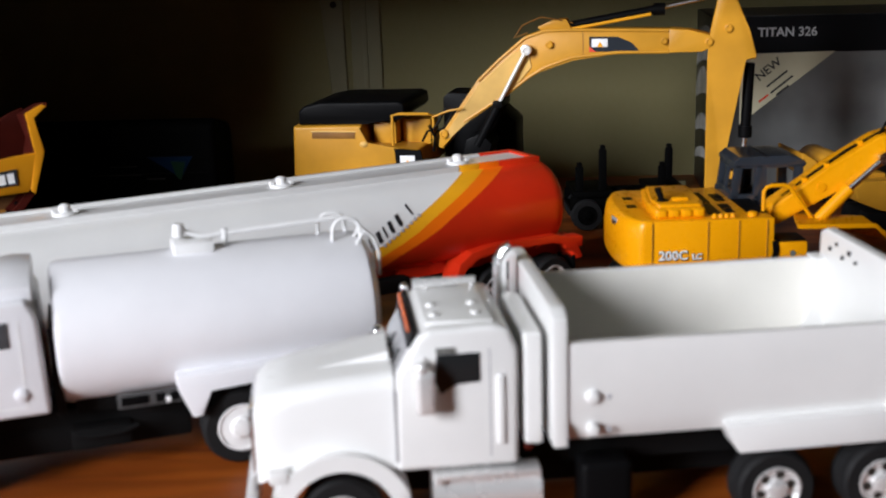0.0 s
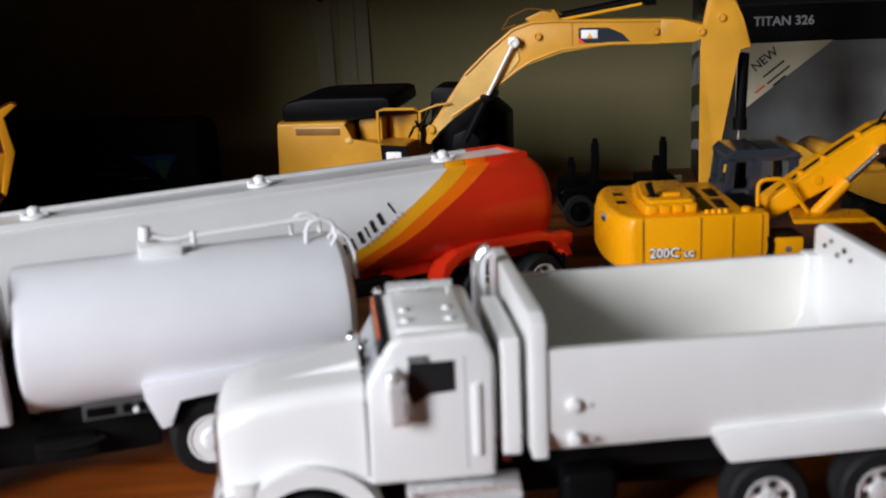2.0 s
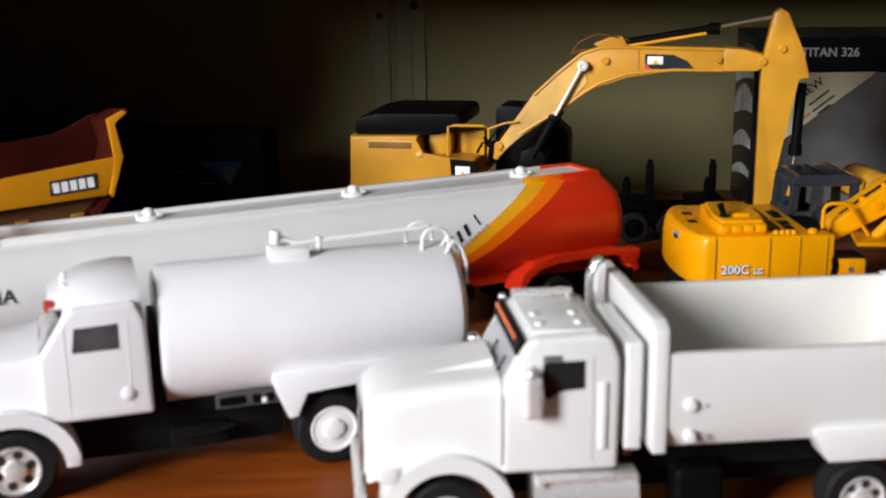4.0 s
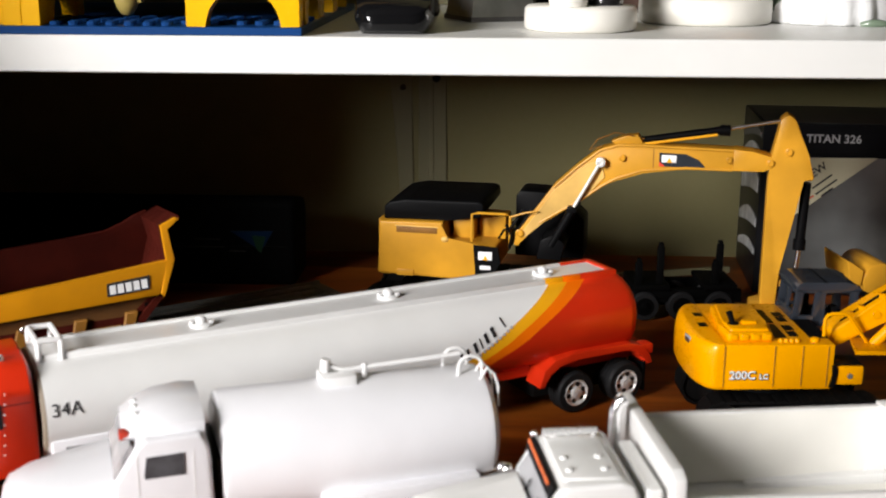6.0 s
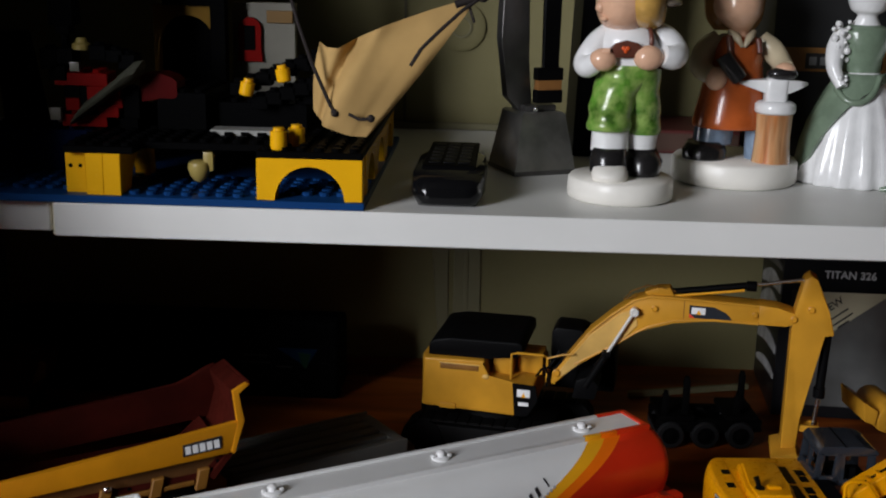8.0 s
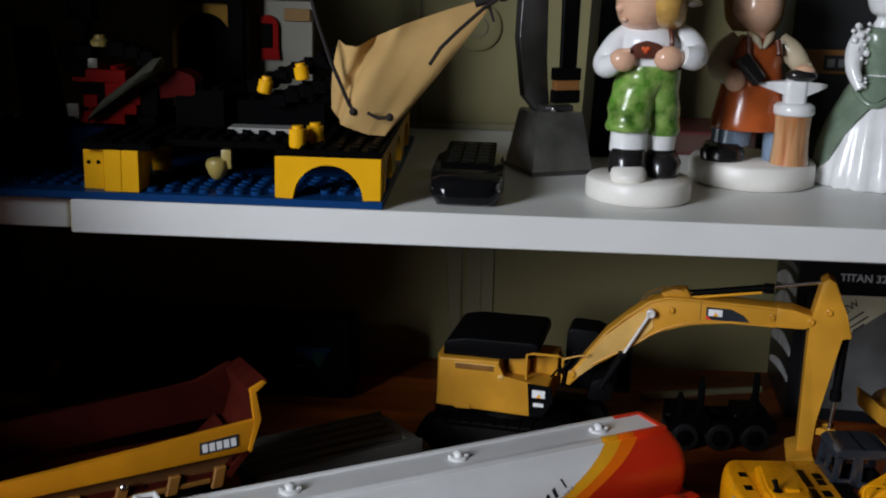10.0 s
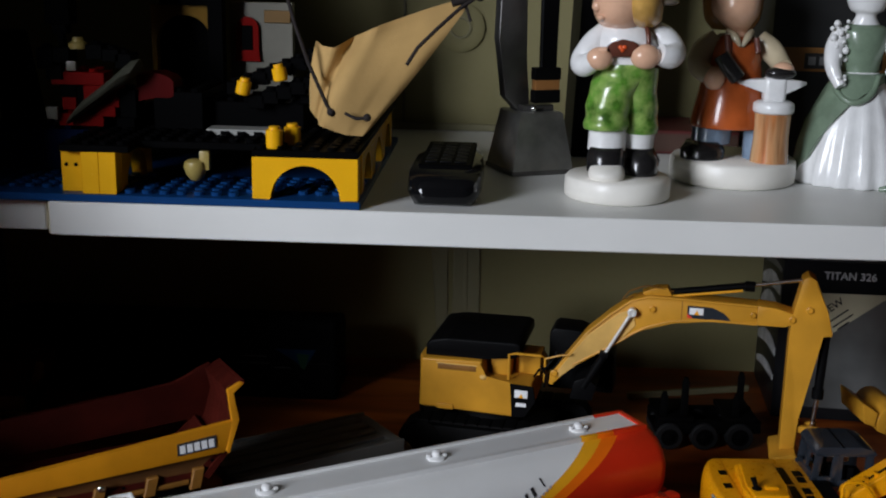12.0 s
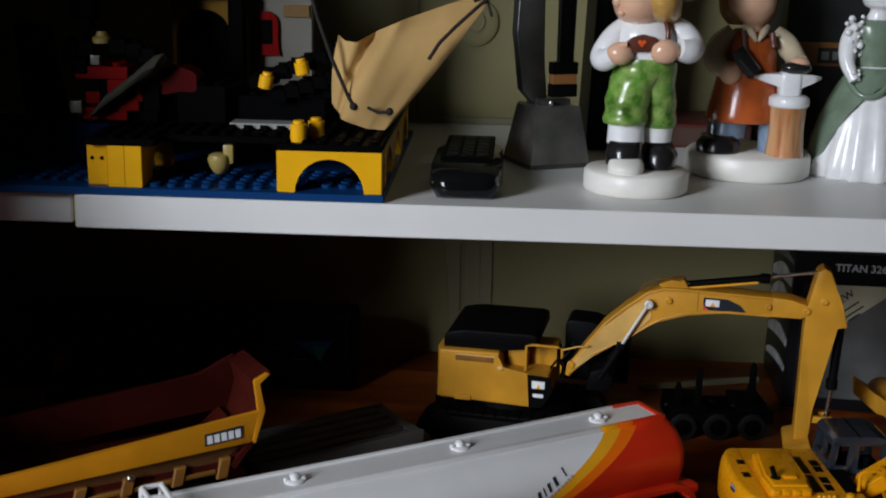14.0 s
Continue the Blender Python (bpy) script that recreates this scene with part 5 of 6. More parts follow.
def model_box():
    t = thing("product_box", "glossy black and grey cardboard model box with white title print", "box", 0.374, 0.168, 0, -4)
    w = 165
    gloss = material("black_gloss_card", (0.008, 0.008, 0.009), 0.3, vary=0.1, scale=20, fine=300, bump=0.02, spec=0.1)
    grey = material("grey_photo_print", (0.12, 0.122, 0.118), 0.3, vary=0.5, scale=16, fine=60, bump=0.01, coat=0.2)
    # the printed photograph runs from black by the title corner to pale grey
    nt = grey.node_tree
    place, split, fade, blend = nt.nodes.new("ShaderNodeTexCoord"), nt.nodes.new("ShaderNodeSeparateXYZ"), nt.nodes.new("ShaderNodeMapRange"), nt.nodes.new("ShaderNodeMix")
    blend.data_type, blend.blend_type = "RGBA", "MULTIPLY"
    blend.inputs["Factor"].default_value = 1.0
    fade.inputs["From Min"].default_value, fade.inputs["From Max"].default_value = 0.006, 0.075
    fade.inputs["To Min"].default_value, fade.inputs["To Max"].default_value = 0.1, 1.7
    nt.links.new(place.outputs["Object"], split.inputs[0])
    nt.links.new(split.outputs["X"], fade.inputs["Value"])
    nt.links.new(nt.nodes["Principled BSDF"].inputs["Base Color"].links[0].from_socket, blend.inputs["A"])
    nt.links.new(fade.outputs["Result"], blend.inputs["B"])
    nt.links.new(blend.outputs["Result"], nt.nodes["Principled BSDF"].inputs["Base Color"])
    part("carton", G().box(0, w, 0, 76, 0.2, 98.8, 0.8, 2), gloss, t)
    part("photo", G().box(6, w - 1, -0.35, 0.3, 8, 80), grey, t, "grey photograph print")
    part("top_print", G().box(2, w - 2, 2, 74, 98.7, 99.0), material("dull_grey_print", (0.07, 0.07, 0.068), 0.35, vary=0.3, scale=20), t, "grey print on the top")
    part("flash", G().prism([(15, 79.6), (63, 80.4), (15.5, 43)], "y", -0.9, -0.4), material("cream_print", (0.56, 0.52, 0.36), 0.4, vary=0.06), t, "cream corner flash")
    lettering("writing", "TITAN 326", 6.4, material("grey_title_print", (0.4, 0.4, 0.4), 0.5, vary=0.05), t, front(38.5, -0.6, 90.5), "white title print", 0.04, bold=0.12)
    lettering("writing", "NEW", 6.4, TEXT_B, t, front(29.5, -1.1, 71.5, 0, 39), "black word on the cream flash", 0.04, bold=0.1)
    for k, (x, z, L, m) in enumerate(((34, 66.6, 13, TEXT_B), (36.5, 63.6, 14, TEXT_B), (27.5, 56.5, 6, TEXT_R), (37, 60.6, 8, TEXT_B))):
        b = part("print_line", G().box(-L / 2, L / 2, -0.5, 0.5, 0, 0.08), m, t)
        b.matrix_basis = front(x, -1.02, z, 0, 39)
    white = material("white_print_card", (0.5, 0.5, 0.5), 0.35, vary=0.35, scale=60)
    dim_print = material("dim_print_card", (0.1, 0.1, 0.1), 0.4, vary=0.2)
    # pale curved shapes printed on the box's end
    for z, h, pale in ((90, 5, False), (76, 10, True), (58, 15, True), (38, 9, True), (22, 6, True)):
        low = [(4 + 66 * k / 8, z - 9 * (k / 8) ** 1.6) for k in range(9)]
        high = [(y, q + h * (0.35 + 0.65 * math.sin(math.pi * (0.1 + 0.8 * k / 8)))) for k, (y, q) in enumerate(low)]
        part("side_print", G().prism(low + high[::-1], "x", -0.5, 0.2), white if pale else dim_print, t, "pale curved printed shape")
    part("red_print", G().box(115, 139, -0.7, -0.3, 88, 94), TEXT_R, t)
    return t


fuel_tanker()
small_excavator()
large_excavator()
articulated_dumper()
black_case()
ribbed_ramp()
far_dumper()
stake_trailer()
white_rod()
yellow_loader()
model_box()


# ---------------------------------------------------------------- things on the upper shelf
LY = material("yellow_brick_plastic", (0.80, 0.41, 0.006), 0.25, spec=0.3, vary=0.03, scale=80, bump=0.01)
LB = material("blue_brick_plastic", (0.006, 0.042, 0.15), 0.35, spec=0.1, vary=0.05, scale=80, bump=0.01)
LK = material("black_brick_plastic", (0.0018, 0.0018, 0.002), 0.45, spec=0.02, vary=0.05, scale=80, bump=0.01)
LR = material("red_brick_plastic", (0.19, 0.004, 0.003), 0.35, spec=0.06, vary=0.05, scale=80, bump=0.01)
LG = material("grey_brick_plastic", (0.3, 0.3, 0.28), 0.3, vary=0.05, scale=80, bump=0.01)
LT = material("tan_brick_plastic", (0.34, 0.26, 0.075), 0.35, vary=0.05, scale=80, bump=0.01)
# white bricks greyed down, the dim light is in their colour
LW = material("dimmed_white_brick_plastic", (0.2, 0.19, 0.155), 0.3, vary=0.04, scale=80, bump=0.01)
CLOTH = material("tan_sail_cloth", (0.48, 0.3, 0.105), 0.85, vary=0.1, scale=40, fine=1800, bump=0.35)
CORD = material("dark_cord", (0.014, 0.009, 0.008), 0.8, vary=0.1)


def studs(g, x0, x1, y0, y1, z, n=10):
    x = x0 + 4
    while x < x1 - 2:
        y = y0 + 4
        while y < y1 - 2:
            g.cyl((x, y, z - 0.05), (x, y, z + 1.7), 2.4, n=n)
            y += 8
        x += 8
    return g


def brick(x0, x1, y0, y1, z0, z1, top=False):
    g = G().box(x0 + 0.05, x1 - 0.05, y0 + 0.05, y1 - 0.05, z0, z1 - 0.05, 0.25, 1)
    return studs(g, x0, x1, y0, y1, z1 - 0.05) if top else g


def arch_profile(a0, a1, z0, z1, leg=8.0, n=14):
    c, r = (a0 + a1) / 2, (a1 - a0) / 2 - leg
    pts = [(a0, z0), (a0, z1), (a1, z1), (a1, z0), (a1 - leg, z0)]
    pts += [(c + r * math.cos(math.pi * i / n), z0 + min(r * math.sin(math.pi * i / n), z1 - z0 - 3.2)) for i in range(n + 1)]
    return pts + [(a0 + leg, z0)]


def brick_pier():
    t = thing("toy_brick_pier", "yellow, black and blue building-brick harbour model with a cloth sail", "toy bricks", 0, 0, 0)
    z0, z1 = 161.5, 180.7
    base = part("baseplate", studs(studs(G().box(-127, 142.5, 1, 193, 158.1, z0, 0.3, 1), -121.5, 142.5, 12, 52, z0), 32, 93, 4, 12, z0), LB, t, "blue studded baseplate")
    tagged(base, kind="stuff")
    part("arch", G().prism(arch_profile(93.5, 141.5, z0, z1), "y", 3, 11, 0.25, 1), LY, t, "yellow arch brick")
    for a in (19, 68, 117):
        part("arch", G().prism(arch_profile(a, a + 48, z0, z1), "x", 133.4, 141.4, 0.25, 1), LY, t, "yellow arch brick")
    part("arch", G().prism(arch_profile(11.2, 59.2, z0, z1), "x", 23.6, 31.4, 0.25, 1), LY, t, "yellow arch brick")
    for x in (15.5, 23.5):
        part("brick", brick(x, x + 8, 3, 11, z0, z1), LY, t, "yellow brick")
    part("brick", brick(4.5, 14, 8, 16, z0, z1), LY, t, "yellow brick with peg holes")
    part("peg_hole", G().cyl((7, 8.1, 174), (7, 7.7, 174), 0.9, n=10).cyl((11.5, 8.1, 174), (11.5, 7.7, 174), 0.9, n=10), LK, t)
    # decks
    for x0, x1, y0, y1 in ((93.5, 141.5, 3, 51), (93.5, 141.5, 51, 99), (93.5, 141.5, 99, 190), (5.5, 93.5, 19, 51), (5.5, 93.5, 51, 99), (5.5, 37.5, 3, 19), (5.5, 93.5, 99, 147)):
        part("deck_plate", brick(x0, x1, y0, y1, z1, z1 + 3.2, True), LK, t, "black studded plate")
    g = G()
    for i in range(6):
        x = 96 + 8 * i
        g.box(x, x + 2.2, 12, 46, z1 + 3.2, z1 + 5.2, 0.3, 1)
    part("deck_grille", g, LK, t)
    part("tile", G().box(64, 98, 40, 52, 184.2, 187, 0.2, 1), LG, t, "light grey tile")
    g = G()
    for i in range(4):
        g.box(63 + 8 * i, 67 + 8 * i, 39.4, 40, 184.2, 186.2)
    part("tile_notch", g, LK, t)
    # darker copy of the brick blue carries the shade at this end
    part("blue_wall", brick(-124, 4, 52, 76, z0, 183, True), material("shaded_blue_brick_plastic", (0.004, 0.012, 0.05), 0.4, spec=0.06), t, "blue brick block, painted darker for shade")
    part("hook", G().turn([(0.8, 0), (2.6, 0.8), (4.4, 3.4), (5.6, 7), (5.0, 9.4), (3.0, 10.4)], (62.5, 24, 164.6), "z", 14).box(64.5, 69.5, 22, 27, 170, 179.4, 1.2), LT, t, "tan hook-shaped piece")
    # barrels on the deck
    for x, y in ((103, 8), (109.5, 18)):
        part("round_brick", G().turn([(3.4, 0), (3.9, 0.6), (3.9, 8.4), (2.6, 8.5), (2.5, 10), (0.1, 10)], (x, y, z1 + 3.3), "z", 16), LY, t, "yellow round brick")
    # mast, back wall with gate and window
    part("mast", brick(50, 58, 104, 112, z1 + 3, 300), LK, t, "black mast")
    # gate yellow darkened to ochre to stand for the shade it sits in
    part("gate", G().prism([(16, 184), (16, 241), (50, 241), (50, 184), (49.2, 184)] + [(34 + 15 * math.cos(math.pi * i / 16), 221 + 15 * math.sin(math.pi * i / 16)) for i in range(17)] + [(18.8, 184)], "y", 118, 126, 0.3, 1), material("shaded_yellow_brick_plastic", (0.3, 0.16, 0.015), 0.4, spec=0.15), t, "yellow arched gate with its recess shade painted in")
    part("gate_door", G().box(17, 49.6, 124, 127, 184, 238), LK, t)
    part("gate_lintel", brick(22, 50, 114, 126, 241, 250.6), LK, t)
    part("wall_panel", G().box(58, 92, 120, 127, 184, 243, 0.3, 1), LW, t, "white wall panel with dim light put into its colour")
    part("window_frame", G().prism([(61, 212), (75, 212), (74, 218), (74, 229)] + [(68 + 6.2 * math.cos(math.pi * i / 8), 229 + 6.5 * math.sin(math.pi * i / 8)) for i in range(9)] + [(62, 229), (62, 218)], "y", 117.5, 120.2, 0.3, 1), LR, t, "red arched window frame")
    part("window_hole", G().box(65, 71, 117, 117.6, 218, 231, 0.2, 1), LK, t)
    part("sign", G().box(77, 91, 118.6, 120.2, 232.5, 239, 0.3, 1), material("brown_brick_plastic", (0.2, 0.11, 0.03), 0.35), t, "tan sign tile")
    part("roof", brick(14, 96, 112, 130, 252.6, 270), LY, t)
    # dark hulls in the middle of the deck
    part("cargo", brick(36, 60, 50, 98, 184, 203, True), LK, t, "black brick hull")
    part("cargo", brick(60, 108, 58, 90, 184, 198, True), LK, t, "black brick hull")
    part("cargo", brick(104, 112, 56, 80, 198, 207.6, True), LK, t, "black brick hull")
    # arms of stepped bricks with studs
    for xa, za, xb, zb, y, k in ((74, 206, 112, 221, 58, 7), (86, 200.5, 113, 210, 51, 5)):
        for i in range(k):
            u = i / (k - 1)
            x, z = xa + (xb - xa) * u, za + (zb - za) * u
            part("arm_brick", brick(x - 4, x + 4, y, y + 8, z - 4.6, z + 1.6, True), LK, t, "black brick")
    for x, y, z, lean in ((79.5, 50, 202.6, 12), (98.5, 50, 209.5, -10)):
        cone = part("round_brick", G().turn([(2.8, 0), (3.5, 0.6), (3.5, 6.4), (2.4, 6.5), (2.3, 8.2), (0.1, 8.2)], (0, 0, 0), "z", 16), LY, t, "small yellow round brick")
        cone.matrix_basis = pose(x / 1000, y / 1000, z / 1000, 0, lean, 0)
    # crane at the far end
    part("winch", G().box(-14, -2, 46, 58, 234, 300, 0.8).box(-11.5, -4.5, 48, 56, 229.5, 234, 0.5).box(-9.6, -6.4, 50, 54, 225, 229.6, 0.5), LK, t, "black hanging winch")
    for x0, x1, z0, z1 in ((-19, -11, 213, 223), (-11, -3, 216, 223.4), (5, 13, 218, 225), (13, 21, 217, 223), (19, 27, 214, 221), (-15, -7, 208, 215)):
        part("crane_arm", brick(x0, x1, 46, 58, z0, z1, True), LK, t, "black brick")
    part("crane_cap", G().turn([(4.6, 0), (4.6, 2.4), (3.0, 3.4), (2.4, 5.4), (0.1, 5.4)], (0, 51, 222.6), "z", 12), LT, t, "tan round brick")
    for x0, x1, z0, z1 in ((-13, 13, 205.5, 211.6), (3, 19, 198, 205.5), (-8, -1, 193.4, 199.4), (12, 20, 195, 199.6), (-10, 12, 185.6, 191.6), (8, 18, 190.5, 196)):
        part("crane_body", brick(x0, x1, 46 + 0.1 * abs(x0), 62, z0, z1, True), LR, t, "red brick")
    # sloped brick in a darkened copy of the red, its dimness painted in
    part("crane_body", G().loft([[(x, 50, z0), (x, 66, z0), (x, 66, z1), (x, 50, z1)] for x, z0, z1 in ((28, 198, 211), (38, 200, 212), (44, 200, 210), (46, 201, 208))]), material("shaded_red_brick_plastic", (0.07, 0.003, 0.003), 0.5, spec=0.05), t, "red sloped brick")
    for x0, x1, z0, z1 in ((-9, -1, 199.4, 205.4), (-12, -6, 188, 193.4), (20, 28, 190, 204), (18, 27, 184, 190), (-1, 4, 196, 205)):
        part("crane_block", brick(x0, x1, 48, 62, z0, z1, True), LK, t, "black brick")
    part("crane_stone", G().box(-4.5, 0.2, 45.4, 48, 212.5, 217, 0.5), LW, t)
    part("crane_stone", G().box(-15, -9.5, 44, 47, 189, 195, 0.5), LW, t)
    part("chute", G().loft([[(x + 0.6 * r * math.sin(q), 43 + r * math.cos(q), z + r * math.sin(q)) for q in [2 * math.pi * i / 12 for i in range(12)]] for x, z, r in ((-3, 190, 3.0), (1, 193.5, 5.4), (14, 203, 6.2), (24, 211, 7.2), (29, 213, 6.0), (32, 213.6, 2.6))]), material("olive_grey_brick_plastic", (0.05, 0.05, 0.036), 0.7, spec=0.1), t, "olive-grey chute")
    # sail: one folded sheet of cloth
    g = G()
    nu, nv = 30, 18
    top_line = [(0.0, 116, 48, 229.5), (0.1, 119.5, 46, 227), (0.2, 125, 44, 226.5), (0.32, 133, 44, 231), (0.5, 147, 46, 237.5), (0.75, 168, 52, 245), (1.0, 191, 56, 252)]
    low_line = [(0.0, 113, 46, 197), (0.3, 118, 40, 190.5), (0.7, 132, 36, 186.5), (0.9, 139.5, 36, 186), (1.0, 142, 38, 188)]

    def along(line, u):
        for a, b in zip(line, line[1:]):
            if u <= b[0]:
                k = (u - a[0]) / (b[0] - a[0])
                k = k * k * (3 - 2 * k) * 0.5 + k * 0.5
                return Vector(a[1:]).lerp(Vector(b[1:]), k)
        return Vector(line[-1][1:])
    rows = []
    for j in range(nv + 1):
        v = j / nv
        row = []
        for i in range(nu + 1):
            u = i / nu
            p = along(low_line, u).lerp(along(top_line, u), v)
            crease = 10 * math.exp(-((u - 0.22 - 0.12 * v) / 0.07) ** 2) - 3 * math.exp(-((u - 0.42) / 0.12) ** 2)
            belly = -7 * math.sin(math.pi * u) * math.sin(math.pi * min(1, v * 1.1 + 0.05))
            row.append(p + Vector((3.0 * math.sin(math.pi * v) * (u - 0.5), crease * (0.4 + 0.6 * v) + belly + 0.8 * math.sin(9 * u + 4 * v), 0)))
        rows.append(row)
    for off in (0.0, 0.7):
        vs = [[g.bm.verts.new(p + Vector((0, off, 0))) for p in r] for r in rows]
        for a, b in zip(vs, vs[1:]):
            for i in range(nu):
                g.bm.faces.new((a[i], a[i + 1], b[i + 1], b[i]))
    sail = part("sail", g, CLOTH, t, "draped tan cloth sail", 80)
    part("rope", G().tube([(100, 42, 262), (107, 40, 238), (114, 36, 220), (123, 33, 201), (125, 33, 198)], 0.9, 8).ball((125, 33, 197.6), 2.0, n=10, m=6), CORD, t, "dark cord with a knot")
    part("rope", G().tube([(132, 30, 197.6), (137, 29, 195.4), (142, 29, 195.8)], 0.8, 8).ball((142.5, 29, 196), 1.9, n=10, m=6), CORD, t, "short dark cord with a knot")
    part("rope", G().tube([(160, 36, 220), (165, 37, 228), (173, 40, 236), (184, 44, 246), (190, 46, 250)], 0.9, 8), CORD, t, "dark cord along the sail's edge")
    part("yard_end", G().cyl((180, 46, 248), (194, 48, 252.5), 1.9, n=12).ball((193, 48, 252), 2.9, n=12, m=8).cyl((186, 46, 249), (189, 45, 240), 0.7, n=8), CORD, t, "dark peg through the sail's corner")
    return t


KEY = material("glossy_black_key", (0.003, 0.003, 0.0035), 0.4, spec=0.08, vary=0.05, bump=0.0)


def handset():
    t = thing("black_handset", "glossy black handset with a keypad lying on the white shelf", "phone", 0.179, 0.0125, 0.158, -1)
    def ring(y, hw, z0, z1):
        k = hw * 0.82
        return [(-k, y, z0), (-hw, y, z0 + (z1 - z0) * 0.4), (-hw * 0.95, y, z1 - 1.5), (-k * 0.9, y, z1), (k * 0.9, y, z1), (hw * 0.95, y, z1 - 1.5), (hw, y, z0 + (z1 - z0) * 0.4), (k, y, z0)]
    part("shell", G().loft([ring(-0.5, 9, 4, 7), ring(1, 13, 1.5, 10), ring(5, 16, 0.2, 13), ring(12, 17.4, 0.1, 15.6), ring(56, 17.2, 0.1, 16.0), ring(82, 15, 0.3, 14), ring(88, 10, 2, 12)]), material("black_gloss_plastic", (0.005, 0.005, 0.0055), 0.1, spec=0.4, vary=0.05, bump=0.0), t)
    for k in (-1, 1):
        part("side_trim", G().tube([(k * 14.6, 4, 7.5), (k * 16.2, 12, 8), (k * 16.3, 58, 9)], 0.9, 8), SILVER, t, "silver side trim")
    part("keypad", G().prism([(-12.5, 14), (12.5, 14), (12.3, 82), (-12.3, 82)], "z", 15.0, 17.4, 0.6, 1), LK, t)
    for j in range(6):
        for i in range(3):
            x, y = -7 + 7 * i, 22 + 9.5 * j
            part("key", G().box(x - 2.8, x + 2.8, y - 3.2, y + 3.2, 17.2, 18.2, 0.45, 2), KEY, t, "glossy black key")
    return t


def award():
    t = thing("metal_award", "grey metal trophy with a wedge-shaped base and a black strap", "trophy", 0.2205, 0.116, 0.158, 24)
    steel = material("brushed_pewter", (0.5, 0.5, 0.47), 0.36, metal=0.95, vary=0.25, scale=70, fine=300, bump=0.12)
    dark = material("dark_pewter", (0.16, 0.155, 0.15), 0.4, metal=0.9, vary=0.2, scale=60, fine=300, bump=0.1)
    part("base", G().loft([[(-18, -18, 0.1), (18, -18, 0.1), (18, 18, 0.1), (-18, 18, 0.1)], [(-18, -18, 2.4), (18, -18, 2.4), (18, 18, 2.4), (-18, 18, 2.4)]]), dark, t)
    part("wedge", G().loft([[(-17.4, -17.4, 2.4), (17.4, -17.4, 2.4), (17.4, 17.4, 2.4), (-17.4, 17.4, 2.4)], [(-12.4, -13, 31.5), (12.4, -13, 31.5), (12.4, 13, 31.5), (-12.4, 13, 31.5)], [(-11, -12, 32.6), (11, -12, 32.6), (11, 12, 32.6), (-11, 12, 32.6)]]), steel, t)
    part("collar", G().box(-9, 9, -9, 9, 32, 36, 1.0, 2), dark, t)
    part("blade", G().prism([(-17, 40), (-9, 32), (-2, 32), (-5, 60), (-6, 110), (-20, 112), (-21, 70)], "y", -3, 4, 1.0, 2), dark, t, "tall dark metal blade")
    part("strap", G().prism([(0.6, 44), (9.6, 44), (10.4, 110), (0, 110)], "y", -9, -6, 0.6, 1).box(-3.5, 11.5, -11, -5, 37, 44, 0.8, 2).box(-3.5, 11.5, -11, -5, 49, 55.5, 0.8, 2), BLACK, t, "black strap")
    part("band", G().box(-2.8, 11, -10.4, -5.4, 43.8, 49.2, 0.4), material("orange_brown_band", (0.3, 0.13, 0.035), 0.5), t, "orange-brown band")
    part("stud", G().ball((-4.5, -12, 34.5), 1.6), SILVER, t)
    return t


def porcelain(name, colour, vary=0.06, scale=120, second=None, mix=0.3, stretch=None):
    return material(name, colour, 0.22, vary=vary, scale=scale, fine=150, bump=0.3, coat=0.25, stretch=stretch, second=second, mix=mix, relief=0.0012)


P_BASE = material("cream_bisque_base", (0.82, 0.79, 0.72), 0.34, vary=0.06, scale=60, fine=200, bump=0.15)
P_PURE = porcelain("white_glaze", (0.8, 0.8, 0.79))
P_GREEN = porcelain("mottled_green_glaze", (0.1, 0.25, 0.03), 0.6, 110, (0.27, 0.4, 0.1), 0.35)
P_SKIN = porcelain("pink_beige_glaze", (0.72, 0.43, 0.28), 0.08)
P_BLACK = porcelain("black_glaze", (0.015, 0.014, 0.014))
P_BROWN = porcelain("brown_glaze", (0.12, 0.04, 0.025), 0.2)
P_BLOND = porcelain("honey_glaze", (0.55, 0.32, 0.08), 0.2)
P_HAIR = porcelain("golden_brown_glaze", (0.3, 0.14, 0.035), 0.2)
P_RUST = porcelain("rust_orange_glaze", (0.42, 0.09, 0.02), 0.25, 60)
P_BLUE = porcelain("grey_blue_glaze", (0.2, 0.27, 0.36), 0.25)
P_WOODG = porcelain("streaked_brown_glaze", (0.34, 0.11, 0.03), 0.7, 260, (0.6, 0.36, 0.18), 0.4, (1.0, 1.0, 0.1))
P_SAGE = porcelain("sage_green_glaze", (0.17, 0.23, 0.16), 0.15)
P_REDH = porcelain("red_orange_glaze", (0.75, 0.1, 0.02))
P_GREYH = porcelain("grey_brown_glaze", (0.16, 0.13, 0.1))
P_TAN = porcelain("sand_glaze", (0.5, 0.42, 0.28))


def limb(g, pts, radii, n=16):
    both = eased([(*p, w) for p, w in zip(pts, radii)])
    pts, radii = [q[:3] for q in both], [max(0.3, q[3]) for q in both]
    rings, u = [], None
    pts = [Vector(p) for p in pts]
    for i, (p, r) in enumerate(zip(pts, radii)):
        d = (pts[min(i + 1, len(pts) - 1)] - pts[max(i - 1, 0)]).normalized()
        u = d.orthogonal().normalized() if u is None else (u - d * u.dot(d)).normalized()
        w = d.cross(u)
        rings.append([p + r * (math.cos(2 * math.pi * k / n) * u + math.sin(2 * math.pi * k / n) * w) for k in range(n)])
    g.loft(rings)
    return g


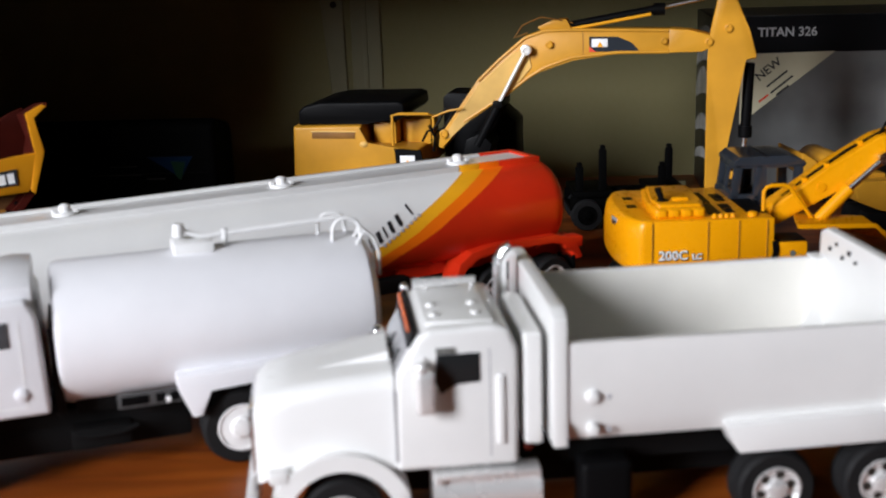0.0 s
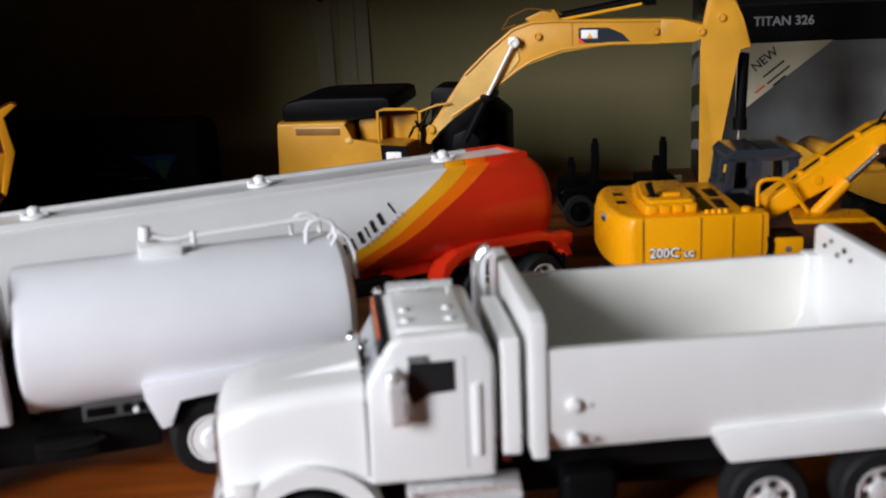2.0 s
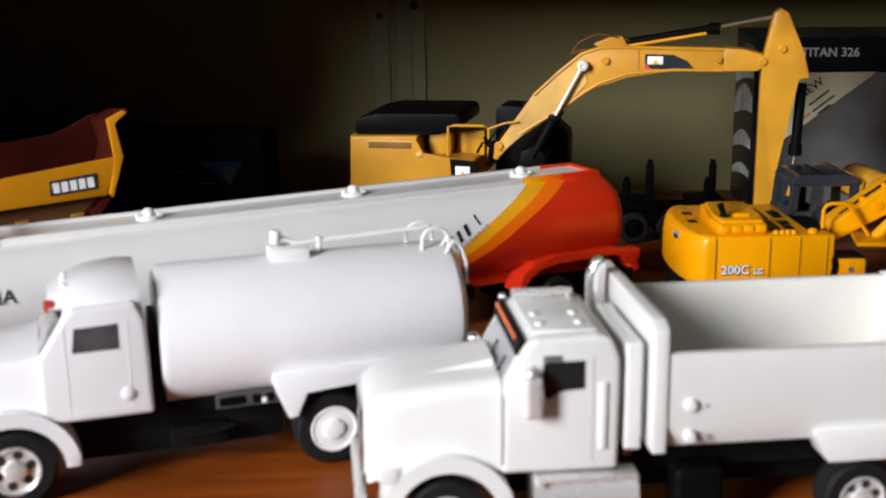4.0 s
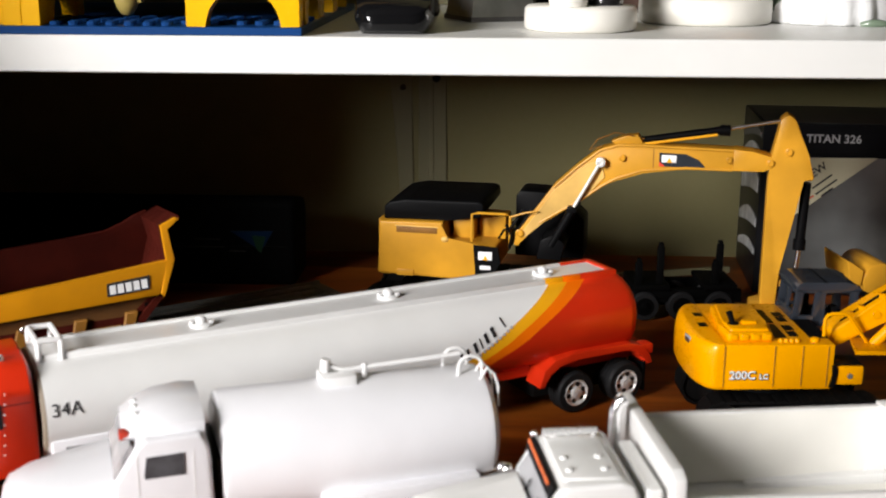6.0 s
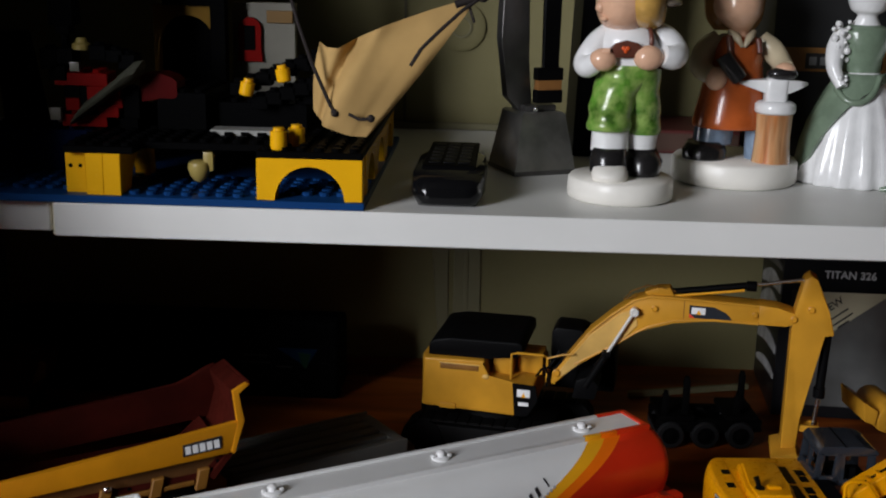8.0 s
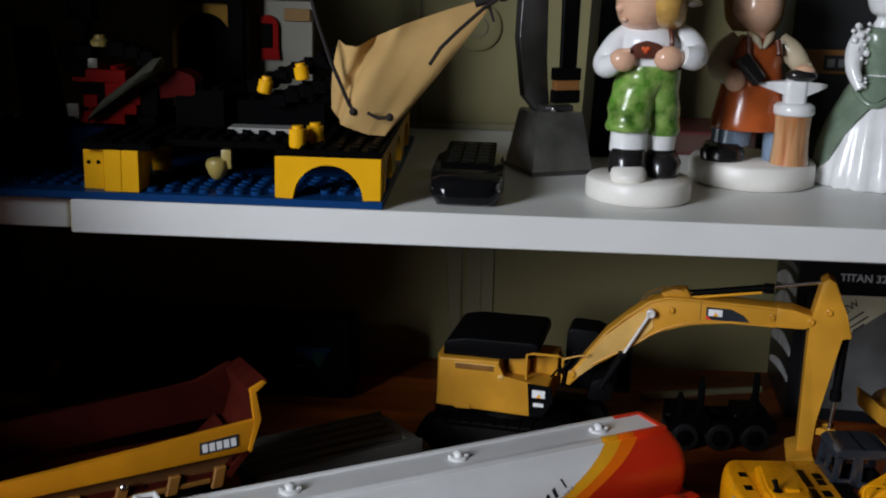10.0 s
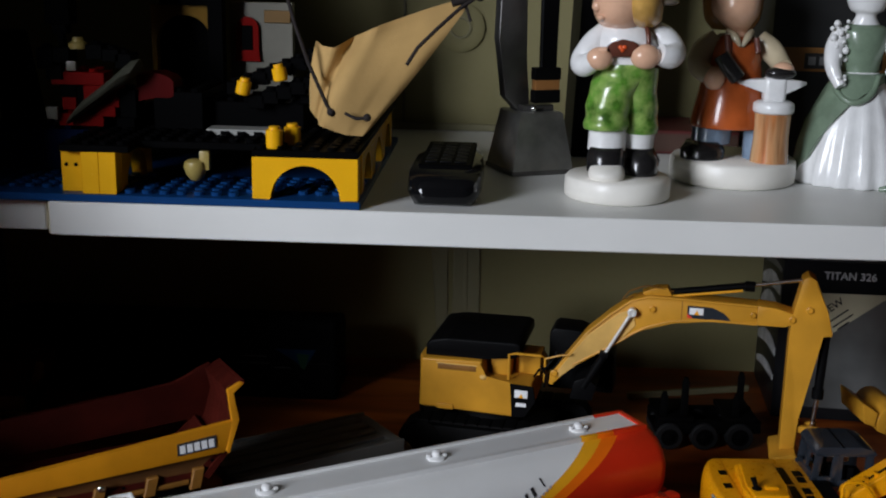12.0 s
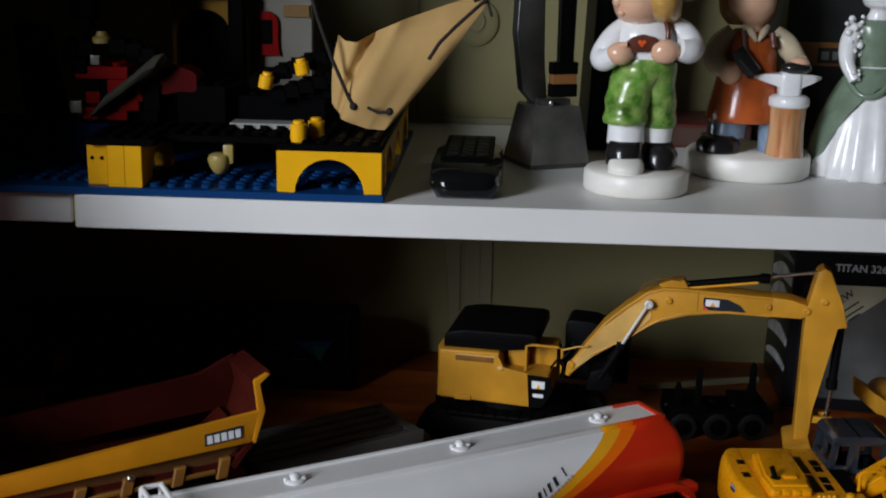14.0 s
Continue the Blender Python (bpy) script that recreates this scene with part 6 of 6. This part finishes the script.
def eased(rows, k=4):
    """Rows of numbers with smooth steps put in between them."""
    out = []
    for i in range(len(rows) - 1):
        a, b, c, d = rows[max(i - 1, 0)], rows[i], rows[i + 1], rows[min(i + 2, len(rows) - 1)]
        for j in range(k):
            u = j / k
            out.append(tuple(0.5 * (2 * q + (r - p) * u + (2 * p - 5 * q + 4 * r - v) * u * u + (3 * q - p - 3 * r + v) * u ** 3) for p, q, r, v in zip(a, b, c, d)))
    return out + [tuple(rows[-1])]


def ovals(g, rows, n=24):
    """A body of stacked ovals: rows of (x, y, z, half width, half depth)."""
    rows = eased(rows) if len(rows) > 3 else rows
    g.loft([[(x + a * math.cos(2 * math.pi * i / n), y + b * math.sin(2 * math.pi * i / n), z) for i in range(n)] for x, y, z, a, b in rows])
    return g


def boy_figurine():
    g = G()
    g.turn([(23.6, 0.1), (25.2, 1.2), (25.4, 5.5), (25.2, 9.6), (24, 11), (0.1, 11.2)], (0, 0, 0), "z", 44)
    g.paint(0)
    ovals(g, [(-6.5, -13, 11, 8, 8.5), (-6.5, -13.2, 14, 8.6, 9), (-6.5, -12, 17, 7.4, 6), (-6.5, -11.5, 18.6, 4, 3)])
    g.paint(0)
    ovals(g, [(-7, -7.5, 14, 8.6, 9), (-7, -7.5, 20, 8.8, 8.4), (-6.5, -6.5, 25.5, 8.2, 7.4)])
    ovals(g, [(10.5, 4, 11, 8.8, 11), (11, 4, 18, 9.2, 11), (10, 6, 24, 7, 7)])
    g.paint(1)
    ovals(g, [(-6.5, -5, 24, 9.0, 8.2), (-6.4, -4.4, 32, 8.8, 8), (-6.4, -4, 35.5, 9.3, 8.6)])
    ovals(g, [(9, 4, 24, 7.6, 7.6), (9, 3, 32, 8.2, 8)])
    g.paint(2)
    ovals(g, [(-7.4, -5, 33.6, 10.2, 10), (-7.3, -5.2, 36, 10.9, 10.6), (-6.8, -4.6, 40, 10.2, 10), (-6.6, -4.2, 44.5, 10.9, 10.5), (-5.2, -3, 50, 10.7, 10.6), (-3.0, -2, 54, 12.4, 11.4), (0.8, 0, 59, 14.6, 12), (1.6, 0, 62.4, 14.9, 12.2), (1.8, 0, 64.4, 14.4, 12)], 28)
    ovals(g, [(9.4, 4, 31, 8.8, 9), (9.2, 4, 34, 9.5, 9.5), (8.9, 3.4, 39, 9, 9.2), (8.2, 2.6, 44, 9.8, 9.8), (6.6, 1.6, 50, 10, 10.2), (4.6, 0.6, 55, 12, 11), (2.4, 0, 62, 14.3, 12)], 28)
    g.paint(3)
    ovals(g, [(1.6, 0, 62.6, 14.2, 11.6), (1.2, 0, 68, 15.4, 12.2), (1, 0, 73, 15.6, 12.2), (0.5, 0.5, 77.5, 14.2, 11.6), (0, 1, 82, 11, 9), (0, 1, 84, 6.5, 6.5)], 28)
    limb(g, [(-9, 1, 78.5), (-14.5, -1, 73), (-19.4, -3, 65), (-18.6, -8, 63.5), (-15, -11, 66)], [5.2, 6.0, 6.0, 5.4, 4.6])
    limb(g, [(11, 1, 79), (17.5, -1, 76), (21.8, -3, 70.5), (20, -9, 68.5), (15, -11.5, 69.5)], [5.4, 6.4, 6.4, 5.8, 5.0])
    g.paint(2)
    g.ball((-12.4, -12.5, 67.0), 6.4, 5, 5.4)
    limb(g, [(-13, -14.5, 71), (-9.4, -15.6, 71.4)], [1.5, 1.3], 8)
    g.ball((8.4, -13, 68.4), 7.0, 5, 5.8)
    ovals(g, [(-2, -1, 80, 6.5, 6.5), (-3.4, -2, 82.5, 9.5, 10.5), (-3.6, -2.5, 88, 12, 14.4), (-2.6, -2, 97, 13.6, 16), (-1, -1, 107, 13, 15), (1, 0, 114, 10, 10), (2, 0, 117, 4, 4)], 28)
    g.ball((-14.3, -9, 90.5), 2.6)
    g.ball((-12.4, -9, 85.5), 2.4, 4, 1.6)
    g.paint(4)
    ovals(g, [(8.4, 0, 81, 5, 7), (7.4, -1.6, 84, 8.6, 13), (6.2, -3, 89, 10, 15.8), (5.6, -2.8, 97, 11, 17), (5, 0, 108, 12, 15.6), (4, 2, 116, 6, 8)], 24)
    g.paint(5)
    g.turn([(20, 0), (21.6, 0.8), (20, 2), (15, 3), (14, 12), (10, 16), (0.1, 17)], (4, 3, 104), "z", 30)
    g.ball((17.5, 0, 93), 6.5, 13, 2.2)
    g.paint(6)
    g.prism([(-12, 70.4), (-8.4, 68), (4, 68.2), (8, 71.6), (3.4, 75), (-2, 76.2), (-7, 74.8)], "y", -14.6, -11, 0.7, 2)
    limb(g, [(9.6, -11.6, 73), (9.4, -11, 78), (8.6, -7, 82), (8, 0, 83.6)], [1.2, 1.2, 1.2, 1.2], 8)
    limb(g, [(-14, -7, 67), (-13.5, -8, 64)], [1.8, 1.6], 8)
    limb(g, [(15, -8, 66), (15, -8.6, 63)], [1.8, 1.6], 8)
    g.paint(7)
    g.ball((-3.4, -14.8, 72.6), 1.1, 0.6, 1.0)
    g.ball((-1.6, -14.8, 72.6), 1.1, 0.6, 1.0)
    g.ball((-2.5, -14.8, 71.6), 1.0, 0.6, 1.3)
    g.paint(8)
    return solid("boy_figurine", g, [P_BASE, P_BLACK, P_PURE, P_GREEN, P_SKIN, P_BLOND, P_GREYH, P_BROWN, P_REDH], "glazed porcelain boy figurine in green shorts on a round base", "figurine", at=pose(0.2615, 0.0495, 0.158), angle=75)


def girl_figurine():
    g = G()
    g.turn([(30.5, 0.1), (32.2, 1.2), (32.4, 6), (32.2, 11), (31, 12.6), (0.1, 12.8)], (0, 0, 0), "z", 44)
    g.paint(0)
    ovals(g, [(-17.5, -9, 12.4, 11, 10), (-17.5, -9, 17, 11.4, 10), (-17, -7, 21.5, 9, 8)])
    g.paint(1)
    ovals(g, [(-13, -4, 20, 10, 9), (-12, -3, 31, 10.4, 9)])
    ovals(g, [(10, -6, 12.6, 6.4, 6.4), (10, -5, 31, 6.6, 6.6)])
    g.paint(2)
    ovals(g, [(-4.6, -2, 28.5, 18.6, 16.4), (-4.6, -2, 31, 19.2, 16.8), (-4.2, -2, 44, 17, 15), (-3.6, -1, 58, 14.4, 12.4), (-3, -1, 66, 13.0, 11.6), (-2.6, -1, 72, 11.2, 9.6), (-2.5, 0, 75.5, 6.6, 6.4)], 28)
    g.paint(3)
    limb(g, [(-12, 1, 73), (-18.6, 0, 67), (-22, -6, 59.5), (-17, -12, 55)], [5.4, 6.4, 5.8, 4.6])
    limb(g, [(8.4, 1, 73), (14.4, -2, 68), (18, -8, 62.5), (19, -14, 60)], [5.2, 6, 5.2, 4.4])
    ovals(g, [(-3, 3, 62, 15.6, 10), (-3, 3, 70, 15.2, 10), (-2.6, 2, 75.5, 8.4, 7)])
    g.paint(4)
    limb(g, [(-8.5, -6, 77), (-5.6, -10.6, 74.5), (-3, -12.6, 70)], [1.6, 2.0, 0.8], 10)
    limb(g, [(3.4, -6, 77), (0.6, -10.6, 74.5), (-2, -12.6, 70)], [1.6, 2.0, 0.8], 10)
    g.paint(4)
    g.ball((-15, -13.5, 54), 5.6, 4.6, 6)
    g.ball((18.5, -16, 59.5), 5.4, 4.6, 3.6)
    ovals(g, [(-2.6, -2, 73, 5.2, 6), (-3, -2, 77, 5, 6), (-4.2, -4, 80.5, 7.6, 9), (-5.2, -5, 86, 11.6, 12.6), (-5.4, -4.6, 93, 12.4, 13.4), (-5, -2, 102, 11.4, 12), (-4, 0, 108, 7, 8)], 28)
    g.paint(5)
    ovals(g, [(-5, 3, 77.5, 10.5, 8), (-5.4, 3.4, 83, 14.2, 11), (-5.6, 3, 91, 15.4, 13.4), (-5.6, 1.5, 98, 15.8, 16.4), (-5.4, -1, 104, 14.8, 17.5), (-5, 0, 108, 12.5, 15), (-5, 1, 113, 6, 7)], 28)
    g.paint(6)
    limb(g, [(-13, -16.5, 66), (-8.6, -17.5, 60), (-4, -17.5, 54.5)], [4.2, 4.4, 4.2], 12)
    g.ball((17, -17, 57.6), 8, 5, 3.4)
    g.paint(1)
    g.turn([(9.8, 0), (9.6, 2), (8.8, 14), (9.2, 27)], (15.4, -15, 11.6), "z", 26)
    g.paint(7)
    g.turn([(9.4, 0), (10.4, 1.2), (10.2, 4.8), (8.4, 6), (6, 6.4)], (15.4, -15, 37.6), "z", 26)
    g.box(9.4, 20.6, -20, -10, 43, 55.6, 2.6, 3)
    g.loft([[(9.8, -19, 47.6), (9.8, -11, 47.6), (9.8, -11, 54.6), (9.8, -19, 54.6)], [(3, -17.6, 50), (3, -12.6, 50), (3, -12.6, 54.2), (3, -17.6, 54.2)], [(-3.4, -15.8, 52), (-3.4, -14.6, 52), (-3.4, -14.6, 53.4), (-3.4, -15.8, 53.4)]])
    g.loft([[(20.2, -19, 47.6), (20.2, -11, 47.6), (20.2, -11, 54.6), (20.2, -19, 54.6)], [(26, -17.6, 50), (26, -12.6, 50), (26, -12.6, 54.2), (26, -17.6, 54.2)], [(30.6, -15.8, 52), (30.6, -14.6, 52), (30.6, -14.6, 53.4), (30.6, -15.8, 53.4)]])
    g.paint(8)
    limb(g, [(-9, -9, 75), (-8.4, -12, 66)], [2.0, 1.8], 10)
    limb(g, [(5.4, -9, 74), (6.4, -11.6, 67)], [1.6, 1.6], 10)
    g.paint(9)
    return solid("girl_figurine", g, [P_BASE, P_BLACK, P_BLUE, P_RUST, P_TAN, P_SKIN, P_HAIR, P_WOODG, P_PURE, P_BROWN], "glazed porcelain girl figurine in rust apron beside an anvil", "figurine", at=pose(0.3262, 0.1035, 0.158), angle=75)


def lady_figurine():
    g = G()
    n = 64

    def skirt(rows, a0, a1, folds, depth):
        rings = []
        for z, r in rows:
            ring = []
            for i in range(n):
                a = 2 * math.pi * i / n
                k = 1 + depth * (1 - z / 64) * math.sin(folds * a) + 0.4 * depth * (1 - z / 64) * math.sin((folds * 2 + 3) * a + 1)
                ring.append((r * k * math.cos(a), r * k * 0.92 * math.sin(a), z))
            rings.append(ring)
        g.loft(rings)
    skirt([(0.1, 27.5), (1.5, 29.4), (8, 28.6), (20, 26), (34, 21.5), (46, 16), (54, 11.5), (58, 9)], 0, 0, 15, 0.055)
    g.paint(0)
    # sage overskirt wrapping round one side
    rings = []
    for z, r, a0, a1 in ((6, 29.6, 158, 192), (14, 28.2, 156, 206), (24, 26.2, 154, 216), (32, 23.6, 150, 226), (40, 20.2, 145, 240), (47, 16.8, 130, 262), (53, 13.0, 110, 315), (57, 10.8, 90, 360)):
        ring = []
        m = 14
        for i in range(m + 1):
            a = radians(a0 + (a1 - a0) * i / m)
            ring.append(((r + 1.4) * math.cos(a), (r + 1.4) * 0.92 * math.sin(a), z))
        for i in range(m + 1):
            a = radians(a1 + (a0 - a1) * i / m)
            ring.append(((r - 1.2) * math.cos(a), (r - 1.2) * 0.92 * math.sin(a), z))
        rings.append(ring)
    g.loft(rings)
    ovals(g, [(0, 0, 55, 9.5, 8.6), (0, 0, 62, 9.6, 8.4), (0, 0, 72, 11.4, 9.2), (0, 0.5, 79, 12, 8.6), (0, 1, 81.5, 8, 6)])
    g.paint(1)
    limb(g, [(-11, 0, 78), (-15, -3, 70), (-16.5, -8, 60), (-13, -13, 51)], [4.4, 4.8, 3.8, 2.8])
    for k in range(22):
        a = 2.4 * k
        g.ball((-13.6 + 3.9 * math.cos(a), -4.5 + 3.6 * math.sin(a), 64 + 0.9 * k), 1.5 + 0.5 * math.sin(k * 1.7), n=8, m=5)
    for k in range(10):
        a = 2.4 * k
        g.ball((-13.4 + 2.6 * math.cos(a), -12 + 2.4 * math.sin(a), 52 + 0.5 * k), 1.2 + 0.3 * math.sin(k * 2.1), n=8, m=5)
    limb(g, [(11, 0, 78), (15, -3, 70), (15, -9, 62), (11, -13, 58)], [4.4, 4.8, 3.8, 2.8])
    ovals(g, [(0, 1, 80, 8.5, 6.4), (0, 0, 86, 5, 5), (0, 0, 89, 8.5, 8.5), (0, 0, 97, 11, 11), (0, 0, 105, 9.5, 9.5), (0, 0, 111, 3, 3)])
    g.paint(0)
    g.turn([(14, 0), (15.6, 1), (13, 4), (11, 10), (6, 15), (0.1, 16)], (1, 3, 98), "z", 28)
    g.paint(2)
    limb(g, [(-15, -9, 50), (-10, -15, 44), (-3, -17, 44), (3, -15, 49), (6, -11, 56)], [1.4, 1.6, 1.7, 1.6, 1.2], 10)
    limb(g, [(8, -25, 0.8), (14, -27, 1.6), (22, -25, 0.9)], [1.4, 2.0, 1.4], 10)
    g.paint(1)
    return solid("lady_figurine", g, [P_PURE, P_SAGE, P_TAN], "glazed porcelain lady figurine in a pleated white and sage dress", "figurine", at=pose(0.3885, 0.1075, 0.158), angle=75)


def dark_boxes():
    t = thing("black_box", "tall black cardboard box with an orange-brown band, behind the figurines", "box", 0.352, 0.15, 0.158, 0)
    part("carton", G().box(0, 130, 0, 90, 0.1, 140, 0.8, 1), material("black_card", (0.012, 0.012, 0.012), 0.5, vary=0.1), t)
    part("band", G().box(0.5, 130, -0.4, 0.4, 53, 66), material("orange_brown_print", (0.26, 0.12, 0.03), 0.45, vary=0.1), t, "orange-brown printed band")
    part("label_patch", G().box(18, 60, -0.8, -0.3, 54.5, 63), material("label_black", (0.02, 0.02, 0.02), 0.5), t)
    for x, w in ((20, 4), (26, 3), (31, 3.4), (36.5, 3), (42, 4)):
        part("print_bar", G().box(x, x + w, -1.0, -0.7, 56.5, 61), TEXT_DIM, t)
    t = thing("black_folder", "narrow black upright folder leaning against the wall", "folder", 0.243, 0.16, 0.158, 4)
    part("cover", G().prism([(2, 0.1), (20, 0.1), (26, 130), (6, 130)], "y", 0, 40, 0.8, 1), BLACK, t)
    t = thing("dark_red_book", "dark reddish-brown book lying flat behind the figurines", "book", 0.3, 0.2, 0.158, 0)
    part("cover", G().box(-40, 44, -22, 40, 0.1, 14, 0.6, 1), material("dark_red_cover", (0.07, 0.012, 0.01), 0.5, vary=0.15), t)
    part("page_block", G().box(-39, 43, -22.3, -21.4, 2, 12), material("page_edge", (0.06, 0.03, 0.02), 0.8), t)
    t = thing("black_tile", "black slanted plastic piece standing at the end of the shelf", "toy part", -0.036, 0.055, 0.18, 0)
    part("panel", G().prism([(-6, 3.5), (14, 3.5), (6, 50), (-9, 50)], "y", 0, 10, 0.8, 1), LK, t)


def wall_fittings():
    t = thing("wall_plate", "round cream cover plate on the wall", "wall plate", 0.177, 0.25, 0.224, 0)
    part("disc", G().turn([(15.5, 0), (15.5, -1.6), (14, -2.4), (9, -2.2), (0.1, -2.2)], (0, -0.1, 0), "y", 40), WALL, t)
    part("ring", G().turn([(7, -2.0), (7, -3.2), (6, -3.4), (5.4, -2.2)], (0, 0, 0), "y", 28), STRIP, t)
    t = thing("bead_chain", "thin hanging bead chain against the wall", "chain", 0.268, 0.245, 0.215, 0)
    g = G()
    for i in range(26):
        g.ball((-4 + 0.28 * i + 0.004 * i * i, 0, 2.4 * i), 0.9, n=8, m=5)
    part("beads", g, STRIP, t)
    g = G().box(140.4, 142, BACK - 1.2, BACK - 0.02, TOP + 0.1, 420)
    solid("wall_seam", g, material("seam_paint", (0.12, 0.11, 0.07), 0.8), "narrow vertical joint in the wall panels", "wall", "structure")
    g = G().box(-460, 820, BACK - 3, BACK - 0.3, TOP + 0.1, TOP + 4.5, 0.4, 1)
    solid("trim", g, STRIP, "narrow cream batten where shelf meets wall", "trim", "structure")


brick_pier()
handset()
award()
boy_figurine()
girl_figurine()
lady_figurine()
dark_boxes()
wall_fittings()
